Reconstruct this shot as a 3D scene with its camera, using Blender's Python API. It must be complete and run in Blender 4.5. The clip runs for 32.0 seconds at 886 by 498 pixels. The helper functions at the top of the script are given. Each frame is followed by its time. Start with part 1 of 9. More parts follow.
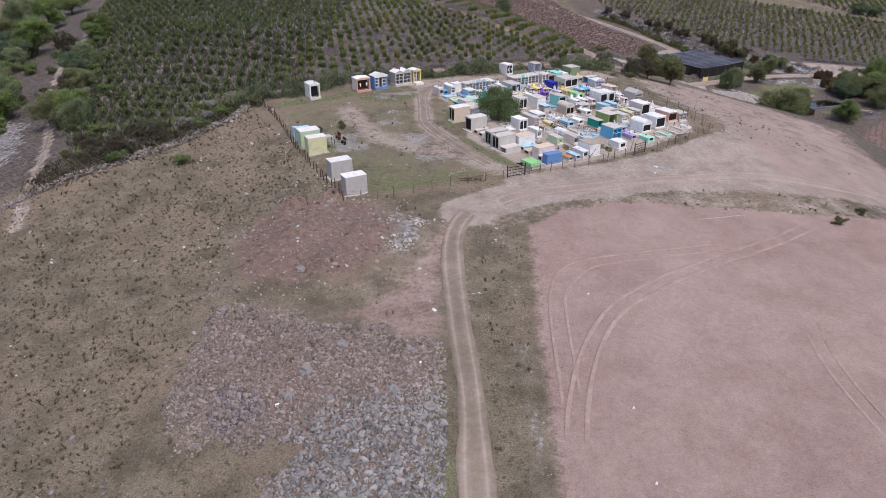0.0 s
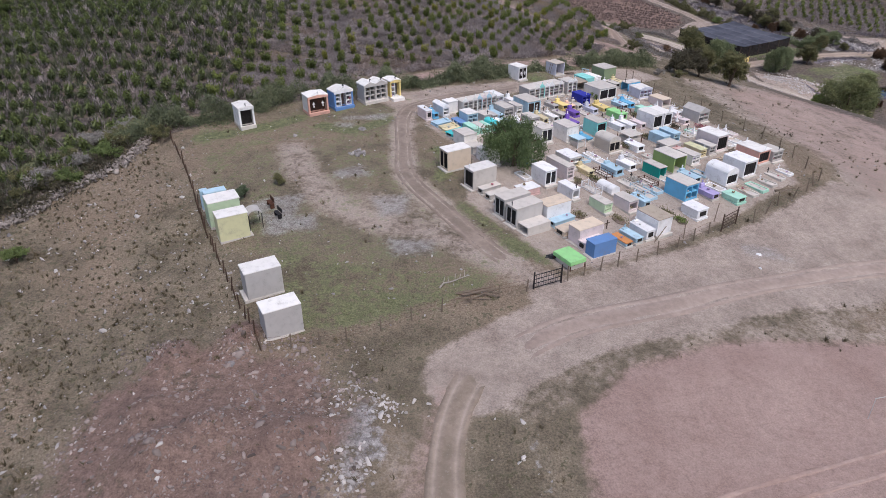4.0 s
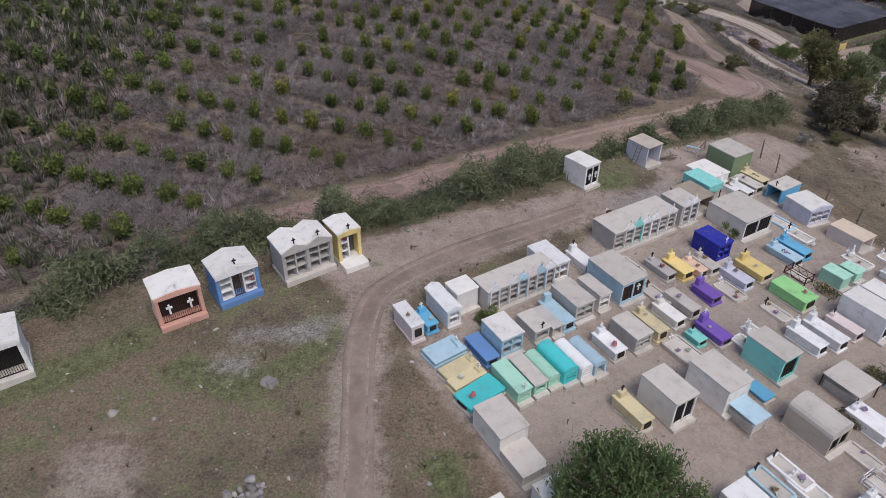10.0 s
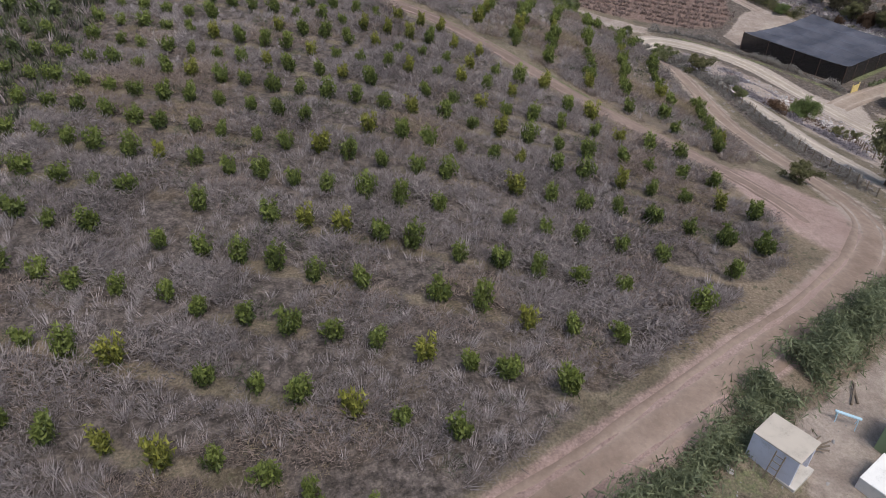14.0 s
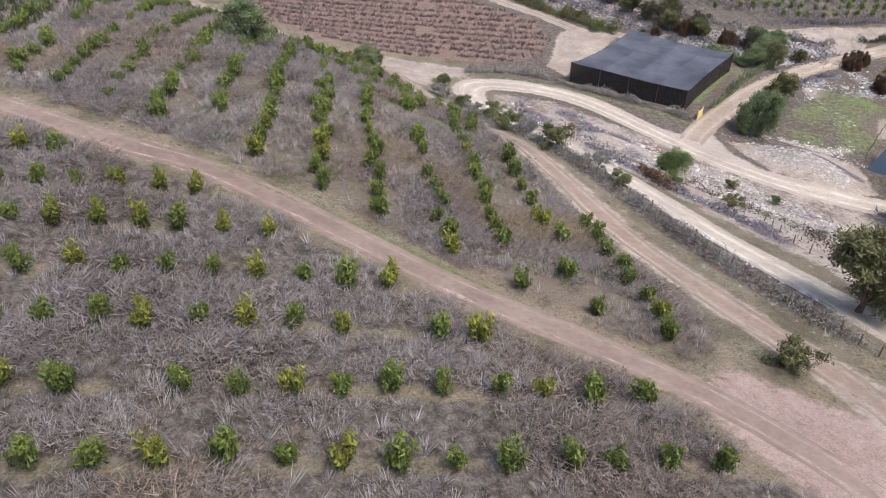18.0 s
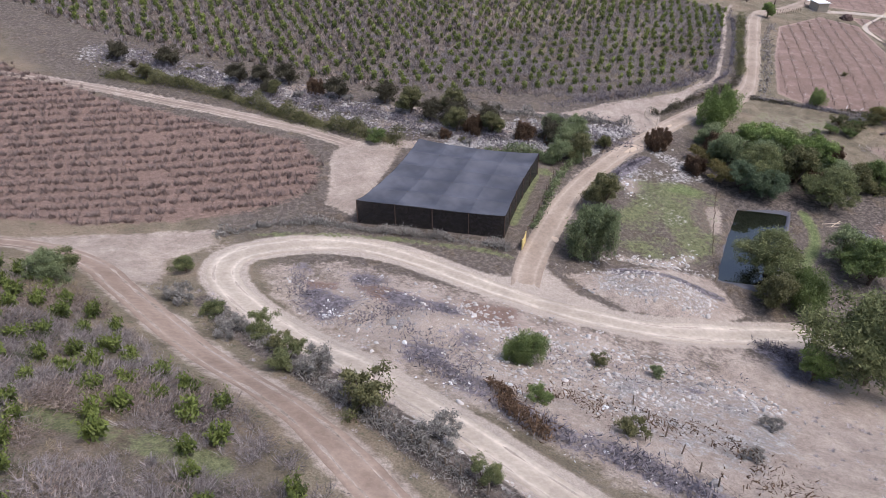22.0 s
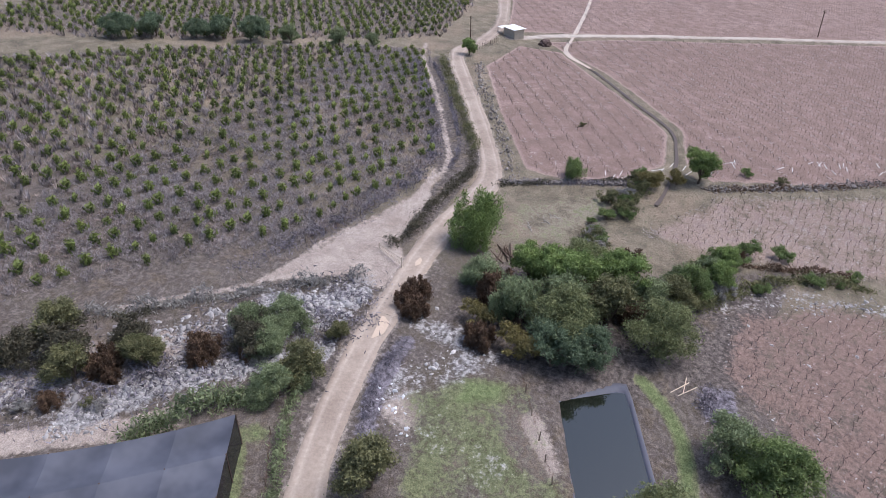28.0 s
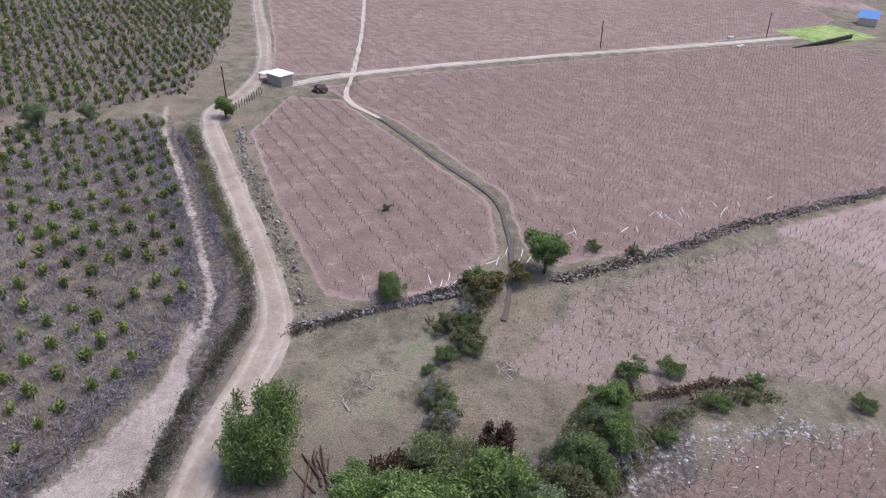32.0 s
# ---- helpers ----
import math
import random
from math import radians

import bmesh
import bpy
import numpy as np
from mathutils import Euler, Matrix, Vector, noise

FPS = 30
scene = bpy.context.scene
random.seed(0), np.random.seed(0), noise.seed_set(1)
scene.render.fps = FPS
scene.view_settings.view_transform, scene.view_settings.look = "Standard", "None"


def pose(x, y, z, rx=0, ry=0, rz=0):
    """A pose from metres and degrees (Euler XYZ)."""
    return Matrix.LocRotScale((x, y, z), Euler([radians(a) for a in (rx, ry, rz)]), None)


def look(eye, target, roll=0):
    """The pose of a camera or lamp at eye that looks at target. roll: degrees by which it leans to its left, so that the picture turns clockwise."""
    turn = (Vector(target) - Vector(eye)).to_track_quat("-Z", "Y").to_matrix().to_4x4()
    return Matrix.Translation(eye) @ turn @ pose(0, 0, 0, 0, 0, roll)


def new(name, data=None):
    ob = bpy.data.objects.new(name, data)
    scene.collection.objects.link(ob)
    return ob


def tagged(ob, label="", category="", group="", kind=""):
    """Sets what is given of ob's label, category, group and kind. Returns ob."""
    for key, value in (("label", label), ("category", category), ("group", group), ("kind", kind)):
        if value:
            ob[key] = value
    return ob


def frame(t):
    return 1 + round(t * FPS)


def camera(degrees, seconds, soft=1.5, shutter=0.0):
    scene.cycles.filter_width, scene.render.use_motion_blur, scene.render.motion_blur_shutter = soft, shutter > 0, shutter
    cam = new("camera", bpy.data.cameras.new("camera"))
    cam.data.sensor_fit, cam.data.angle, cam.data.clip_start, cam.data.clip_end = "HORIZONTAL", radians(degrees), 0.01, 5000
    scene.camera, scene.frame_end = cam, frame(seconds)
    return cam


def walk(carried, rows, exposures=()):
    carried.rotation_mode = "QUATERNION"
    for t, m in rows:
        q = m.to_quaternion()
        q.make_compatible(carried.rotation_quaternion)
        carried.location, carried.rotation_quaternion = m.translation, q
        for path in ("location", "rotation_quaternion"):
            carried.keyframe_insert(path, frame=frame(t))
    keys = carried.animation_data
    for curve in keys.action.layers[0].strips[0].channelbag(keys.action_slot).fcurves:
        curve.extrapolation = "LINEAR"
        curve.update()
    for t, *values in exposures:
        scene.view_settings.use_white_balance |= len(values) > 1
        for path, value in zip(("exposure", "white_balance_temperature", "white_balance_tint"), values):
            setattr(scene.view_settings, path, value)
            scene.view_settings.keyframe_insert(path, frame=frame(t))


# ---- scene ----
cam = camera(65.4, 32.0, soft=0.65)
METRES, EYE, TILT, LEAN, TURN = 260.0, 45.0, -26.5, 0.25, 0.0
ROWS = [
    (0.0, 0.0, 0.0, 0.0, -0.0, 0.0, -0.0),
    (0.5, 0.0002, 0.016, 0.0076, -0.1, 0.04, 0.06),
    (1.0, 0.0005, 0.032, 0.0151, -0.14, 0.08, 0.08),
    (1.5, 0.0007, 0.0479, 0.0224, -0.21, -0.03, 0.11),
    (2.0, 0.001, 0.0635, 0.0297, -0.27, -0.36, 0.12),
    (2.5, 0.0013, 0.0791, 0.0371, -0.35, -0.79, 0.14),
    (3.0, 0.0015, 0.0945, 0.0443, -0.42, -1.49, 0.17),
    (3.5, 0.0018, 0.1097, 0.0514, -0.48, -2.49, 0.22),
    (5.5, 0.0023, 0.1687, 0.0784, -0.74, -7.51, 0.33),
    (6.0, 0.0025, 0.1829, 0.085, -0.8, -8.78, 0.32),
    (6.5, 0.0024, 0.1972, 0.0917, -0.87, -8.95, 0.33),
    (7.0, 0.0024, 0.2113, 0.0984, -0.94, -8.96, 0.33),
    (7.5, 0.0023, 0.2253, 0.1051, -0.98, -8.99, 0.29),
    (8.0, 0.0023, 0.2392, 0.1117, -1.01, -9.02, 0.28),
    (8.5, 0.0021, 0.2531, 0.1181, -1.07, -9.03, 0.24),
    (9.0, 0.0019, 0.2668, 0.1247, -1.12, -9.08, 0.23),
    (9.5, 0.0017, 0.2806, 0.131, -1.16, -9.1, 0.24),
    (10.0, 0.0015, 0.2942, 0.1376, -1.16, -9.23, 0.22),
    (10.5, 0.0012, 0.3077, 0.1439, -1.23, -9.26, 0.23),
    (11.0, 0.0008, 0.3213, 0.1504, -1.31, -9.29, 0.2),
    (11.5, 0.0007, 0.3349, 0.1569, -1.31, -9.36, 0.23),
    (12.0, 0.0003, 0.3483, 0.1636, -1.4, -9.45, 0.21),
    (12.5, 0.0001, 0.3619, 0.1699, -1.42, -9.45, 0.24),
    (13.0, 0.0001, 0.3755, 0.1763, -2.01, -9.51, 0.53),
    (13.5, 0.0005, 0.3893, 0.1824, -4.06, -9.52, 1.61),
    (14.0, 0.0013, 0.403, 0.1887, -6.11, -9.65, 2.68),
    (14.5, 0.0026, 0.4164, 0.1948, -7.71, -9.75, 3.51),
    (16.5, 0.0122, 0.4694, 0.2194, -15.63, -10.68, 7.57),
    (17.0, 0.0162, 0.4825, 0.2255, -17.72, -11.01, 8.55),
    (17.5, 0.0208, 0.4955, 0.2313, -19.77, -11.36, 9.49),
    (18.0, 0.0262, 0.5084, 0.2369, -22.49, -11.87, 10.77),
    (18.5, 0.0323, 0.5211, 0.2424, -25.95, -12.55, 12.34),
    (19.0, 0.0391, 0.5334, 0.2478, -28.75, -12.8, 13.56),
    (19.5, 0.0467, 0.5452, 0.2533, -31.0, -12.77, 14.47),
    (20.0, 0.0551, 0.5566, 0.2588, -33.08, -12.69, 15.32),
    (20.5, 0.0641, 0.5679, 0.2637, -35.3, -12.65, 16.19),
    (21.0, 0.0738, 0.5786, 0.2686, -37.11, -12.54, 16.84),
    (21.5, 0.0841, 0.5893, 0.2735, -38.98, -12.45, 17.47),
    (22.0, 0.0952, 0.5995, 0.2785, -41.14, -12.46, 18.22),
    (22.5, 0.1066, 0.6096, 0.2827, -43.62, -12.85, 19.03),
    (23.0, 0.1186, 0.6193, 0.2873, -46.38, -13.77, 19.92),
    (23.5, 0.1309, 0.6285, 0.2914, -48.54, -14.46, 20.58),
    (24.0, 0.1433, 0.6375, 0.2953, -50.16, -14.99, 21.01),
    (24.5, 0.1559, 0.646, 0.2991, -51.95, -15.61, 21.5),
    (26.5, 0.2101, 0.6761, 0.3121, -61.7, -19.18, 23.77),
    (27.0, 0.2243, 0.6824, 0.3149, -64.16, -20.16, 24.23),
    (27.5, 0.2375, 0.6878, 0.3169, -66.13, -20.89, 24.56),
    (28.0, 0.2522, 0.693, 0.3189, -68.44, -21.81, 24.94),
    (28.5, 0.267, 0.6977, 0.3208, -70.81, -22.76, 25.27),
    (29.0, 0.282, 0.7018, 0.3222, -73.21, -23.72, 25.56),
    (29.5, 0.2972, 0.7052, 0.3237, -75.96, -24.86, 25.88),
    (30.0, 0.3125, 0.7084, 0.3246, -78.81, -26.01, 26.13),
    (30.5, 0.3279, 0.7109, 0.3253, -81.53, -27.16, 26.31),
    (31.0, 0.3435, 0.7129, 0.3256, -84.2, -28.24, 26.45),
    (31.5, 0.359, 0.714, 0.3256, -86.64, -29.28, 26.58),
    (32.0, 0.3744, 0.7151, 0.3255, -88.97, -30.24, 26.62),
]
walk(cam, [(t, pose(0, 0, EYE, TILT, LEAN, TURN) @ pose(METRES * x, METRES * y, METRES * z, 90 + pitch, roll, yaw)) for t, x, y, z, yaw, pitch, roll in ROWS],
     [(0.0, 0.1, 6100, 14), (5.0, 0.02, 6100, 14), (7.0, -0.06, 6000, 13), (9.0, -0.25, 6150, 13), (11.0, -0.3, 6250, 11), (12.0, -0.28, 6250, 10), (13.0, -0.17, 6250, 9), (15.0, 0.3, 6250, 8), (18.0, 0.7, 6250, 8), (21.0, 0.58, 6150, 11), (24.0, 0.31, 5900, 14), (26.5, 0.52, 5800, 13), (28.0, 0.52, 5730, 12), (32.0, 0.45, 5700, 13)])

# ---- light: an overcast day ----
SUN_EL, SUN_AZ = radians(62), radians(150)
world = bpy.data.worlds.new("overcast_sky")
scene.world = world
world.use_nodes = True
wn = world.node_tree.nodes
sky = wn.new("ShaderNodeTexSky")
sky.sky_type = "NISHITA"
sky.sun_disc = False
sky.sun_elevation, sky.sun_rotation = SUN_EL, SUN_AZ
sky.air_density, sky.dust_density, sky.ozone_density = 1.0, 4.0, 1.0
world.node_tree.links.new(sky.outputs[0], wn["Background"].inputs[0])
wn["Background"].inputs[1].default_value = 0.13
sun_data = bpy.data.lights.new("sun", "SUN")
sun_data.energy, sun_data.angle, sun_data.color = 1.5, radians(25), (1.0, 0.93, 0.84)
sun = new("sun", sun_data)
sun.matrix_world = look((0, 0, 200), (-200 * math.cos(SUN_EL) * math.sin(SUN_AZ), -200 * math.cos(SUN_EL) * math.cos(SUN_AZ), 200 - 200 * math.sin(SUN_EL)))


# ---- numbers: smooth random fields over the plan ----
def grain(x, y, size, seed=0):
    """Smooth random values from 0 to 1, one knot each `size` metres."""
    x, y = np.asarray(x, float) / size + 311.7 + seed * 17.3, np.asarray(y, float) / size + 157.1 + seed * 5.9
    i, j = np.floor(x).astype(np.int64), np.floor(y).astype(np.int64)
    u, v = x - i, y - j
    u, v = u * u * (3 - 2 * u), v * v * (3 - 2 * v)

    def knot(a, b):
        n = (a * 73856093) ^ (b * 19349663) ^ (seed * 83492791 + 1013)
        n = (((n ^ (n >> 13)) & 0x7FFFFFFF) * 1274126177) & 0x7FFFFFFF
        return ((n ^ (n >> 16)) & 0xFFFF) / 65535.0

    return (knot(i, j) * (1 - u) + knot(i + 1, j) * u) * (1 - v) + (knot(i, j + 1) * (1 - u) + knot(i + 1, j + 1) * u) * v


def ramp(v, a, b):
    v = np.clip((v - a) / (b - a), 0, 1)
    return v * v * (3 - 2 * v)


def swell(x, y, h, cx, cy, r):
    return h * np.exp(-((x - cx) ** 2 + (y - cy) ** 2) / (2 * r * r))


HEAPS = [(0.9, -14, 46, 4.0), (1.0, -5, 42, 4.0), (0.7, -8, 35, 4.0), (0.7, -17, 41, 3.0), (0.9, -14, 64, 4.0), (0.7, -10, 60, 3.0), (0.6, -19, 60, 3.0), (0.5, -4.5, 66, 2.0),
         (1.5, 86.5, 200, 3.4), (0.5, 60, 213, 5.0), (0.6, 52, 206, 3.0), (1.1, -17.2, 72.1, 1.1), (1.0, -13, 74.0, 1.0), (1.3, -15, 63.6, 1.1), (1.1, -12.6, 65.4, 0.9), (1.2, -8.4, 64.7, 1.2), (1.3, -11.2, 58, 1.1), (1.0, -17.2, 67, 0.9),
         (0.7, 54.9, 219.8, 1.2), (0.8, 56, 215.1, 1.2), (0.9, 59.2, 209.8, 1.5), (0.6, 61, 207.6, 1.2), (0.6, 59.5, 217, 1.5)]


BROW_H = 3.6


def land(x, y):
    """Height of the ground: a hill with a flat top, its brow, and the valley floor to the east."""
    x, y = np.clip(np.asarray(x, float), -160, 420), np.clip(np.asarray(y, float), -40, 340)
    u, v = (x - 40) / 100, (y - 150) / 100
    valley = -12.02 - 0.954 * u + 12.039 * v - 1.575 * u * v
    hill = 12.999 - 20.369 * u + 0.075 * v - 15.281 * u * u - 8.43 * u * v - 2.13 * v * v
    brow = 94.527 - 65.961 * v - 7.718 * v * v
    z = valley + (hill - valley) / (1 + np.exp(np.clip((x - brow) / 12.627, -40, 40)))
    z = z + swell(x, y, 2.267, 43.4, 104.8, 12) + swell(x, y, 2.178, 186.5, 198.3, 25) + swell(x, y, 2.471, 157.9, 268.6, 25)
    z = z + swell(x, y, -2.584, 38.0, 178.7, 12) + swell(x, y, -1.7, 41.5, 213, 8) + swell(x, y, 2.713, -44.0, 144.6, 12) + swell(x, y, 2.492, -50.5, 85.8, 12) + swell(x, y, BROW_H, 84, 138, 15)
    for h, cx, cy, r in HEAPS:
        z = z + swell(x, y, h, cx, cy, r)
    z = z + 0.6 * np.exp(-((x - 44.8) ** 2) / 2.2) * ramp(y, 158, 170) * ramp(-y, -226, -214)      # bank between two tracks
    return z + 0.22 * (grain(x, y, 11, 1) - 0.5) + 0.1 * (grain(x, y, 4, 2) - 0.5)


def away(x, y, pts):
    """Distance to a line through the points."""
    best = np.full(np.shape(x), 1e9)
    for (ax, ay), (bx, by) in zip(pts, pts[1:]):
        dx, dy = bx - ax, by - ay
        k = np.clip(((x - ax) * dx + (y - ay) * dy) / (dx * dx + dy * dy), 0, 1)
        best = np.minimum(best, np.hypot(x - ax - k * dx, y - ay - k * dy))
    return best


def inside(x, y, pts):
    """Distance inside a closed outline, negative outside."""
    hit = np.zeros(np.shape(x), bool)
    ring = list(pts) + [pts[0]]
    for (ax, ay), (bx, by) in zip(ring, ring[1:]):
        if ay != by:
            hit ^= ((ay > y) != (by > y)) & (x < (bx - ax) * (y - ay) / (by - ay) + ax)
    d = away(x, y, ring)
    return np.where(hit, d, -d)


def bend(pts, step=1.5):
    """A smooth line through the points, a knot each `step` metres."""
    p = [Vector((*q, 0)) for q in pts]
    p = [p[0] * 2 - p[1]] + p + [p[-1] * 2 - p[-2]]
    out = []
    for a, b, c, d in zip(p, p[1:], p[2:], p[3:]):
        n = max(2, int((c - b).length / step))
        for k in range(n):
            t = k / n
            q = 0.5 * (2 * b + (c - a) * t + (2 * a - 5 * b + 4 * c - d) * t * t + (3 * b - a - 3 * c + d) * t ** 3)
            out.append((q.x, q.y))
    return out + [tuple(p[-2][:2])]


# ---- the plan: ways and fields ----
LOOP_ROAD = [(48.2, 160), (48.2, 168), (48.1, 176.4), (47.9, 188.4), (48.0, 200), (47.9, 212), (47.8, 221), (48.4, 227), (50.4, 231.0), (53.8, 232.8), (59.8, 231.4), (65.3, 227.5), (68.8, 221.1), (71.1, 213.8),
             (73.6, 207.2), (76.7, 201.3), (80.7, 195.5), (86.5, 191.0), (93.7, 185.5), (98.8, 177.0), (102, 168)]
NORTH_ROAD = [(72.5, 208.5), (78, 212.5), (85.8, 216.2), (97.7, 220.7), (110.3, 222.8), (118, 223.2), (128.5, 223.6), (138.5, 223.2), (147, 222.0), (153, 222.0), (161.3, 224.8), (174.5, 230.8), (188, 236.9),
              (204, 244.0), (214, 246.5), (226, 244.6), (244.3, 245.5), (270, 251.5), (313, 263.8), (360, 274)]
ORCHARD_ROAD = [(11.6, 288.2), (20.1, 262.8), (28, 250.6), (36, 243.8), (39.4, 236.5), (39.4, 228), (39.5, 217.8), (39.8, 208), (39.9, 200), (39.3, 192), (38.9, 186), (38.7, 180), (38.8, 173), (38.7, 166.3), (38.6, 160), (37.2, 154.5), (33.0, 149.4), (26.2, 144.0), (18.6, 139.0),
                (10.4, 133.9), (4.0, 130.1), (-1.3, 126.9), (-6.4, 124.4), (-10.6, 122.4)]
SLOPE_TRACK = [(-30, 226), (-12, 211), (3.5, 194.5), (8.6, 190), (12.6, 184.9), (16.2, 179.6), (19.6, 174.8), (22.1, 171.5), (25, 168), (29, 162), (31.4, 155.5), (32.2, 150.5)]
HILL_TRACK = [(2.4, 12), (2.2, 22), (2.0, 31.9), (1.9, 41.0), (1.2, 50.8), (0.8, 63.4), (2.7, 70.3), (9.5, 75.3), (18, 78.5), (28, 82.5), (42.0, 86.5), (59.6, 88.0), (75, 92)]
YARD_TRACK = [(9.2, 80.5), (5.1, 84.9), (1.0, 91.5), (-2.4, 97.7), (-3.1, 104.3), (-3.3, 113.0), (-0.9, 117.2), (8.7, 123.6), (15, 127.5)]
WEST_PATH = [(-48, 70), (-52.4, 85.2), (-57.4, 96.5), (-64.5, 111.1), (-70.9, 124.8), (-78.7, 143.2), (-82.3, 157.6), (-86.5, 172.6), (-100.2, 202.5)]
GREEN_PATH = [(16, 214), (26.3, 207.4), (28.4, 205.4), (30.2, 202.6), (31.9, 199.7), (33.1, 197.6), (37, 193.5)]
FIELD_ROAD = [(34, 322), (48, 301), (60.2, 284), (71.4, 267.6), (79.4, 252.9), (81.5, 245)]
NURSERY_WAY = [(44, 240.5), (48, 238.4), (52, 236.6)]
VINE_LANE = [(232, 239.5), (246.6, 224.5), (270.3, 190.6), (304.4, 131.4), (330, 86)]
ORCHARD_EDGE = [(214, 255), (200, 250), (182.2, 241.1), (161.0, 231.5), (152.4, 228.5), (142.3, 229.5), (126, 235), (116, 237.5), (106, 247), (92, 256)]
PITCH = [(9.0, 67.0), (13.0, 71.4), (20.8, 74.6), (41.9, 76.6), (62, 80), (70, 50), (60, 10), (8, 5), (7.2, 31.8), (7.8, 47.7)]
YARD = [(-29.5, 109), (-24.2, 98.7), (-19.0, 88.2), (-11.2, 72.7), (-1.4, 75.4), (8.3, 79.6), (16.8, 83.9), (27.7, 90.9), (38.5, 97.5), (39.5, 109), (37.6, 118.7), (33.5, 127), (29, 136), (18, 135), (8, 128), (-6, 121), (-18, 114)]
GRAVES = [(-1, 111), (4, 102), (3, 93), (8, 86), (10.5, 82), (20, 86.5), (28, 92.5), (37, 99), (38, 108), (33, 120), (29, 132), (21, 134), (10, 121)]
RED_HEAP = [(-22.1, 69.2), (-14.8, 74.0), (-7.4, 72.3), (-3.5, 66), (-7.7, 56.2), (-14.9, 54.8), (-20.7, 57.1)]
RUBBLE = [(-20.8, 42.7), (-20.6, 51.1), (-17.1, 53.2), (-10.8, 48.8), (-4.0, 47.0), (0.1, 44.2), (-0.7, 37.6), (-1.0, 29), (-9.3, 29), (-11, 36), (-13.6, 36.6), (-17.4, 37.4)]
ORCHARD_A = [(-58, 104), (-48, 84), (-42, 84.5), (-37.5, 91), (-33, 103), (-34, 108), (-28, 113), (-20, 117.6), (-14, 121.8), (-6, 126.6), (4, 132.5), (10.5, 136.8), (18, 142), (26, 147.8), (28.8, 153.5), (26.2, 162.4), (18.2, 173.4), (9.3, 186), (1.2, 194), (-13, 208), (-34, 226), (-60, 262), (-116, 262), (-97.1, 203), (-83.4, 170.7), (-77.5, 151.1), (-72.8, 135.3), (-65.1, 117.2)]
ORCHARD_B = [(31.8, 163), (27, 168.5), (22, 175.5), (15.5, 185), (8, 193.5), (0, 202), (-18, 219), (-20, 262), (0, 280), (16, 258), (24, 247), (32, 240), (35.6, 232), (36, 222), (36.4, 212), (36.8, 203), (36.6, 195), (36.3, 187), (36, 178), (35.4, 168)]
ORCHARD_C = [(86, 279), (94, 266), (103, 257), (111, 250), (120, 242), (128, 236.5), (139, 232.8), (155.5, 230.5), (174, 237.8), (196, 247), (208, 252), (200, 266), (175, 290), (152, 312), (118, 340), (60, 340), (70, 305)]
ORCHARD_D = [(196, 278), (212, 262), (222, 254), (262, 258), (310, 270), (340, 282), (330, 340), (160, 340), (175, 303)]
VINES_W = [(59.4, 281), (68.5, 265.5), (75.5, 254), (74.5, 248), (69.4, 241.5), (63, 240.6), (54.6, 242.0), (50, 243.6), (42, 247.0), (31, 256), (18, 281), (8, 320), (40, 340), (52, 300)]
VINES_N = [(226, 236), (227, 226.5), (197, 208.2), (183, 199.2), (170, 198.5), (162, 204), (157.5, 212), (158, 218), (178, 227.5), (205, 238)]
VINES_M = [(234, 231), (250, 214), (303, 128), (320, 90), (300, 60), (232, 90), (210, 123), (193, 150), (176, 175.5), (168, 191.5), (172, 195.5), (185, 196.8), (215, 214.5)]
VINES_F = [(238, 242), (250, 222), (308, 129), (340, 80), (420, 20), (420, 300), (330, 265), (270, 249)]
VINES_L = [(148, 200.5), (155, 196), (164, 190.5), (173.8, 173), (186, 156), (203, 128), (190, 100), (160, 120), (152, 150), (150, 175), (146, 190)]
VINES_P = [(136, 188), (143, 178), (146.6, 161), (140, 130), (108, 150), (108, 174), (114, 181), (118.5, 184.5), (122, 188), (125, 190)]
MEADOW = [(108.5, 218), (115, 211), (113.6, 206), (102.5, 200.5), (95, 199), (89, 208.5), (97, 214)]
MEADOW_N = [(148, 217), (155, 210), (157, 202), (146, 203), (138, 212), (138, 217)]
DUMP = [(54.8, 226), (62.6, 221), (69.0, 209.5), (73, 200), (72, 188), (60, 180), (52, 182), (50.2, 196), (50.5, 209.2), (51, 222)]
STREAM = [(66, 299), (73, 285), (80, 272), (88, 257), (95, 246), (103, 236), (112, 229.5), (119, 227.0)]
NURSERY_YARD = [(69, 233.5), (86, 243.5), (81.5, 250), (77, 248.5), (71, 241), (68, 238)]
JUNCTION = [(66, 224), (71, 205), (78, 197), (80, 199), (79, 206), (81, 214), (75, 213)]


# ---- meshes ----
def fast(name, v, f, mat, tone=None):
    """A mesh object from arrays of corners and of faces that all have the same number of corners."""
    me = bpy.data.meshes.new(name)
    v, f = np.asarray(v, np.float32), np.asarray(f, np.int32)
    me.vertices.add(len(v))
    me.vertices.foreach_set("co", v.ravel())
    n, k = f.shape
    me.loops.add(n * k)
    me.loops.foreach_set("vertex_index", f.ravel())
    me.polygons.add(n)
    me.polygons.foreach_set("loop_start", np.arange(0, n * k, k, dtype=np.int32))
    if tone is not None:
        at = me.attributes.new("tone", "FLOAT", "POINT")
        at.data.foreach_set("value", np.asarray(tone, np.float32))
    me.update(calc_edges=True)
    if mat:
        me.materials.append(mat)
    return me


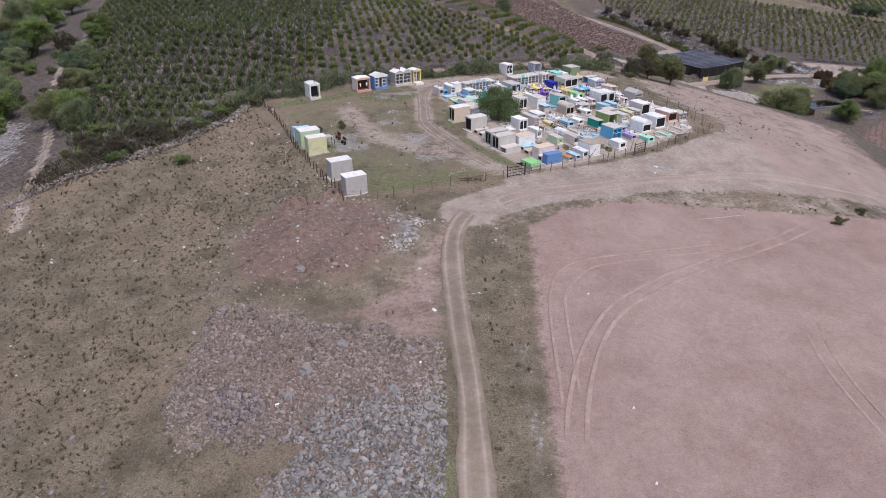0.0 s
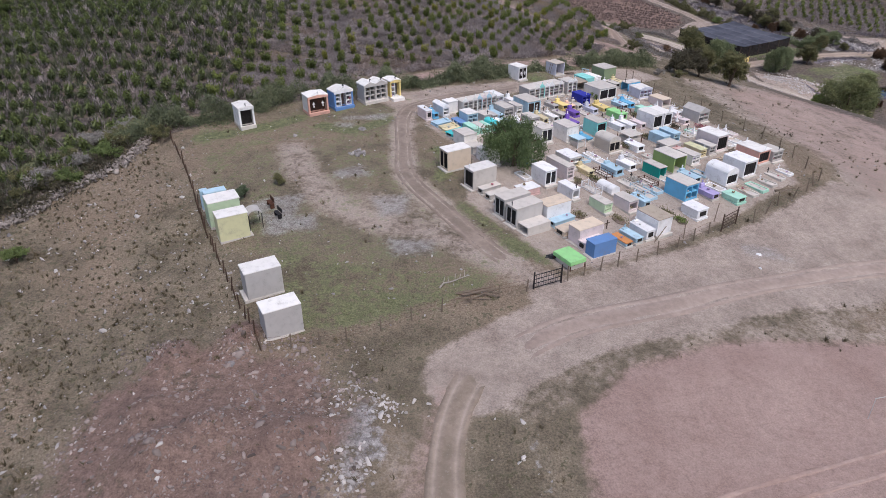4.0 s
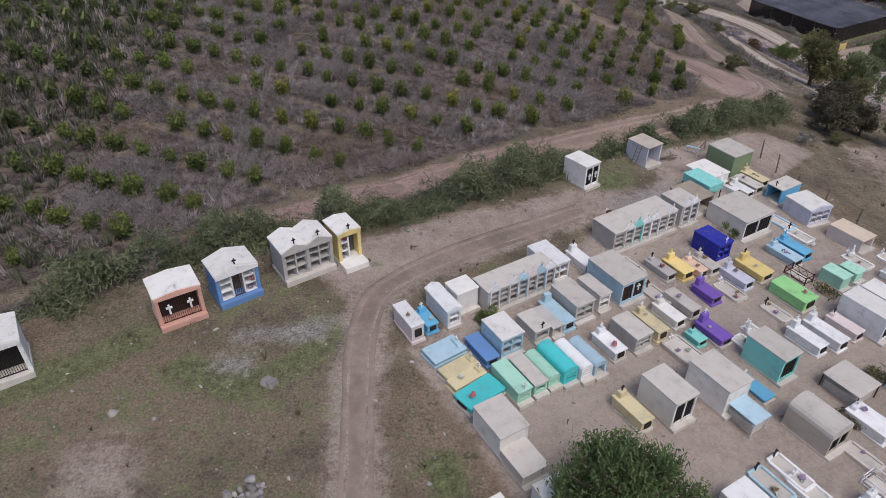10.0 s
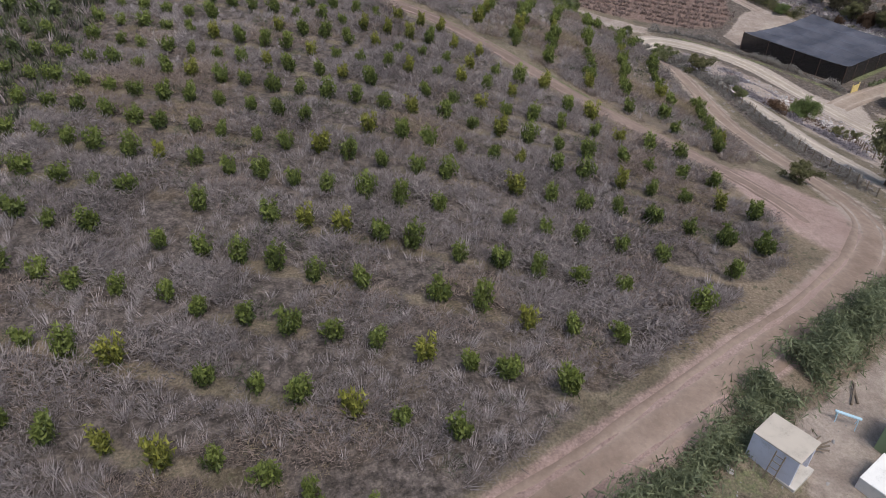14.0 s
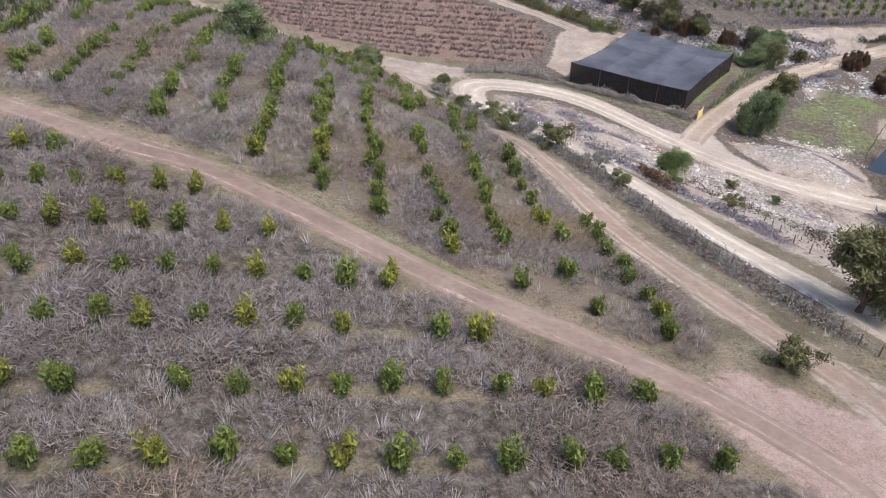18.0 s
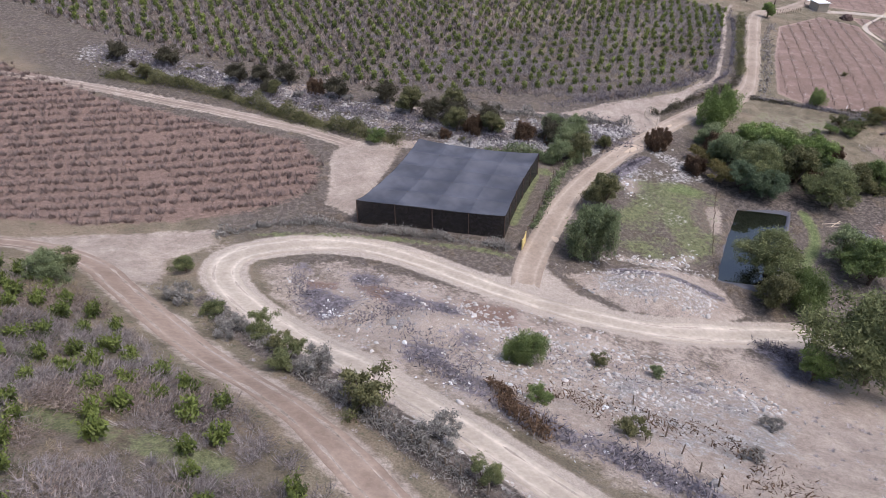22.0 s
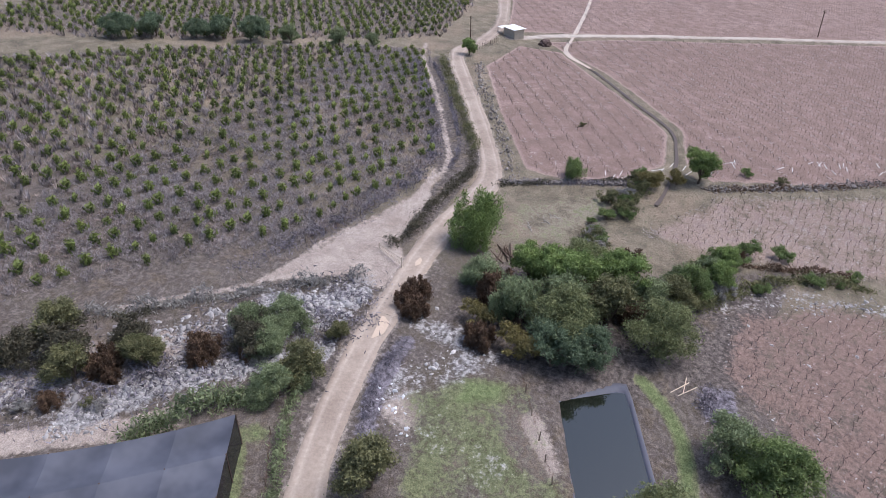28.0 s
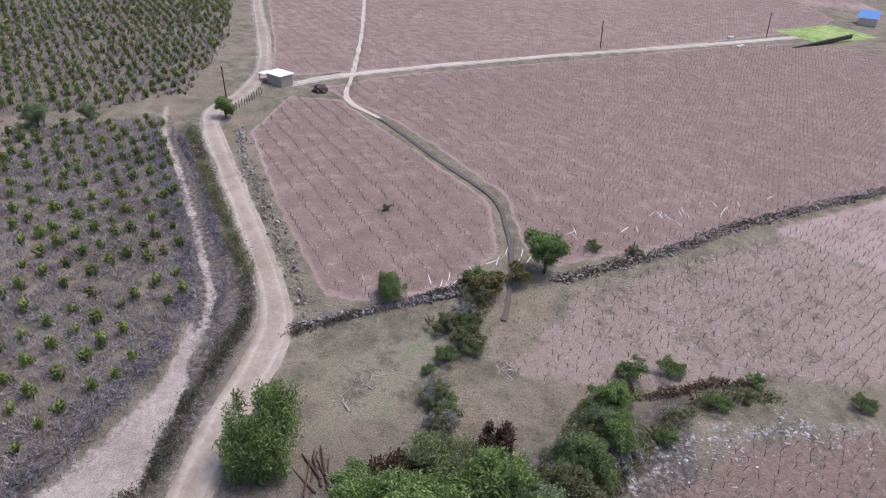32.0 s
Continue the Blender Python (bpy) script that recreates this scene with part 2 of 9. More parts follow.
def strew(name, tv, tf, pos, size, mat, rng, lean=0.0, stretch=None, shade=None, tumble=False):
    """One mesh of many copies of a small shape, each turned and scaled at random; tumble: about all three axes."""
    n, m = len(pos), len(tv)
    a = rng.uniform(0, 2 * np.pi, n)
    size = np.broadcast_to(size, (n,))
    c, s = np.cos(a), np.sin(a)
    t = np.broadcast_to(np.asarray(tv, float), (n, m, 3))
    if tumble:
        q = rng.normal(0, 1, (n, 4))
        q /= np.linalg.norm(q, axis=1)[:, None]
        w, u = q[:, None, :1], np.broadcast_to(q[:, None, 1:], (n, m, 3))
        t = t + 2 * np.cross(u, np.cross(u, t) + w * t)
    x = (t[:, :, 0] * c[:, None] - t[:, :, 1] * s[:, None]) * size[:, None]
    y = (t[:, :, 0] * s[:, None] + t[:, :, 1] * c[:, None]) * size[:, None]
    z = t[:, :, 2] * (size * (1 if stretch is None else stretch))[:, None]
    if lean:
        lx, ly = rng.normal(0, lean, n), rng.normal(0, lean, n)
        x, y = x + z * lx[:, None], y + z * ly[:, None]
    v = np.stack([x + pos[:, 0:1], y + pos[:, 1:2], z + pos[:, 2:3]], -1).reshape(-1, 3)
    f = (np.asarray(tf)[None] + (np.arange(n) * m)[:, None, None]).reshape(-1, np.shape(tf)[1])
    tone = np.repeat(rng.uniform(0, 1, n), m)
    # shading of the shape itself, dark low and pale high, painted into tone
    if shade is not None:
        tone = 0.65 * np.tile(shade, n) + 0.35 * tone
    return fast(name, v, f, mat, tone)


def part(name, bm, mat, parent=None, label=""):
    if isinstance(bm, bmesh.types.BMesh):
        me = bpy.data.meshes.new(name)
        bm.to_mesh(me)
        bm.free()
        me.materials.append(mat)
    else:
        me = bm
    ob = new(name, me)
    if parent:
        ob.parent = parent
    return tagged(ob, label)


def thing(name, x, y, rz=0, dz=0.0, label="", category="", group="", kind="", size=1.0):
    ob = new(name)
    ob.empty_display_size = 0.2
    ob.matrix_world = pose(x, y, float(land(x, y)) + dz, 0, 0, rz) @ Matrix.Scale(size, 4)
    return tagged(ob, label, category, group, kind)


def box(bm, cx, cy, cz, sx, sy, sz, bevel=0.0, rz=0.0, top=1.0):
    """A block about its centre; top: how much narrower it is above."""
    vs = []
    c, s = math.cos(radians(rz)), math.sin(radians(rz))
    for k in (-1, 1):
        w = top if k > 0 else 1.0
        for a, b in ((-1, -1), (1, -1), (1, 1), (-1, 1)):
            x, y = a * sx / 2 * w, b * sy / 2 * w
            vs.append(bm.verts.new((cx + x * c - y * s, cy + x * s + y * c, cz + k * sz / 2)))
    fs = [bm.faces.new([vs[i] for i in q]) for q in ((3, 2, 1, 0), (4, 5, 6, 7), (0, 1, 5, 4), (1, 2, 6, 5), (2, 3, 7, 6), (3, 0, 4, 7))]
    if bevel:
        es = list({e for f in fs for e in f.edges})
        bmesh.ops.bevel(bm, geom=es, offset=bevel, segments=1, affect="EDGES")
    return bm


def block(*a, **k):
    return box(bmesh.new(), *a, **k)


def tube(bm, p, q, r0, r1, n=6):
    p, q = Vector(p), Vector(q)
    d = (q - p).normalized()
    u = d.orthogonal().normalized()
    w = d.cross(u)
    rings = [[bm.verts.new(c + (u * math.cos(2 * math.pi * k / n) + w * math.sin(2 * math.pi * k / n)) * r) for k in range(n)] for c, r in ((p, r0), (q, r1))]
    for k in range(n):
        bm.faces.new((rings[0][k], rings[0][(k + 1) % n], rings[1][(k + 1) % n], rings[1][k]))
    bm.faces.new(rings[0][::-1])
    bm.faces.new(rings[1])
    return bm


def prism(bm, outline, y0, y1):
    """An outline in x and z, drawn out from y0 to y1."""
    a = [bm.verts.new((x, y0, z)) for x, z in outline]
    b = [bm.verts.new((x, y1, z)) for x, z in outline]
    bm.faces.new(a)
    bm.faces.new(b[::-1])
    n = len(a)
    for k in range(n):
        bm.faces.new((a[(k + 1) % n], a[k], b[k], b[(k + 1) % n]))
    return bm


# ---- materials ----
def shader(name, rough=0.8, metal=0.0):
    m = bpy.data.materials.new(name)
    m.use_nodes = True
    nt = m.node_tree
    p = nt.nodes["Principled BSDF"]
    p.inputs["Roughness"].default_value, p.inputs["Metallic"].default_value = rough, metal
    p.inputs["Specular IOR Level"].default_value = 0.25
    return m, nt, p


def noise_at(nt, scale, detail=4.0, where=None, rough=0.6):
    n = nt.nodes.new("ShaderNodeTexNoise")
    n.inputs["Scale"].default_value, n.inputs["Detail"].default_value, n.inputs["Roughness"].default_value = scale, detail, rough
    if where:
        nt.links.new(where, n.inputs["Vector"])
    return n.outputs["Fac"]


def math_node(nt, op, a, b=None, c=None, clamp=False):
    n = nt.nodes.new("ShaderNodeMath")
    n.operation, n.use_clamp = op, clamp
    for k, v in enumerate((a, b, c)):
        if v is None:
            continue
        if isinstance(v, (int, float)):
            n.inputs[k].default_value = v
        else:
            nt.links.new(v, n.inputs[k])
    return n.outputs[0]


def step_node(nt, v, lo, hi):
    n = nt.nodes.new("ShaderNodeMapRange")
    n.interpolation_type = "SMOOTHSTEP"
    nt.links.new(v, n.inputs[0])
    n.inputs[1].default_value, n.inputs[2].default_value = lo, hi
    return n.outputs[0]


def mix(nt, f, a, b):
    n = nt.nodes.new("ShaderNodeMix")
    n.data_type = "RGBA"
    for k, v in ((0, f), (6, a), (7, b)):
        if isinstance(v, (int, float)):
            n.inputs[k].default_value = v
        elif isinstance(v, tuple):
            n.inputs[k].default_value = (*v, 1)
        else:
            nt.links.new(v, n.inputs[k])
    return n.outputs[2]


def bump(nt, p, height, strength, dist):
    b = nt.nodes.new("ShaderNodeBump")
    b.inputs["Strength"].default_value, b.inputs["Distance"].default_value = strength, dist
    nt.links.new(height, b.inputs["Height"])
    nt.links.new(b.outputs[0], p.inputs["Normal"])


def plaster(name, col, rough=0.75, dirt=0.5, worn=(0.3, 0.27, 0.24)):
    """Painted or bare masonry: patchy paint, stains and small relief."""
    m, nt, p = shader(name, rough)
    geo = nt.nodes.new("ShaderNodeNewGeometry")
    info = nt.nodes.new("ShaderNodeObjectInfo")
    tc = nt.nodes.new("ShaderNodeTexCoord")
    big, fine = noise_at(nt, 1.6, 5, geo.outputs["Position"]), noise_at(nt, 14, 4, geo.outputs["Position"])
    c = mix(nt, math_node(nt, "MULTIPLY", step_node(nt, big, 0.35, 0.8), 0.5), col, tuple(v * 0.72 + 0.02 for v in col))
    stain = step_node(nt, math_node(nt, "ADD", math_node(nt, "MULTIPLY", big, 0.6), math_node(nt, "MULTIPLY", fine, 0.5)), 0.58, 0.78)
    c = mix(nt, math_node(nt, "MULTIPLY", stain, dirt), c, worn)
    hsv = nt.nodes.new("ShaderNodeHueSaturation")
    nt.links.new(c, hsv.inputs["Color"])
    nt.links.new(math_node(nt, "MULTIPLY_ADD", info.outputs["Random"], 0.18, 0.9), hsv.inputs["Value"])
    nt.links.new(hsv.outputs[0], p.inputs["Base Color"])
    bump(nt, p, fine, 0.25, 0.02)
    return m


def leafy(name, low, high, rough=0.6, light=0.25, by_tone=0.5):
    """Leaves, twigs or stems, each piece of its own shade."""
    m, nt, p = shader(name, rough)
    geo = nt.nodes.new("ShaderNodeNewGeometry")
    at = nt.nodes.new("ShaderNodeAttribute")
    at.attribute_name = "tone"
    mixed = math_node(nt, "ADD", math_node(nt, "MULTIPLY", geo.outputs["Random Per Island"], 1 - by_tone), math_node(nt, "MULTIPLY", at.outputs["Fac"], by_tone))
    patch = noise_at(nt, 0.09, 3, geo.outputs["Position"])
    f = math_node(nt, "ADD", mixed, math_node(nt, "MULTIPLY_ADD", patch, 0.7, -0.35), clamp=True)
    nt.links.new(mix(nt, f, low, high), p.inputs["Base Color"])
    if light:
        p.inputs["Subsurface Weight"].default_value = 0.0
        tr = nt.nodes.new("ShaderNodeBsdfTranslucent")
        nt.links.new(mix(nt, f, low, high), tr.inputs["Color"])
        ms = nt.nodes.new("ShaderNodeMixShader")
        ms.inputs[0].default_value = light
        nt.links.new(p.outputs[0], ms.inputs[1])
        nt.links.new(tr.outputs[0], ms.inputs[2])
        nt.links.new(ms.outputs[0], nt.nodes["Material Output"].inputs["Surface"])
    return m


def earth(name, low, high, size=2.0, rough=0.95, pebbles=0.3, pale=(0.5, 0.45, 0.4), wheels=None):
    m, nt, p = shader(name, rough)
    geo = nt.nodes.new("ShaderNodeNewGeometry")
    pos = geo.outputs["Position"]
    a, b, c = noise_at(nt, 1 / (size * 6), 4, pos), noise_at(nt, 1 / size, 6, pos), noise_at(nt, 6, 3, pos)
    col = mix(nt, step_node(nt, math_node(nt, "ADD", math_node(nt, "MULTIPLY", a, 0.5), math_node(nt, "MULTIPLY", b, 0.5)), 0.36, 0.64), low, high)
    col = mix(nt, math_node(nt, "MULTIPLY", step_node(nt, c, 0.6, 0.75), pebbles), col, pale)
    hsv = nt.nodes.new("ShaderNodeHueSaturation")
    nt.links.new(col, hsv.inputs["Color"])
    d = noise_at(nt, 2.2, 7, pos, 0.68)
    if wheels:
        at = nt.nodes.new("ShaderNodeAttribute")
        at.attribute_name = "tone"
        worn = math_node(nt, "MULTIPLY", at.outputs["Fac"], math_node(nt, "MULTIPLY_ADD", step_node(nt, math_node(nt, "ADD", b, a), 0.6, 1.2), 0.7, 0.3))
        nt.links.new(mix(nt, worn, col, wheels), hsv.inputs["Color"])
    nt.links.new(math_node(nt, "MULTIPLY_ADD", step_node(nt, d, 0.3, 0.7), 0.24, 0.88), hsv.inputs["Value"])
    nt.links.new(hsv.outputs[0], p.inputs["Base Color"])
    bump(nt, p, math_node(nt, "ADD", b, math_node(nt, "MULTIPLY", c, 0.5)), 0.6, 0.12)
    return m


def plain(name, col, rough=0.6, metal=0.0, vary=0.15):
    m, nt, p = shader(name, rough, metal)
    geo = nt.nodes.new("ShaderNodeNewGeometry")
    n = noise_at(nt, 5, 4, geo.outputs["Position"])
    nt.links.new(mix(nt, n, tuple(v * (1 - vary) for v in col), tuple(min(1, v * (1 + vary)) for v in col)), p.inputs["Base Color"])
    return m


def ground_material():
    m, nt, p = shader("ground_cover", 0.97)
    geo = nt.nodes.new("ShaderNodeNewGeometry")
    pos = geo.outputs["Position"]
    n1, n2, n3, n4 = noise_at(nt, 0.06, 5, pos), noise_at(nt, 0.35, 6, pos), noise_at(nt, 1.9, 8, pos, 0.68), noise_at(nt, 8, 5, pos, 0.7)
    wob = math_node(nt, "MULTIPLY_ADD", math_node(nt, "ADD", math_node(nt, "MULTIPLY", n2, 0.45), math_node(nt, "MULTIPLY", n3, 0.55)), 1.2, -0.6)

    def masks(name):
        at = nt.nodes.new("ShaderNodeAttribute")
        at.attribute_name = name
        sep = nt.nodes.new("ShaderNodeSeparateColor")
        nt.links.new(at.outputs["Color"], sep.inputs[0])
        return [sep.outputs[0], sep.outputs[1], sep.outputs[2]]

    def edge(v, w=1.0, lo=0.35, hi=0.65):
        return step_node(nt, math_node(nt, "ADD", v, math_node(nt, "MULTIPLY", wob, w)), lo, hi)

    dirt, grass, stone = masks("cover")
    weed, red, sand = masks("soil")
    col = mix(nt, step_node(nt, n2, 0.3, 0.7), (0.14, 0.116, 0.082), (0.265, 0.22, 0.162))    # dry hillside
    col = mix(nt, math_node(nt, "MULTIPLY", step_node(nt, n1, 0.48, 0.62), 0.6), col, (0.29, 0.222, 0.165))                       # bare ochre
    col = mix(nt, step_node(nt, n3, 0.52, 0.64), col, (0.1, 0.092, 0.058))                   # tufts
    brush = mix(nt, step_node(nt, n3, 0.28, 0.72), (0.065, 0.054, 0.048), (0.185, 0.153, 0.137))
    col = mix(nt, edge(weed), col, mix(nt, math_node(nt, "MULTIPLY", step_node(nt, n2, 0.52, 0.7), 0.5), brush, (0.16, 0.12, 0.075)))   # dead weeds
    col = mix(nt, edge(dirt, 0.9), col, mix(nt, step_node(nt, n2, 0.3, 0.7), (0.32, 0.26, 0.222), (0.44, 0.368, 0.32)))
    col = mix(nt, edge(red, 0.7), col, mix(nt, step_node(nt, math_node(nt, "ADD", math_node(nt, "MULTIPLY", n1, 0.6), math_node(nt, "MULTIPLY", n2, 0.4)), 0.3, 0.7), (0.32, 0.222, 0.194), (0.445, 0.332, 0.294)))
    col = mix(nt, edge(sand, 0.7), col, mix(nt, n2, (0.38, 0.32, 0.275), (0.5, 0.43, 0.375)))
    col = mix(nt, edge(grass, 1.5), col, mix(nt, n3, (0.085, 0.1, 0.045), (0.225, 0.228, 0.125)))
    col = mix(nt, step_node(nt, math_node(nt, "ADD", grass, math_node(nt, "MULTIPLY", wob, 0.8)), 0.72, 0.95), col, mix(nt, n3, (0.085, 0.11, 0.042), (0.215, 0.25, 0.115)))
    col = mix(nt, edge(stone, 1.7), col, mix(nt, step_node(nt, n3, 0.3, 0.7), (0.14, 0.13, 0.13), (0.42, 0.395, 0.385)))
    burnt, rust, gravel = masks("spoil")
    col = mix(nt, edge(rust, 1.3), col, mix(nt, n3, (0.16, 0.105, 0.085), (0.28, 0.2, 0.17)))
    col = mix(nt, edge(burnt, 2.0, 0.3, 0.7), col, mix(nt, step_node(nt, n3, 0.3, 0.7), (0.075, 0.066, 0.075), (0.23, 0.205, 0.23)))
    col = mix(nt, math_node(nt, "MULTIPLY", edge(gravel, 1.5, 0.25, 0.95), 0.7), col, mix(nt, step_node(nt, n4, 0.25, 0.75), (0.285, 0.27, 0.27), (0.385, 0.372, 0.372)))
    hsv = nt.nodes.new("ShaderNodeHueSaturation")
    nt.links.new(col, hsv.inputs["Color"])
    smooth = math_node(nt, "SUBTRACT", 1.0, math_node(nt, "ADD", math_node(nt, "MULTIPLY", math_node(nt, "ADD", red, sand), 0.6), math_node(nt, "MULTIPLY", dirt, 0.4)), clamp=True)
    grit = math_node(nt, "ADD", math_node(nt, "MULTIPLY", step_node(nt, n3, 0.3, 0.7), 0.45), math_node(nt, "MULTIPLY", step_node(nt, n4, 0.3, 0.7), 0.75))
    grit = math_node(nt, "MULTIPLY", math_node(nt, "ADD", grit, -0.6), smooth)
    nt.links.new(math_node(nt, "ADD", grit, 1.0), hsv.inputs["Value"])
    speck = math_node(nt, "MULTIPLY", step_node(nt, n4, 0.64, 0.72), math_node(nt, "MULTIPLY", smooth, 0.5))
    col = mix(nt, speck, hsv.outputs[0], (0.52, 0.48, 0.46))
    nt.links.new(col, p.inputs["Base Color"])
    bump(nt, p, math_node(nt, "ADD", n3, math_node(nt, "MULTIPLY", n4, 0.4)), 0.8, 0.3)
    return m


MAT_GROUND = ground_material()
MAT_ROAD = earth("pale_road_dust", (0.36, 0.305, 0.255), (0.48, 0.415, 0.35), 3.5, pebbles=0.12, pale=(0.6, 0.53, 0.47), wheels=(0.64, 0.565, 0.49))
MAT_TRACK = earth("brown_track_earth", (0.24, 0.188, 0.158), (0.34, 0.272, 0.232), 3.0, pebbles=0.25, wheels=(0.5, 0.42, 0.365))
MAT_ORCHTRACK = earth("brown_orchard_track", (0.225, 0.165, 0.132), (0.315, 0.24, 0.196), 3.0, pebbles=0.2, wheels=(0.37, 0.29, 0.24))
MAT_HILLTRACK = earth("worn_hill_track", (0.2, 0.162, 0.126), (0.29, 0.232, 0.188), 3.0, pebbles=0.25, wheels=(0.41, 0.335, 0.285))
MAT_PITCHWAY = earth("bare_pinkish_way", (0.295, 0.232, 0.2), (0.39, 0.312, 0.27), 3.0, pebbles=0.15, wheels=(0.43, 0.35, 0.305))
MAT_FIELDSTONE = leafy("brown_field_stone", (0.12, 0.1, 0.09), (0.42, 0.375, 0.345), 0.95, 0)
MAT_LANE = earth("tan_lane_earth", (0.275, 0.215, 0.175), (0.38, 0.308, 0.252), 3.0, pebbles=0.15, wheels=(0.45, 0.37, 0.308))
MAT_YARDTRACK = earth("trodden_yard_earth", (0.2, 0.16, 0.132), (0.31, 0.25, 0.21), 2.0, pebbles=0.25, wheels=(0.33, 0.265, 0.225))
MAT_REDTRACK = earth("red_track_earth", (0.19, 0.138, 0.116), (0.27, 0.2, 0.168), 3.0, pebbles=0.2, wheels=(0.29, 0.216, 0.183))
MAT_RUT = earth("pale_wheel_mark", (0.325, 0.23, 0.2), (0.415, 0.31, 0.272), 2.0, pebbles=0.1)
MAT_RUBBLE = leafy("quarry_rubble", (0.1, 0.08, 0.072), (0.42, 0.35, 0.322), 0.95, 0)
MAT_GREYRUBBLE = leafy("grey_quarry_rubble", (0.1, 0.094, 0.093), (0.42, 0.398, 0.39), 0.95, 0)
MAT_ROCK = leafy("rubble_stone", (0.15, 0.14, 0.14), (0.48, 0.45, 0.44), 0.95, 0)
MAT_WHITEROCK = leafy("pale_river_stone", (0.28, 0.26, 0.25), (0.66, 0.62, 0.6), 0.95, 0)
MAT_RIVERSTONE = leafy("grey_river_stone", (0.19, 0.178, 0.175), (0.55, 0.52, 0.505), 0.95, 0)
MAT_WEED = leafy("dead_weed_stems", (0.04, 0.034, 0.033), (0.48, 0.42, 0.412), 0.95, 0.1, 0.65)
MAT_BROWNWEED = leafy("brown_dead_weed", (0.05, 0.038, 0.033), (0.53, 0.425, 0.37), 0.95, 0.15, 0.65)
MAT_WISP = leafy("bleached_stalks", (0.22, 0.19, 0.188), (0.62, 0.56, 0.56), 0.95, 0.1, 0.5)
MAT_STRAW = leafy("straw_coloured_grass", (0.2, 0.155, 0.1), (0.47, 0.39, 0.27), 0.95, 0.15)
MAT_GREENWEED = leafy("green_weed", (0.038, 0.048, 0.029), (0.16, 0.175, 0.102), 0.8, 0.2)
MAT_TUFT = leafy("dry_grass_tuft", (0.07, 0.06, 0.038), (0.22, 0.18, 0.115), 0.95, 0.1)
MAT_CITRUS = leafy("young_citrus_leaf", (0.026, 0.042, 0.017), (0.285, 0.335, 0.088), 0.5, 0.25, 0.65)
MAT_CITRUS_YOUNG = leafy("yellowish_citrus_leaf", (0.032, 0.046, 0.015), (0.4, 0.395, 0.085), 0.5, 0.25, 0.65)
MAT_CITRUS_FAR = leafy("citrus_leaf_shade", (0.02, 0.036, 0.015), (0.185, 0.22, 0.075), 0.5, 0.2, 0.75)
MAT_BARK = earth("tree_bark", (0.07, 0.05, 0.038), (0.17, 0.125, 0.095), 0.3, pebbles=0.0)
LEAF = {
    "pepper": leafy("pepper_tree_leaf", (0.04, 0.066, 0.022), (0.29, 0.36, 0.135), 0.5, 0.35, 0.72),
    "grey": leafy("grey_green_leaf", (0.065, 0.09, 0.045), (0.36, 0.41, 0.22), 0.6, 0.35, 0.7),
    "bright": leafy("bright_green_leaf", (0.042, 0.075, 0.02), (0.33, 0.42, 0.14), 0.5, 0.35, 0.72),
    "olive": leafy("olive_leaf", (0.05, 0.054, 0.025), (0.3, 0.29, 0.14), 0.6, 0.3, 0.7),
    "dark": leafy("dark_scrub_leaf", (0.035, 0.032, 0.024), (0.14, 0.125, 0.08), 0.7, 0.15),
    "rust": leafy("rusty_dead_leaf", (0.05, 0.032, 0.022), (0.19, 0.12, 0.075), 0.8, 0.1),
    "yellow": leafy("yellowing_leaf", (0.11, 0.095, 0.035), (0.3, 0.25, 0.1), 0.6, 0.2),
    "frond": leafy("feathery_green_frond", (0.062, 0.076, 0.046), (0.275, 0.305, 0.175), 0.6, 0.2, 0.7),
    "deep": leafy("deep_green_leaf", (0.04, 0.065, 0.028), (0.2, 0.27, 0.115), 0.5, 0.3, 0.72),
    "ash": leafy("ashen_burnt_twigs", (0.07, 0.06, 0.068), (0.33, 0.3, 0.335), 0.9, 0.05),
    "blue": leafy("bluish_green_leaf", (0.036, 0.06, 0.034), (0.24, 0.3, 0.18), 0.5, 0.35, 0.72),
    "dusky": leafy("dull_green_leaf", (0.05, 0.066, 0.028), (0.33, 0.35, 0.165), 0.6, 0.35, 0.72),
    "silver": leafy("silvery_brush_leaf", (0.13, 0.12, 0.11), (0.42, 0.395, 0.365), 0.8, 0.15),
}


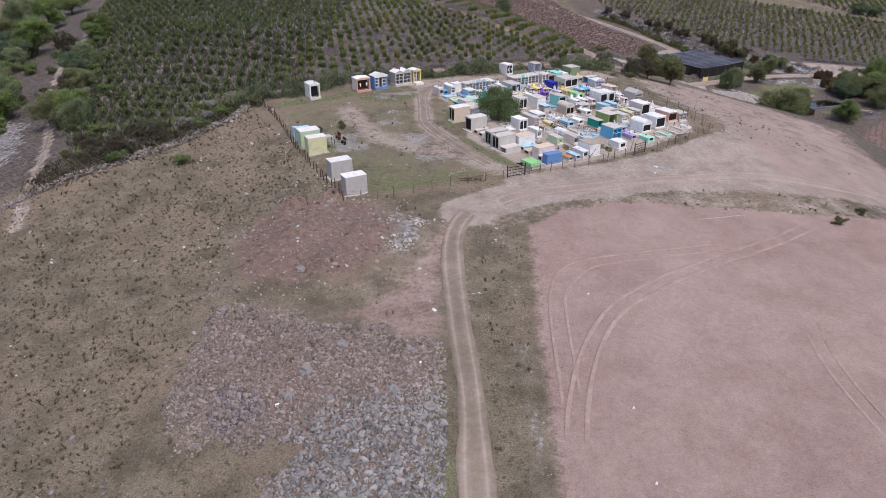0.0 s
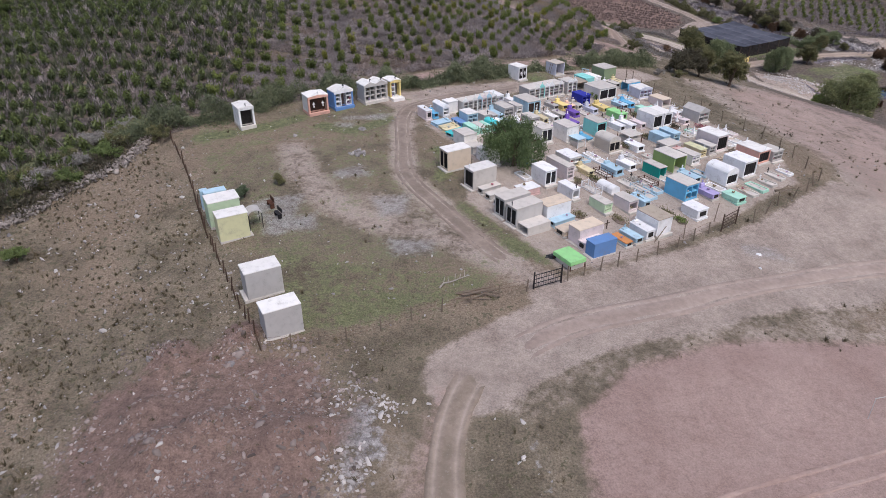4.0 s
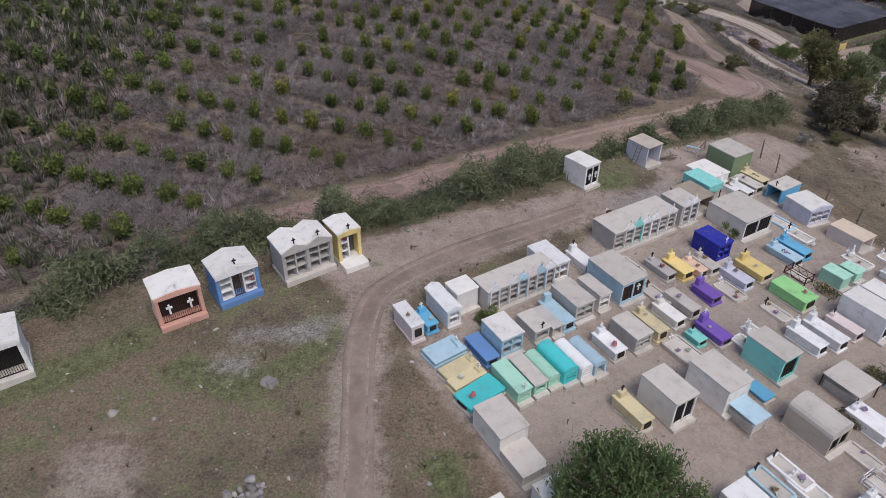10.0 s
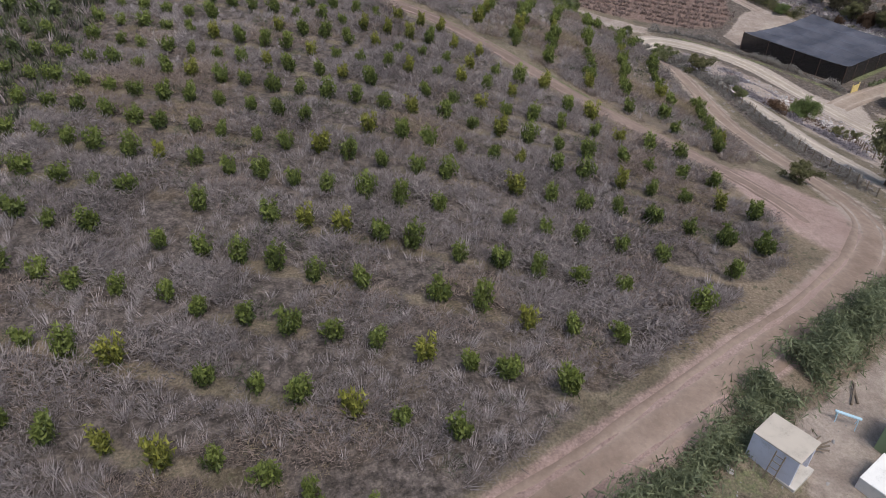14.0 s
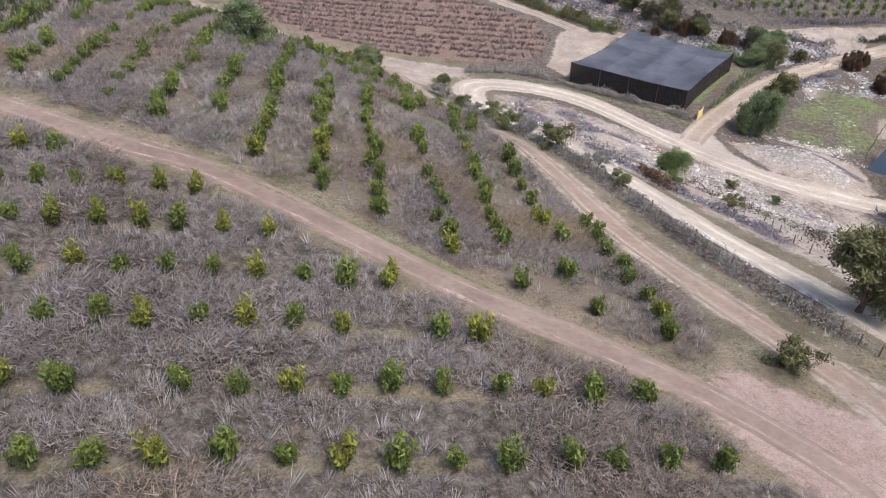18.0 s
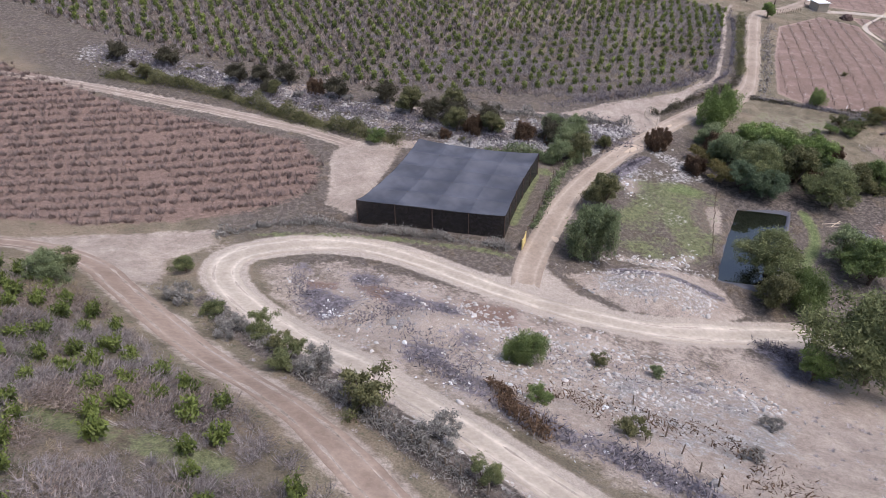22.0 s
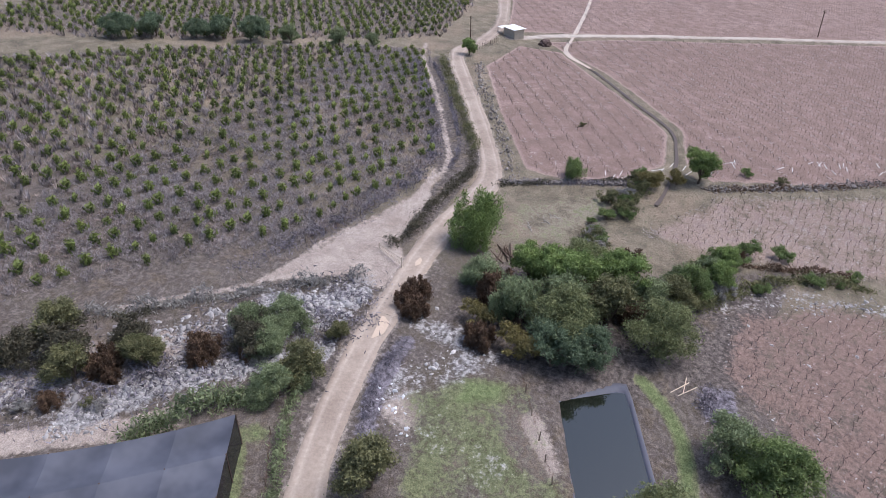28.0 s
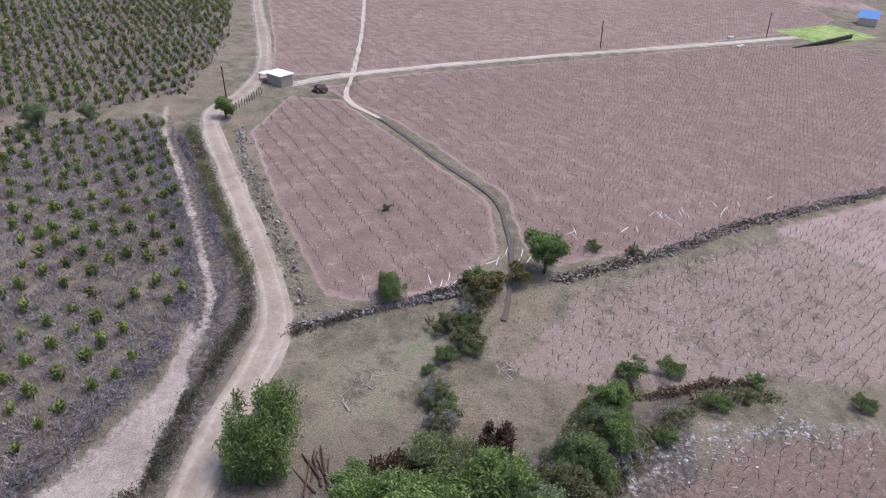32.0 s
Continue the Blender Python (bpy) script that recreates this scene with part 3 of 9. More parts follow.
# ---- the ground: one sheet to the horizon ----
def build_ground():
    def axis(lo, a, b, hi, fine, mid):
        far = [40, 90, 200, 450, 900, 1600, 2600]
        g = np.concatenate([np.arange(lo, a, mid), np.arange(a, b, fine), np.arange(b, hi + 0.1, mid)])
        return np.concatenate([[lo - f for f in far[::-1]], g, [hi + f for f in far]])

    xs, ys = axis(-120, -45, 132, 360, 0.6, 1.3), axis(0, 24, 262, 345, 0.6, 1.3)
    x, y = np.meshgrid(xs, ys)
    x, y = x.ravel(), y.ravel()
    z = land(x, y)
    one = np.ones_like(x)

    def poly(pts, soft=2.0):
        return ramp(inside(x, y, pts), -soft, soft)

    def lane(pts, half, soft=1.2):
        return 1 - ramp(away(x, y, bend(pts, 4)), half - soft * 0.3, half + soft)

    big = np.maximum
    west_band = poly([(-110, 262), (-97, 205), (-82, 172), (-74, 146), (-68, 124), (-58, 104), (-48, 84), (-60, 66), (-130, 60), (-160, 300)], 3)
    def strip(ox, oy, ang, across):
        d = ((y - oy) * math.cos(radians(ang)) - (x - ox) * math.sin(radians(ang))) / across
        return 1 - ramp(abs(d - np.round(d)) * across, 0.3, 0.95)

    weed = big.reduce([0.45 * poly(VINES_W, 2), poly(ORCHARD_A, 1.5) * (1 - 0.7 * strip(3.3, 156.5, -18.8, 4.15) * ramp(grain(x, y, 5, 51), 0.3, 0.6)), 0.5 * poly(ORCHARD_B, 1.5), 0.38 * poly(ORCHARD_C, 2), 0.5 * poly(ORCHARD_D, 3), 0.6 * lane(STREAM, 6, 4), 0.6 * lane([(102, 247.5), (110, 240.5), (116, 233.5)], 1.2, 1.5), 0.8 * lane([(152, 228), (161, 231), (182, 240.6), (200, 249.5)], 1.8, 1.5), 0.4 * lane(LOOP_ROAD, 4, 3), 0.8 * west_band, 0.7 * lane([(-33, 106), (-22, 114), (-8, 123), (11, 131.5)], 0.9, 1.2),
                       0.6 * ramp(x, 40, 60) * ramp(-x, -170, -120), 0.85 * lane([(45.4, 223), (44.8, 205), (44.6, 187), (44.6, 168)], 1.7, 1.2), 0.75 * lane([(131, 228), (142, 226.8), (160, 227.2), (186, 239.5), (204, 247.5)], 1.6, 1.5),
                       0.75 * poly([(119, 228), (111, 229), (101, 224.5), (108, 217), (122, 219), (133, 216), (140, 196), (150, 180), (120, 186), (112, 205)], 3)])
    red = big.reduce([0.95 * poly(PITCH, 2.6), 0.25 * poly(VINES_W, 2), 0.72 * lane([(4.0, 130.1), (10.4, 133.9), (18.6, 139.0), (26.2, 144.0), (33, 149.4)], 1.5, 1.0), 0.6 * lane([(-10, 122), (-1.3, 126.9), (4, 130.1)], 1.3, 1.2), 0.9 * poly(VINES_N, 1), 0.85 * poly(VINES_M, 1), 0.85 * poly(VINES_F, 1), 0.5 * poly(VINES_L, 2), 0.4 * poly(VINES_P, 2), 0.42 * poly(RED_HEAP, 3), 0.56 * poly([(-12.5, 50.4), (-6, 55), (-2.5, 62), (-0.5, 70), (3, 71), (1.2, 58), (0.6, 45), (-0.6, 43), (-5, 47.5)], 3), 0.45 * poly([(62, 219), (70, 207), (72, 198), (62, 208), (56, 216)], 2), 0.5 * poly([(45, 80), (70, 84), (80, 130), (56, 150), (42, 140), (41, 110)], 4),
                      0.62 * lane(SLOPE_TRACK, 1.1, 1.0), 0.8 * poly([(186, 158), (205, 128), (196, 118), (176, 146)], 2), 0.7 * poly([(27.5, 163), (33, 164), (37, 158), (36, 152), (31, 149), (28, 154)], 2)])
    dirt = big.reduce([0.3 * poly(VINES_L, 2), 0.8 * lane([(9, 78.8), (20, 84), (31, 90.5), (41.5, 98.5)], 1.2, 2.0), 0.35 * lane(GREEN_PATH, 0.4, 0.7), lane(HILL_TRACK[6:], 2.6, 2.0), 0.5 * lane(HILL_TRACK[:7], 0.9, 0.9), 0.6 * lane(YARD_TRACK, 1.3, 1.8), 0.9 * poly(GRAVES, 1.5), 0.9 * poly(GRAVE_END, 1.0), 0.75 * poly(GRAVE_EDGE, 1.5), 0.62 * lane(ORCHARD_ROAD[:18], 1.7, 1.4), 0.7 * lane(WEST_PATH, 0.6), poly(NURSERY_YARD, 1.5),
                       0.8 * poly(DUMP, 4), 0.56 * poly([(50, 224), (54, 230), (62, 226), (69, 214), (75, 201), (82, 193), (86, 190), (82, 181), (76, 170), (62, 164), (54, 166), (50.5, 190), (49, 208)], 1.5), 0.6 * lane(ORCHARD_EDGE, 0.4, 0.9), 0.7 * poly([(80.5, 210), (86, 206.5), (92, 202), (95, 198), (91, 191.5), (85, 193), (80, 200)], 1.2), 0.62 * poly([(86, 250), (93.5, 258), (100, 252), (104, 243.5), (109, 238), (106, 234.5), (99, 238.5), (93, 246)], 2.0), 0.62 * poly([(75, 282), (82, 276), (89, 270), (91, 262), (84, 264), (76, 276)], 2.0), 0.8 * lane([(84, 247), (90, 242.3), (94, 236.5), (97.3, 233.2)], 1.0, 1.0), 0.7 * poly([(103.4, 202.5), (109.6, 207.4), (112, 205.6), (106, 202)], 0.9), 0.6 * poly([(105, 219), (110, 217.8), (108, 214), (103, 214.5)], 1.2), 0.6 * lane([(97, 202), (92, 203), (89.5, 207)], 0.8, 1.2), 0.9 * lane(FIELD_ROAD, 1.0), 0.45 * lane(NURSERY_WAY, 2.4, 2.0), 0.5 * poly([(-12, 93), (-6, 97), (0, 94), (3, 88.6), (-1, 87.6), (-7, 87.6)], 3), 0.6 * lane([(-14.6, 104), (-13.2, 99.8), (-11.4, 96), (-8.5, 92), (-4.2, 89), (0.5, 87.6), (4.0, 84.8), (7.4, 82)], 1.4, 4.0),
                       0.9 * poly([(10, 73), (20, 77), (45, 82), (75, 86), (75, 100), (55, 112), (44, 108), (42, 99), (26, 88.5), (12, 81)], 3), 0.6 * poly([(44, 100), (75, 95), (75, 130), (55, 150), (36, 142), (40, 118)], 4),
                       0.4 * poly([(-9, 66), (-2, 72), (2, 66), (1, 44), (-6, 48), (-10, 54)], 4), 0.45 * lane([(6, 69), (16, 74), (34, 77.5), (60, 82)], 2.5, 3), lane(VINE_LANE, 1.2), 0.85 * poly([(116, 238), (126, 234.6), (141, 230.0), (152, 229.8), (143, 227.4), (132, 227.4), (128, 225.0), (121.5, 225), (121, 231)], 1.0), 0.45 * poly(MEADOW_N, 3), 0.9 * poly([(88, 186), (80, 190), (70, 190), (58, 184), (52, 168), (60, 150), (76, 146), (100, 165)], 4), 0.78 * poly([(33, 247.5), (44, 243.8), (54, 239.8), (52, 236), (46, 234.5), (43.4, 229), (41, 229), (38, 237)], 1.6)])
    grass = big.reduce([0.42 * poly(YARD, 3) * (1 - 0.9 * poly(GRAVES, 3)), 0.55 * poly([(-14, 86.6), (-9, 84.4), (-4, 83.0), (1.5, 82.2), (6.6, 80.2), (-1.4, 75.9), (-10.6, 73.3)], 1.6), 0.7 * lane([(-12.4, 109.6), (-9.5, 108.3), (-7.0, 109.6), (-4.6, 111.8)], 0.7, 1.2), 0.72 * lane([(-25, 107), (-20, 108.5), (-15.4, 111.6)], 0.9, 1.6), 0.8 * lane([(0.8, 104), (1.6, 100.5), (0.9, 97.6)], 0.6, 1.2), 0.9 * swell(x, y, 1, 14.2, 129.2, 1.6), poly(MEADOW, 2) * (0.32 + 0.32 * grain(x, y, 4.5, 41)), 0.95 * poly([(108, 213), (112.5, 213), (113.8, 209), (111, 208)], 1.2), 0.42 * poly(MEADOW_N, 2), 0.5 * lane([(0.3, 30), (-0.6, 40), (-0.8, 46)], 0.8, 1.5), 0.5 * poly([(-9.9, 85), (-5.2, 83), (1.5, 81.2), (6.2, 80.2), (-5.6, 75.2), (-9, 76)], 1.5),
                        0.6 * lane([(56.5, 235.9), (60.7, 233.8), (67.1, 228.8), (76, 219.3), (78.4, 215.3)], 0.45, 0.6), 0.9 * swell(x, y, 1, 96.2, 245, 1.4), 0.9 * swell(x, y, 1, 98.5, 226.3, 1.0), 0.62 * lane([(100, 203), (104, 208), (110, 212)], 2.0, 2.0), 0.75 * lane([(-34, 104), (-40, 102), (-46, 98)], 1.2, 1.5), 1.0 * lane([(119.6, 197), (116, 194), (112.1, 192.5), (107.8, 192.0)], 0.5, 0.9), 0.5 * poly([(14, 128), (17, 131), (15.6, 133.4), (11, 131)], 1.2), 0.6 * lane([(3, 92), (5, 88), (9, 84)], 1.0, 1.2),
                        0.8 * lane([(84.5, 220.5), (98, 227.5)], 0.5, 0.8), 0.75 * lane([(26.5, 166.5), (20.5, 175.8), (9, 191)], 0.2, 0.8), 0.62 * lane([(20, 212), (26.3, 207.4), (28.4, 205.4), (30.2, 202.6), (31.9, 199.7), (33.1, 197.6)], 0.9, 1.2)])
    grass = grass * (1 - 0.8 * np.clip(dirt - 0.3, 0, 1) * (1 - poly(MEADOW, 1)) * (1 - poly(MEADOW_N, 1)))
    spots = big.reduce([poly(q, 1.0) for q in ([(-6.0, 93.8), (-2.0, 94.4), (-1.9, 90.6), (-4.7, 90.0)], [(-4.3, 86.9), (0.4, 86.7), (0.2, 84.1), (-3.2, 83.8)], [(-15.6, 91.4), (-12.4, 90.2), (-10.2, 91.2), (-9.6, 87.8), (-14.2, 87.6)], [(-13.6, 94.4), (-11.6, 94.4), (-11.6, 92.8), (-13.4, 92.6)], [(-10.9, 112.4), (-4.8, 113.5), (-5.2, 111.4), (-10.3, 111.1)], [(-11.2, 110.5), (-8.8, 110.6), (-8.6, 109.2), (-10.8, 109.0)], [(13.5, 124.6), (19, 128.6), (18.4, 130.4), (12.4, 126.4)], [(-10.3, 98.7), (-6.9, 100.3), (-5.8, 97.6), (-9.1, 96.8)], [(14, 127), (20, 129), (18, 126), (13, 124.5)], [(26, 88.5), (30, 88), (31, 85.5), (27, 86)])])
    stone = big.reduce([0.46 * lane(STREAM, 4.0, 3), 0.32 * poly(DUMP, 4), 0.75 * lane([(114.4, 234), (116.5, 229.5), (119.3, 226.6)], 1.2, 1.5), 0.75 * lane([(93.5, 239.8), (99.4, 236.6), (103.4, 233.2), (108.2, 227.3), (110, 225)], 1.0, 1.5), 0.5 * poly([(74, 190), (76, 182), (70, 178), (60, 178), (58, 188), (66, 196)], 2), 0.36 * lane([(137, 190), (142, 181), (144.4, 173), (144.8, 163), (146, 130)], 1.6, 2), 0.4 * lane([(6.4, 28), (6.3, 41), (6.5, 48), (6.3, 54), (6.4, 60), (6.0, 65)], 0.25, 0.8), 0.25 * poly(VINES_P, 2), 0.33 * poly(VINES_L, 3),
                        0.45 * lane([(45.4, 196), (45.6, 185.5), (45.8, 175.6), (45.9, 168)], 0.6, 1.0), 0.5 * poly([(81, 205), (84, 209), (90, 204), (92, 195), (86, 194)], 1.5), 0.35 * lane([(85, 209), (89, 207.5), (96, 197.5)], 1.0, 1.5), 0.3 * poly([(106, 219), (110, 218), (105, 204), (96, 200), (98, 206)], 2),
                        0.5 * lane([(108, 219), (116, 212), (118, 220)], 1.5, 2), 0.6 * poly([(-6.5, 66), (-3.5, 69), (-2.2, 64), (-4.5, 60)], 1.0), 0.35 * poly(RED_HEAP, 3), 0.6 * poly([(-78, 120), (-66.5, 109), (-56, 86), (-64, 88), (-80, 105)], 3)])
    burnt = big.reduce([0.8 * poly([(-17.2, 41), (-15, 41.5), (-12.3, 39), (-15, 37), (-17, 37.4)], 1.2), poly([(57, 228.5), (62, 224.5), (64, 218), (65, 209), (62, 203), (54, 203), (51.3, 212), (51.6, 221), (54, 226)], 1.5) * (0.25 + 0.5 * ramp(grain(x, y, 3.2, 51), 0.3, 0.75)), 0.45 * swell(x, y, 1, 53.6, 217.3, 2.2), 0.4 * swell(x, y, 1, 61, 212.8, 2.0), 0.4 * swell(x, y, 1, 57, 225.4, 1.8), 0.35 * swell(x, y, 1, 68.9, 202.2, 1.5),
                        0.55 * lane([(53.4, 204), (53.6, 200), (53.8, 196), (53.2, 190.6), (54.4, 187.7), (55.1, 184), (55.2, 179)], 1.4, 1.5), 0.8 * lane([(101, 217.5), (103.6, 218.7), (107.2, 219.6), (111, 219.8), (115, 219.5)], 0.7, 0.9), 0.7 * poly([(86, 189), (90.6, 185.5), (86, 180), (83, 184)], 1.0), 0.75 * swell(x, y, 1, 71.6, 188.4, 0.8), 0.75 * lane([(86, 205.9), (89.6, 200.5), (91.5, 195.2)], 0.5, 0.9), 0.8 * poly([(121.5, 191.5), (122.5, 188.5), (118, 187.5), (116.5, 191)], 1.0)])
    rust = big.reduce([0.8 * poly([(55.3, 224.6), (58.4, 222), (56.6, 219.3), (54.4, 222)], 1.8), 0.85 * poly([(58.7, 221), (61.3, 219), (62.5, 214.8), (60.4, 213.3), (58, 216)], 1.8), 0.85 * poly([(66.2, 212.4), (70.7, 207.8), (66.3, 204.5), (63.5, 207.5)], 2.2), 0.68 * poly(RED_HEAP, 2.5), 0.8 * poly(VINES_W, 2), 0.55 * poly(RUBBLE, 1.5), 0.6 * poly(VINES_N, 1), 0.6 * poly(VINES_M, 1), 0.55 * poly(VINES_F, 1), 0.6 * poly(VINES_P, 2), 0.4 * poly(VINES_L, 2)] + [0.9 * swell(x, y, 1, cx, cy, r * 1.3) for h, cx, cy, r in HEAPS[11:18]])
    gravel = big.reduce([0.8 * spots, 0.75 * lane([(-13.5, 88), (-13, 93), (-15.5, 92)], 0.8, 1.0)])
    stone = np.clip(stone - 0.9 * lane(LOOP_ROAD, 1.6) - 0.9 * lane(NORTH_ROAD, 1.8), 0, 1)
    sand = big.reduce([0.45 * poly(GRAVE_END, 1.0), 0.3 * poly(GRAVE_EDGE, 1.5), 0.6 * poly(GRAVES, 1.5), lane(LOOP_ROAD, 1.8, 1.6), 0.5 * lane(NORTH_ROAD, 1.8, 1.4), 0.85 * poly(JUNCTION, 1.5), 0.25 * lane(ORCHARD_ROAD[:18], 1.8, 1.0)])
    z = z + weed * (0.14 * grain(x, y, 1.7, 5) + 0.06 * grain(x, y, 0.9, 6)) * (1 - dirt) * (1 - sand) + stone * 0.18 * grain(x, y, 1.3, 7) + 0.06 * grain(x, y, 1.2, 8)
    z = z - 0.9 * ramp(inside(x, y, POND), -0.6, 1.2)
    z = z - 0.3 * lane(DITCH, 0.2, 0.7)
    nx, ny = len(xs), len(ys)
    i = np.arange(nx * ny).reshape(ny, nx)
    f = np.stack([i[:-1, :-1], i[:-1, 1:], i[1:, 1:], i[1:, :-1]], -1).reshape(-1, 4)
    me = fast("ground", np.stack([x, y, z], -1), f, MAT_GROUND)
    me.polygons.foreach_set("use_smooth", np.ones(len(f), bool))
    for name, trio in (("cover", (dirt, grass, stone)), ("soil", (weed, red, sand)), ("spoil", (burnt, rust, gravel))):
        at = me.attributes.new(name, "FLOAT_COLOR", "POINT")
        at.data.foreach_set("color", np.stack([*np.clip(trio, 0, 1), one], -1).astype(np.float32).ravel())
    tagged(new("ground", me), "dry earth with weeds, stones and worn tracks", "ground", kind="structure")


GRAVE_END = [(17.8, 131), (19, 135.0), (24, 138.0), (31, 142), (35, 139), (27, 131), (20, 128.6)]
GRAVE_EDGE = [(-9, 118.6), (-3, 121.2), (4, 124.8), (11, 128.2), (14, 127), (5, 119.5), (-4, 114)]
POND = [(114.2, 204.6), (117.9, 198.3), (98.5, 192.3), (95.2, 197.7)]
DITCH = [(331.4, 233.6), (283.8, 228.9), (246.0, 226.3), (227.4, 225.0), (215.0, 216.7), (197.7, 207.1), (184.5, 198.8), (176.6, 197.3), (169.8, 197.0), (160, 198), (152, 199.5), (143, 197)]
build_ground()


def road(name, pts, width, mat, label, ruts=0.04, ragged=0.35, lift=0.07):
    """A worn strip of earth that follows the ground, with two wheel ruts."""
    line = bend(pts, 1.0)
    rng = np.random.default_rng(len(pts) * 7)
    cols = np.array([-1, -0.85, -0.66, -0.52, -0.38, -0.15, 0.15, 0.38, 0.52, 0.66, 0.85, 1])
    dip = np.array([0, 0.0, 0.3, 1, 0.3, 0, 0, 0.3, 1, 0.3, 0.0, 0])
    p = np.array(line)
    d = np.gradient(p, axis=0)
    d /= np.hypot(d[:, 0], d[:, 1])[:, None]
    nrm = np.stack([-d[:, 1], d[:, 0]], -1)
    s = np.arange(len(p))
    half = width / 2 * (1 + ragged * (grain(s, 0 * s, 6, 3) - 0.5))
    fade = np.clip(s / 6, 0, 1) * np.clip((len(p) - 1 - s) / 6, 0, 1)
    lift = (lift + 0.08) * fade - 0.08
    v = []
    for k, c in enumerate(cols):
        w = half + (ragged * (grain(s, 0 * s + k * 50, 1.7, 4) - 0.5) if abs(c) == 1 else 0)
        x, y = p[:, 0] + nrm[:, 0] * w * c, p[:, 1] + nrm[:, 1] * w * c
        drop = 0.1 + lift if abs(c) == 1 else 0.0
        v.append(np.stack([x, y, land(x, y) + lift - ruts * dip[k] - drop], -1))
    v = np.stack(v, 1).reshape(-1, 3)
    n, m = len(p), len(cols)
    i = np.arange(n * m).reshape(n, m)
    f = np.stack([i[:-1, :-1], i[:-1, 1:], i[1:, 1:], i[1:, :-1]], -1).reshape(-1, 4)[:, ::-1]
    me = fast(name, v, f, mat, np.tile(dip, n))
    me.polygons.foreach_set("use_smooth", np.ones(len(f), bool))
    tagged(new(name, me), label, "road", kind="structure")


road("road", LOOP_ROAD, 3.4, MAT_ROAD, "pale dusty gravel road bending round a dump")
road("road", NORTH_ROAD, 3.5, MAT_LANE, "pale dusty gravel road between orchard and vineyard", lift=0.17)
road("track", ORCHARD_ROAD, 3.0, MAT_ORCHTRACK, "brown dirt track with wheel ruts beside the orchard", 0.06)
road("track", SLOPE_TRACK, 2.6, MAT_REDTRACK, "reddish dirt track across the orchard slope", 0.05, lift=0.075)
road("track", HILL_TRACK[:7] + [(5.6, 72.6)], 2.5, MAT_HILLTRACK, "two worn wheel ruts in dry hill ground", 0.05, 0.5, 0.13)
road("track", HILL_TRACK[6:], 2.6, MAT_PITCHWAY, "wide worn dirt way round the pitch", 0.05)
road("track", YARD_TRACK, 2.0, MAT_YARDTRACK, "worn dirt track through the cemetery yard", 0.05)
road("track", FIELD_ROAD, 1.9, MAT_TRACK, "dirt lane along the bare vineyard", 0.04)
road("path", WEST_PATH, 1.1, MAT_HILLTRACK, "narrow dirt path beside trees", 0.03)
road("track", VINE_LANE, 2.0, MAT_ROAD, "pale lane across the bare vineyard", 0.03)
for side in (-0.7, 0.7):
    road("wheel_rut", [(8.2 + side, 31.8), (10.0 + side, 41), (12.8 + side, 48.3), (16.6 + side * 0.8, 53.6 - side * 0.5), (22.6 + side * 0.6, 58.6 - side * 0.7), (29.2 + side * 0.6, 63 - side * 0.7), (35.5 + side * 0.5, 67.2 - side * 0.8), (45.3 + side * 0.4, 75.3 - side * 0.8)], 0.36, MAT_RUT, "pale wheel rut across the red dirt pitch", 0.0, 0.5, 0.085)
    road("wheel_rut", [(33.5 + side, 55), (32.0 + side, 50.2), (31.5 + side, 43.5), (32.4 + side, 36), (35 + side, 28)], 0.28, MAT_RUT, "pale wheel rut across the red dirt pitch", 0.0, 0.5, 0.085)
    road("wheel_rut", [(9.2 + side, 36), (9.7 + side, 48.6), (10.3 + side, 54.2), (12 + side, 58 - side), (15.8, 60.6 - side), (25.6, 63.9 - side), (34.8, 67 - side)], 0.26, MAT_RUT, "faint wheel rut across the red dirt pitch", 0.0, 0.5, 0.085)


# ---- plants ----
def blades(n, reach, tall, width, seed, curl=0.3):
    """A clump of n thin blades that rise from one foot and lean outwards."""
    r = np.random.default_rng(seed)
    v, f = [], []
    for k in range(n):
        a, o, h = r.uniform(0, 6.28), r.uniform(0.15, 1) * reach, tall * r.uniform(0.5, 1)
        w = width * r.uniform(0.6, 1.2)
        dx, dy = math.cos(a), math.sin(a)
        b = r.uniform(0, 0.35) * reach
        i = len(v)
        v += [(dx * b - dy * w, dy * b + dx * w, -0.05), (dx * b + dy * w, dy * b - dx * w, -0.05), (dx * o + r.uniform(-0.1, 0.1), dy * o + r.uniform(-0.1, 0.1), h)]
        f.append((i, i + 1, i + 2))
    return np.array(v), np.array(f)


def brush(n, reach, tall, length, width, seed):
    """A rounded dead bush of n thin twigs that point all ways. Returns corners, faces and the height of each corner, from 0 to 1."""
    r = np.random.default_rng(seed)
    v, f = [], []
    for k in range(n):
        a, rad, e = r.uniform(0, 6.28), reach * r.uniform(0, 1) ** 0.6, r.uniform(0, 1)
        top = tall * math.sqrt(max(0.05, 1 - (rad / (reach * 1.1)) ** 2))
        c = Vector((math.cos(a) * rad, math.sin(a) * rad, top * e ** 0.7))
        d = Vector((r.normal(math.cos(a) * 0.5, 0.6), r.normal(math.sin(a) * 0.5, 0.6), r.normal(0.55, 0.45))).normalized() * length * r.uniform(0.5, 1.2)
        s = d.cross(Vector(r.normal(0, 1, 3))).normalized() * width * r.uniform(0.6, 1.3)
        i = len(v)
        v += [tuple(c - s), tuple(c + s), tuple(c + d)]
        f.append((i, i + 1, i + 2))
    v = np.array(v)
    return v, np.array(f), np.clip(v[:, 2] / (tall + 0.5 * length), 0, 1)


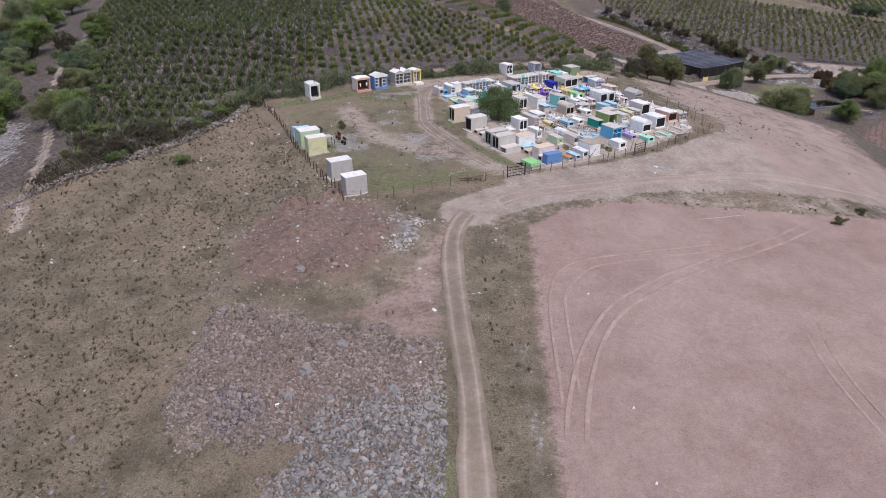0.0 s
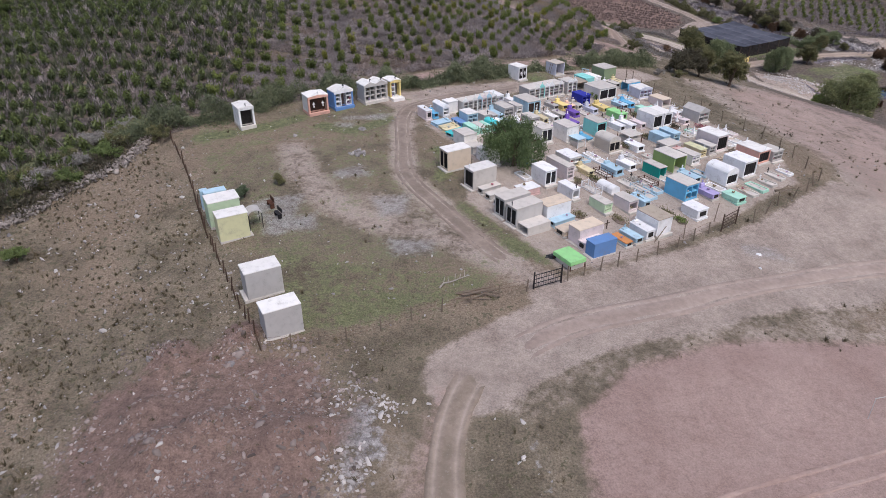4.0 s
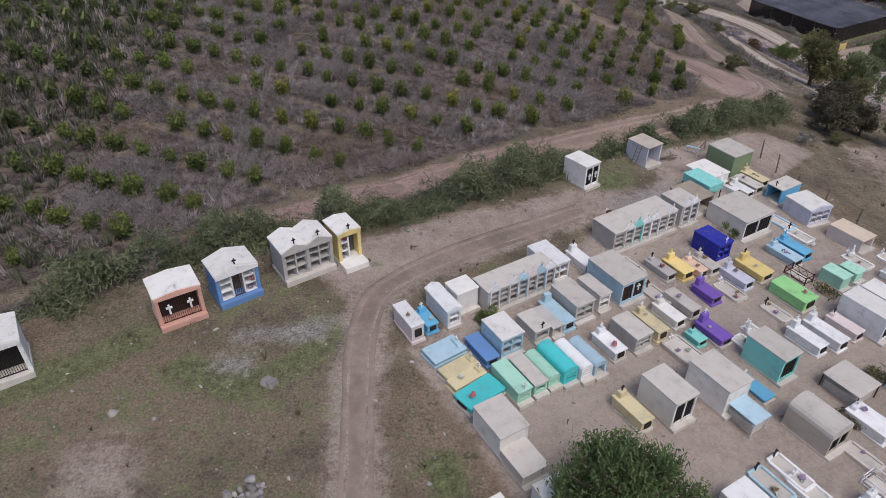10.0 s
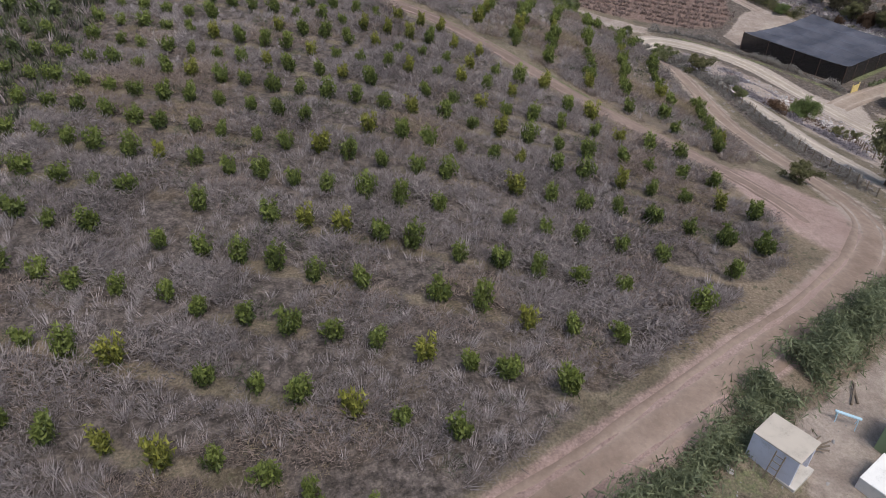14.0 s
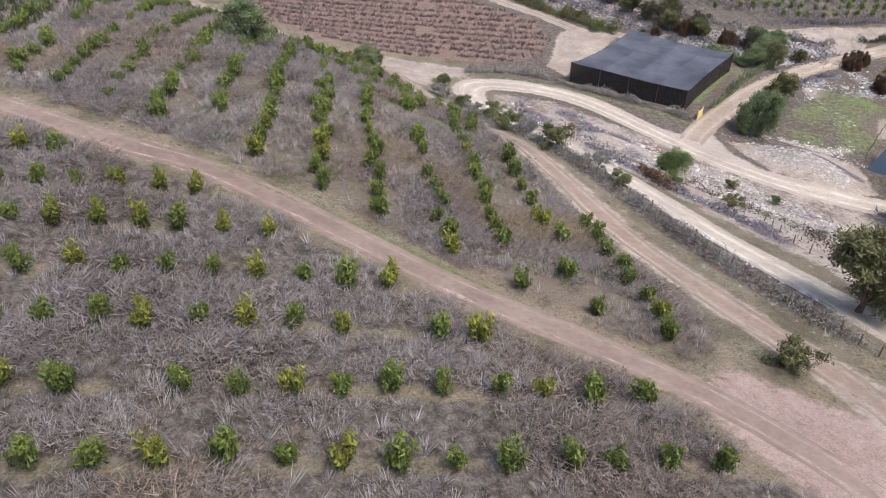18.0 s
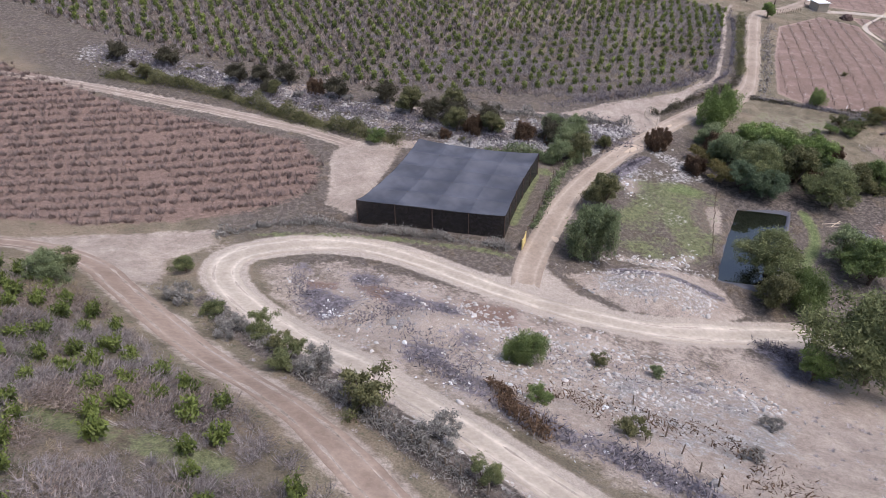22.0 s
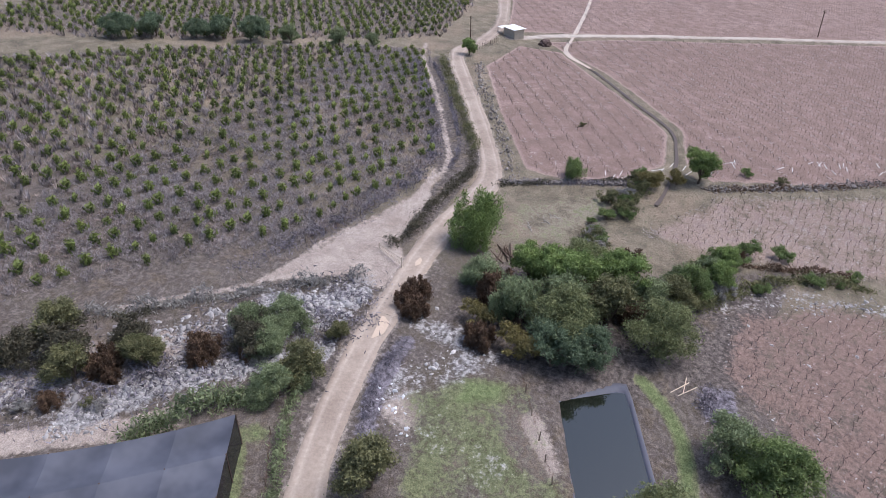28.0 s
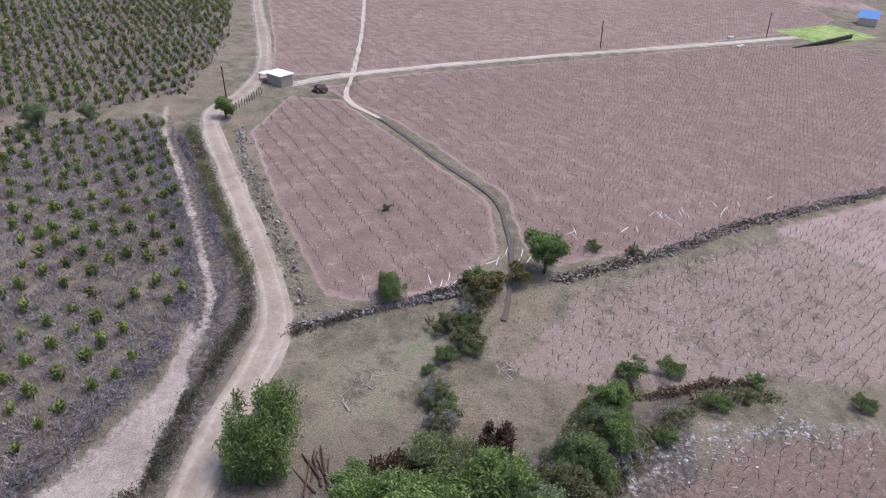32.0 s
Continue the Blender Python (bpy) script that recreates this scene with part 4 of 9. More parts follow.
def leaves(centres, spread, size, rng, droop=0.0, long=1.6, up=0.35):
    """Loose pointed leaves strewn about the centres. Returns corners and faces."""
    n = len(centres)
    c = centres + rng.normal(0, 1, (n, 3)) * spread
    a, t = rng.uniform(0, 6.28, n), rng.normal(up, 0.6, n)
    if droop:
        t = -np.abs(rng.normal(droop, 0.4, n))
    d = np.stack([np.cos(a) * np.cos(t), np.sin(a) * np.cos(t), np.sin(t)], -1)
    s = np.cross(d, rng.normal(0, 1, (n, 3)))
    s /= np.linalg.norm(s, axis=1)[:, None] + 1e-6
    w = (size * rng.uniform(0.6, 1.3, n))[:, None]
    v = np.stack([c - d * w * long + s * w * 0.6, c - d * w * long - s * w * 0.6, c + d * w * long], 1).reshape(-1, 3)
    return v, np.arange(n * 3).reshape(n, 3)


def citrus(seed, n=110, size=0.1):
    r = np.random.default_rng(seed)
    stems = 13
    sa, sr, sh = r.uniform(0, 6.28, stems), r.uniform(0.08, 0.44, stems), r.uniform(0.65, 1.4, stems)
    i = r.integers(0, stems, n)
    k = r.uniform(0.1, 1, n) ** 0.8
    c = np.stack([np.cos(sa[i]) * sr[i] * (0.45 + 1.0 * k - 0.55 * k ** 3), np.sin(sa[i]) * sr[i] * (0.45 + 1.0 * k - 0.55 * k ** 3), 0.15 + k * (sh[i] - 0.1)], -1)
    return leaves(c, 0.075, size, r, up=0.85)


def crown(seed, n, r, h, base, clumps=26, kind="round", size=0.16):
    """Leaves of a tree's crown: a few uneven lobes, each made of leafy clumps with gaps between."""
    g = np.random.default_rng(seed)
    lobes = 5
    la = np.arange(lobes) * 6.28 / lobes + g.uniform(-0.5, 0.5, lobes)
    lr = g.uniform(0.3, 0.6, lobes) * r
    lz = base + (h - base) * g.uniform(0.3, 0.62, lobes)
    lr[0], lz[0] = 0.1 * r, base + (h - base) * 0.66
    big = g.uniform(0.48, 0.66, lobes) * r
    pick = g.integers(0, lobes, clumps)
    th, ph = g.uniform(0, 6.28, clumps), np.arccos(g.uniform(-0.75, 1, clumps))
    rr = g.uniform(0.7, 1.05, clumps) * big[pick]
    k = np.stack([np.cos(la[pick]) * lr[pick] + np.cos(th) * np.sin(ph) * rr, np.sin(la[pick]) * lr[pick] + np.sin(th) * np.sin(ph) * rr, lz[pick] + np.cos(ph) * rr * (h - base) / (2 * r) * 0.85], -1)
    k[:, 2] = np.maximum(k[:, 2], 0.6 * base + 0.08 * h)
    which = g.integers(0, clumps, n)
    spread = (g.uniform(0.085, 0.15, clumps) * r)[which][:, None] * np.array([[1, 1, 0.7]])
    c = k[which]
    if kind == "weeping":
        fall = g.uniform(0, 1, n) ** 1.5 * (h - base) * 0.42
        c = c - np.stack([0 * fall, 0 * fall, fall], -1)
        c[:, 2] = np.maximum(c[:, 2], 0.3)
        v, f = leaves(c, spread * 0.8, size, g, droop=0.8, long=2.0)
    else:
        v, f = leaves(c, spread, size, g)
    rise = np.clip(0.5 + 0.4 * (v[:, 2].reshape(-1, 3).mean(1) - c[:, 2]) / spread[:, 2], 0, 1)      # paler clump tops and darker undersides: light from above put into tone
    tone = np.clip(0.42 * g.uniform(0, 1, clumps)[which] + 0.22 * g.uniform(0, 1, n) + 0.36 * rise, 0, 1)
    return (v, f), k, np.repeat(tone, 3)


TREES = {}


def tree_kind(key, leaf, n, r, h, base, kind="round", size=0.16, clumps=26, trunks=1):
    seed = len(TREES) + 3
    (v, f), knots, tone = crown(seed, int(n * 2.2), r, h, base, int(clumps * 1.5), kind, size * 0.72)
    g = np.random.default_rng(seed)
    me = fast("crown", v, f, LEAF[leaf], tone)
    bm = bmesh.new()
    fork = Vector((0.1 * r, 0.05 * r, base * 0.7 + 0.1 * h))
    for t in range(trunks):
        foot = Vector((0.12 * r * math.cos(t * 2.1) * (trunks > 1), 0.12 * r * math.sin(t * 2.1) * (trunks > 1), -0.4))
        tube(bm, foot, fork, 0.045 * h, 0.03 * h, 7)
    for q in knots[: min(12, len(knots))]:
        mid = fork.lerp(Vector(q), 0.5) + Vector((0, 0, 0.1 * h))
        tube(bm, fork, mid, 0.02 * h, 0.012 * h, 5)
        tube(bm, mid, q, 0.012 * h, 0.004 * h, 4)
    wood = bpy.data.meshes.new("trunk")
    bm.to_mesh(wood)
    bm.free()
    wood.materials.append(MAT_BARK)
    TREES[key] = (wood, me)


tree_kind("pepper", "pepper", 9000, 2.6, 5.0, 0.5, "weeping", 0.085, 52)
tree_kind("pepper_b", "grey", 6000, 2.2, 5.0, 0.3, "weeping", 0.1, 42)
tree_kind("pepper_c", "bright", 7000, 2.3, 5.0, 0.3, "weeping", 0.09, 44)
tree_kind("round", "bright", 6000, 2.2, 5.0, 0.3, "round", 0.11, 42)
tree_kind("round_b", "pepper", 7000, 2.6, 5.5, 0.2, "round", 0.12, 48)
tree_kind("olive", "olive", 5500, 2.3, 5.0, 0.1, "round", 0.115, 40)
tree_kind("grey", "grey", 5500, 2.3, 4.4, 0.0, "round", 0.1, 42, 3)
tree_kind("dark", "dark", 3000, 1.9, 3.4, 0.1, "round", 0.12, 26, 3)
tree_kind("rust", "rust", 2400, 1.5, 3.2, 0.2, "weeping", 0.11, 20, 2)
tree_kind("yellow", "yellow", 1700, 1.9, 3.6, 0.4, "round", 0.14, 16, 2)
tree_kind("blue", "blue", 6000, 2.3, 4.6, 0.1, "round", 0.115, 42)
tree_kind("dusky", "dusky", 7500, 2.8, 5.0, 0.4, "round", 0.1, 52, 2)
tree_kind("shrub", "olive", 1700, 0.95, 1.35, 0.0, "round", 0.06, 18, 3)
tree_kind("yard_pepper", "deep", 9500, 2.5, 5.0, 0.4, "weeping", 0.08, 50)
tree_kind("green_shrub", "pepper", 1900, 0.9, 1.4, 0.0, "round", 0.06, 18, 3)
tree_kind("grey_shrub", "silver", 1700, 1.0, 1.2, 0.0, "round", 0.06, 18, 3)
tree_kind("bank_shrub", "dusky", 2200, 1.0, 1.5, 0.0, "round", 0.055, 20, 3)


def tree(key, x, y, scale=1.0, label="", name="tree", group="", tall=1.0):
    wood, me = TREES[key]
    ob = thing(name, x, y, (x * 37 + y * 53) % 360, 0.0, label, "tree" if name == "tree" else "shrub", group)
    ob.matrix_world = ob.matrix_world @ Matrix.Diagonal((scale, scale, scale * tall, 1))
    part("trunk", wood, None, ob)
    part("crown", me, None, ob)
    return ob


rng = np.random.default_rng(5)


def along(pts, n, half):
    line = np.array(bend(pts, 0.7))
    i = rng.uniform(0, len(line) - 1.001, n)
    k = i.astype(int)
    return line[k] + (line[k + 1] - line[k]) * (i - k)[:, None] + rng.normal(0, half * 0.5, (n, 2))


# orchard: rows of young citrus
def rows(poly, ox, oy, ang, along, across, rng, miss=0.06, jit=0.22):
    u = np.array([math.cos(radians(ang)), math.sin(radians(ang))])
    w = np.array([-u[1], u[0]])
    i, j = np.meshgrid(np.arange(-170, 171), np.arange(-90, 91))
    p = np.array([ox, oy]) + i.ravel()[:, None] * along * u + j.ravel()[:, None] * across * w
    p = p + rng.normal(0, jit, p.shape)
    keep = (inside(p[:, 0], p[:, 1], poly) > 0.6) & (rng.uniform(0, 1, len(p)) > miss)
    return p[keep]


def on_land(p, dz=0.0):
    return np.stack([p[:, 0], p[:, 1], land(p[:, 0], p[:, 1]) + dz], -1)


CITRUS = []
for k in range(5):
    v, f = citrus(k + 11, 560, 0.074)
    # yellow-green tips are leaf colour; the dark low leaves paint the crown's inner shade
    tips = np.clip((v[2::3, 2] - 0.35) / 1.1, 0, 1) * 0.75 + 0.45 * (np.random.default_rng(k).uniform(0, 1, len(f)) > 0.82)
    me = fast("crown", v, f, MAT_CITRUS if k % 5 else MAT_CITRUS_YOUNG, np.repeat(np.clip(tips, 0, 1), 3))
    bm = tube(bmesh.new(), (0, 0, -0.2), (0.02, 0, 0.6), 0.03, 0.022, 6)
    for a in range(4):
        tube(bm, (0.02, 0, 0.45), (0.25 * math.cos(a * 1.6 + k), 0.25 * math.sin(a * 1.6 + k), 0.9), 0.015, 0.006, 4)
    wood = bpy.data.meshes.new("trunk")
    bm.to_mesh(wood)
    bm.free()
    wood.materials.append(MAT_BARK)
    CITRUS.append((wood, me))

near_box = [(-24, 120), (34, 120), (40, 242), (10, 242), (-4, 215), (-24, 207)]
rows_a = rows(ORCHARD_A, 3.3, 156.5, -18.8, 2.29, 4.15, rng, 0.04, 0.12)
rows_b = rows(ORCHARD_B, 16.0, 185.4, 73, 2.25, 3.95, rng, 0.12, 0.24)
block_n = [(25.5, 210.5), (30.8, 204.2), (34, 198.6), (37, 196.6), (37, 203), (36.7, 212), (36.3, 222), (35.8, 232), (32, 240), (27, 240), (25.5, 225)]
rows_b = rows_b[inside(rows_b[:, 0], rows_b[:, 1], block_n) < 0]
rows_b = np.concatenate([rows_b, rows(block_n, 32.3, 211.3, -80, 3.1, 2.15, np.random.default_rng(8), 0.04, 0.16)])
near = []
rest = []
for p in (rows_a, rows_b):
    close = (p[:, 0] > -16) & (p[:, 0] < 36) & (p[:, 1] > 128) & (p[:, 1] < 196)
    near.append(p[close])
    rest.append(p[~close])
near = np.concatenate(near)
order = np.argsort(np.hypot(near[:, 0] - 12, near[:, 1] - 160))
for k, (x, y) in enumerate(near[order[:300]]):
    t = thing("citrus_tree", float(x), float(y), float(rng.uniform(0, 360)), 0.08, "young citrus tree with yellow-green top leaves among dead weeds", "tree", "orchard trees on the hill", size=float(rng.uniform(0.95, 1.4)))
    part("trunk", CITRUS[k % 5][0], None, t)
    part("crown", CITRUS[k % 5][1], None, t)
far = np.concatenate(rest + [near[order[300:]]])
# far crowns too: height sets tone, so inner shade is painted below the tips
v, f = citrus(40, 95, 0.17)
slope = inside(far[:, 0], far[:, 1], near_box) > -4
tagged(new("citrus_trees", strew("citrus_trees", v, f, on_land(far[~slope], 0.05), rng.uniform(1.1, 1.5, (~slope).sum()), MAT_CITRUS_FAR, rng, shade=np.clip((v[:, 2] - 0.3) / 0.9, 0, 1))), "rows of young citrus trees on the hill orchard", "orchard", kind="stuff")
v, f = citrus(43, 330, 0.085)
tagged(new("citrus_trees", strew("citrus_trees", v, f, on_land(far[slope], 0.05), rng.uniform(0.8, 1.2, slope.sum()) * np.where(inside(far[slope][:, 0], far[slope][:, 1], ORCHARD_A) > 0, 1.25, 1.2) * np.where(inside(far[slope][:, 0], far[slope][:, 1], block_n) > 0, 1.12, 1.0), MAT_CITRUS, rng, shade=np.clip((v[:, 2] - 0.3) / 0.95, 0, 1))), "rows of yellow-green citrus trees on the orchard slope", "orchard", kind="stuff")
rows_c = np.concatenate([rows(ORCHARD_C, 128.9, 239.3, -22, 2.5, 3.3, rng, 0.05, 0.25), rows(ORCHARD_D, 230, 270, -20, 2.6, 3.3, rng, 0.05, 0.25)])
v, f = citrus(41, 80, 0.16)
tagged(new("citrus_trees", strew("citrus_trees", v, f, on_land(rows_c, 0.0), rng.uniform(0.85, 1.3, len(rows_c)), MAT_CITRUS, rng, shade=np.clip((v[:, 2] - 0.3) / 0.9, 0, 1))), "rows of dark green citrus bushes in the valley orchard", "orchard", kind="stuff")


def sow(poly, density, rng, inset=0.0):
    x0, y0 = np.min(poly, axis=0)
    x1, y1 = np.max(poly, axis=0)
    p = rng.uniform((x0, y0), (x1, y1), (int((x1 - x0) * (y1 - y0) * density), 2))
    return p[inside(p[:, 0], p[:, 1], poly) > inset]


def clear(p, lines):
    for pts, half in lines:
        p = p[away(p[:, 0], p[:, 1], bend(pts, 4)) > half]
    return p


ROADS = [(LOOP_ROAD, 2.1), (NORTH_ROAD, 2.3), (ORCHARD_ROAD, 1.8), (SLOPE_TRACK, 1.45), (HILL_TRACK, 1.6), (YARD_TRACK, 1.2), (FIELD_ROAD, 1.4), (NURSERY_WAY, 1.6), (WEST_PATH, 1.0), (GREEN_PATH, 0.8)]


def stuff(name, me, label, category):
    tagged(new(name, me), label, category, kind="stuff")


# heights wh darken the twigs' feet: the bushes' inner shade is put into colour
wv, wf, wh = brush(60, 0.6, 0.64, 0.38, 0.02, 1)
xv, xf = blades(14, 0.6, 0.78, 0.02, 8)
p = clear(np.concatenate([sow(ORCHARD_A, 4.6, rng), sow(ORCHARD_B, 4.6, rng)]), ROADS)
close = inside(p[:, 0], p[:, 1], near_box) > 0
q = p[~close]
q = q[rng.uniform(0, 1, len(q)) < 0.45]
p = p[close]
patch = grain(p[:, 0], p[:, 1], 3.5, 9)
kind = grain(p[:, 0], p[:, 1], 6, 12) + rng.normal(0, 0.14, len(p)) + 0.14 * (inside(p[:, 0], p[:, 1], ORCHARD_B) > 0)
keep = patch + rng.normal(0, 0.12, len(p)) > 0.2
line = ((p[:, 1] - 156.5) * math.cos(radians(-18.8)) - (p[:, 0] - 3.3) * math.sin(radians(-18.8))) / 4.15
bare = (abs(line - np.round(line)) * 4.15 < 0.62) & (inside(p[:, 0], p[:, 1], ORCHARD_A) > 0)
keep &= ~(bare & (rng.uniform(0, 1, len(p)) < 0.3 + 0.65 * ramp(grain(p[:, 0], p[:, 1], 5, 51), 0.3, 0.6)))
p, patch, kind = p[keep], patch[keep], kind[keep]
size = 0.22 + 1.15 * patch * rng.uniform(0.5, 1.3, len(p))
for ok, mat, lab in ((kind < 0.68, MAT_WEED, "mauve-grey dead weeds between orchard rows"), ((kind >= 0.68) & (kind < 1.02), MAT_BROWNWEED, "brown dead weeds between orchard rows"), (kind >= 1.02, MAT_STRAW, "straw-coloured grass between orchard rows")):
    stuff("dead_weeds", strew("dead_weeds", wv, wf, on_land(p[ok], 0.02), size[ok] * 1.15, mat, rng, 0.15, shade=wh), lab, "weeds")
w = p[(kind < 0.75) & (rng.uniform(0, 1, len(p)) < 0.9)]
stuff("bleached_weeds", strew("bleached_weeds", xv, xf, on_land(w, 0.05), rng.uniform(0.6, 1.2, len(w)), MAT_WISP, rng, 0.3), "bleached wispy stalks over the orchard weeds", "weeds")
q2 = clear(np.concatenate([sow(ORCHARD_A, 0.05, rng), sow(ORCHARD_B, 0.09, rng)]), ROADS)
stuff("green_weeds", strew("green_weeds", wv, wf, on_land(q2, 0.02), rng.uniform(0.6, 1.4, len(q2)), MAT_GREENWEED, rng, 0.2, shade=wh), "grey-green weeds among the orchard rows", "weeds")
sv, sf = blades(12, 0.75, 0.85, 0.06, 2)
half = rng.uniform(0, 1, len(q)) < 0.32
stuff("dead_weeds", strew("dead_weeds", sv, sf, on_land(q[half], 0.1), rng.uniform(0.6, 1.4, half.sum()), MAT_WEED, rng, 0.2), "grey dead weeds on the farther hill orchard", "weeds")
stuff("dead_weeds", strew("dead_weeds", sv, sf, on_land(q[~half], 0.1), rng.uniform(0.6, 1.4, (~half).sum()), MAT_GREENWEED, rng, 0.2), "grey-green weeds on the farther hill orchard", "weeds")
side = [(95, 262), (112, 246), (128, 234), (156, 229), (212, 250), (206, 268), (160, 262), (120, 268)]
p = clear(sow(ORCHARD_C, 2.0, rng), ROADS + [(ORCHARD_EDGE, 0.9)])
p = p[inside(p[:, 0], p[:, 1], side) > 0]
half = rng.uniform(0, 1, len(p)) + 0.6 * (grain(p[:, 0], p[:, 1], 7, 31) - 0.5) < 0.78
# heights ch paint the same foot-to-top shade on the valley weeds
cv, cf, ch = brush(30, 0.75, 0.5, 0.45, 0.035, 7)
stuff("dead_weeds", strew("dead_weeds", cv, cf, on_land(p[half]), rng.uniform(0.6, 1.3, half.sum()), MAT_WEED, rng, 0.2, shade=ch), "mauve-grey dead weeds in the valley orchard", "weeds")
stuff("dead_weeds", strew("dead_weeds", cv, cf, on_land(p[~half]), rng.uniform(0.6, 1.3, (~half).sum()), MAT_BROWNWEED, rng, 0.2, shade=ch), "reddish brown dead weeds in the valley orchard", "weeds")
p = p[rng.uniform(0, 1, len(p)) < 0.85]
stuff("bleached_weeds", strew("bleached_weeds", xv, xf, on_land(p, 0.05), rng.uniform(0.7, 1.2, len(p)), MAT_WISP, rng, 0.3), "bleached wispy stalks in the valley orchard", "weeds")
p = clear(np.concatenate([sow(ORCHARD_C, 1.1, rng), sow(ORCHARD_D, 0.5, rng)]), ROADS + [(ORCHARD_EDGE, 0.9)])
p = p[inside(p[:, 0], p[:, 1], side) < 0]
half = rng.uniform(0, 1, len(p)) < 0.6
stuff("dead_weeds", strew("dead_weeds", sv, sf, on_land(p[half], 0.1), rng.uniform(0.6, 1.5, half.sum()), MAT_WEED, rng, 0.2), "dull grey dead weeds in the valley orchard", "weeds")
stuff("dead_weeds", strew("dead_weeds", sv, sf, on_land(p[~half], 0.1), rng.uniform(0.6, 1.5, (~half).sum()), MAT_BROWNWEED, rng, 0.2), "brown dead weeds in the valley orchard", "weeds")

# tufts of dry grass on the western hillside and the slopes
tv, tf = blades(18, 0.24, 0.3, 0.035, 3)
hillside = [(-70, 30), (-52, 74), (-36, 90), (-30, 106), (-12, 73), (-22, 68), (-22, 40), (-22, 5), (-70, 5)]
p = clear(np.concatenate([sow(hillside, 3.4, rng), sow([(3, 30), (6, 30), (8, 66), (3.5, 66)], 1.6, rng), sow([(40, 100), (60, 95), (60, 140), (40, 150), (34, 138)], 0.35, rng), sow(YARD, 0.3, rng),
                          sow([(-30, 28), (-2, 28), (-2, 74), (-30, 74)], 0.5, rng), sow([(14, 72), (40, 76), (62, 80), (62, 83), (30, 80)], 0.8, rng)]), [(HILL_TRACK, 1.4), (YARD_TRACK, 1.3)])
p = p[inside(p[:, 0], p[:, 1], GRAVES) < -0.5]
stuff("grass_tufts", strew("grass_tufts", tv, tf, on_land(p), np.clip(rng.lognormal(-0.5, 0.4, len(p)), 0.3, 1.5), MAT_TUFT, rng, 0.2), "small tufts of dry grass on the hillside", "grass")
p = clear(np.concatenate([sow(DUMP, 0.5, rng), sow([(50.5, 150), (60, 150), (90, 175), (75, 190), (60, 180), (50, 172)], 0.5, rng), sow([(41.5, 158), (46, 160), (46, 205), (46, 225), (41.5, 230), (41.5, 205)], 1.0, rng)]), ROADS)
tv, tf = blades(26, 0.4, 0.22, 0.03, 13)
stuff("roadside_scrub", strew("roadside_scrub", tv, tf, on_land(p), rng.uniform(0.4, 1.3, len(p)), MAT_WISP, rng, 0.25), "dry grey scrub along the dirt roads", "weeds")


def hedge(name, pts, half, tall, leaf, label, density=60, size=0.11, long=2.6, seed=1, fade=0.5):
    """A strip of shrubs along a line, uneven in width and height."""
    g = np.random.default_rng(seed)
    line = np.array(bend(pts, 0.5))
    n = int(len(line) * 0.5 * density * half * 2)
    i = g.uniform(0, len(line) - 1.001, n)
    k = i.astype(int)
    p = line[k] + (line[k + 1] - line[k]) * (i - k)[:, None]
    p = p + g.normal(0, half * 0.55, (n, 2))
    lump = np.clip(grain(p[:, 0], p[:, 1], 1.8, seed) * 1.9 - 0.45, 0.05, 1.25)
    h = tall * lump * g.uniform(0, 1, n) ** 0.6
    ok = grain(p[:, 0], p[:, 1], 5, seed + 4) > 0.5 - fade
    c = np.stack([p[:, 0], p[:, 1], land(p[:, 0], p[:, 1]) + h], -1)[ok]
    v, f = leaves(c, 0.12, size, g, long=long, up=0.5)
    me = fast(name, v, f, LEAF[leaf], np.repeat(0.3 * g.uniform(0, 1, len(c)) + 0.7 * grain(c[:, 0], c[:, 1] + c[:, 2], 0.7, seed), 3))
    tagged(new(name, me), label, "hedge", kind="stuff")


hedge("hedge", [(-34, 105), (-29, 110), (-23, 111.8), (-17.5, 116.6), (-11.8, 119.4), (-8.4, 120.8)], 1.2, 2.5, "frond", "shaggy green hedge behind the tombs", 430, 0.075, 2.2, 1, 0.4)
hedge("hedge", [(-6.4, 122.0), (-3.2, 122.6), (1.2, 125.0), (5.2, 127.1), (10.9, 130.9)], 1.1, 2.2, "frond", "feathery green hedge between track and cemetery", 560, 0.062, 4.2, 2, 0.6)
hedge("hedge", [(11.0, 131.4), (14.4, 133.4), (17.2, 135.2)], 0.8, 1.4, "frond", "low feathery green hedge behind the white vaults", 430, 0.06, 4.2, 31, 0.6)
hedge("hedge", [(17.6, 136.0), (21.2, 138.2), (27.3, 141.9), (34.6, 146.4)], 1.2, 2.0, "frond", "feathery green hedge between track and cemetery", 430, 0.06, 4.4, 3, 0.42)
hedge("hedge", [(53.2, 237.9), (55.5, 237.6), (59, 237.2), (61.8, 235.7), (64.7, 234), (67.5, 230.7), (71.8, 225.8), (76.9, 220.4), (79.6, 216.4)], 0.6, 1.3, "silver", "grey dry hedge along the shade house", 150, 0.09, 2.2, 4)
hedge("hedge", [(62.4, 289.2), (72.5, 276), (80, 257.5), (87.2, 245.2)], 1.3, 2.3, "olive", "overgrown olive-grey hedge along the bare vineyard", 210, 0.085, 2.2, 5, 0.8)
hedge("hedge", [(160, 226.5), (172, 232.5), (186, 239.2), (203, 247)], 1.0, 1.3, "olive", "mixed dry scrub between road and orchard", 110, 0.07, 2.4, 6)
hedge("hedge", [(129.5, 227.6), (134, 226.6), (142, 226.5), (152, 225.0), (160, 227)], 0.8, 1.4, "dark", "roadside hedge of mixed dark scrub", 150, 0.07, 2.4, 7)
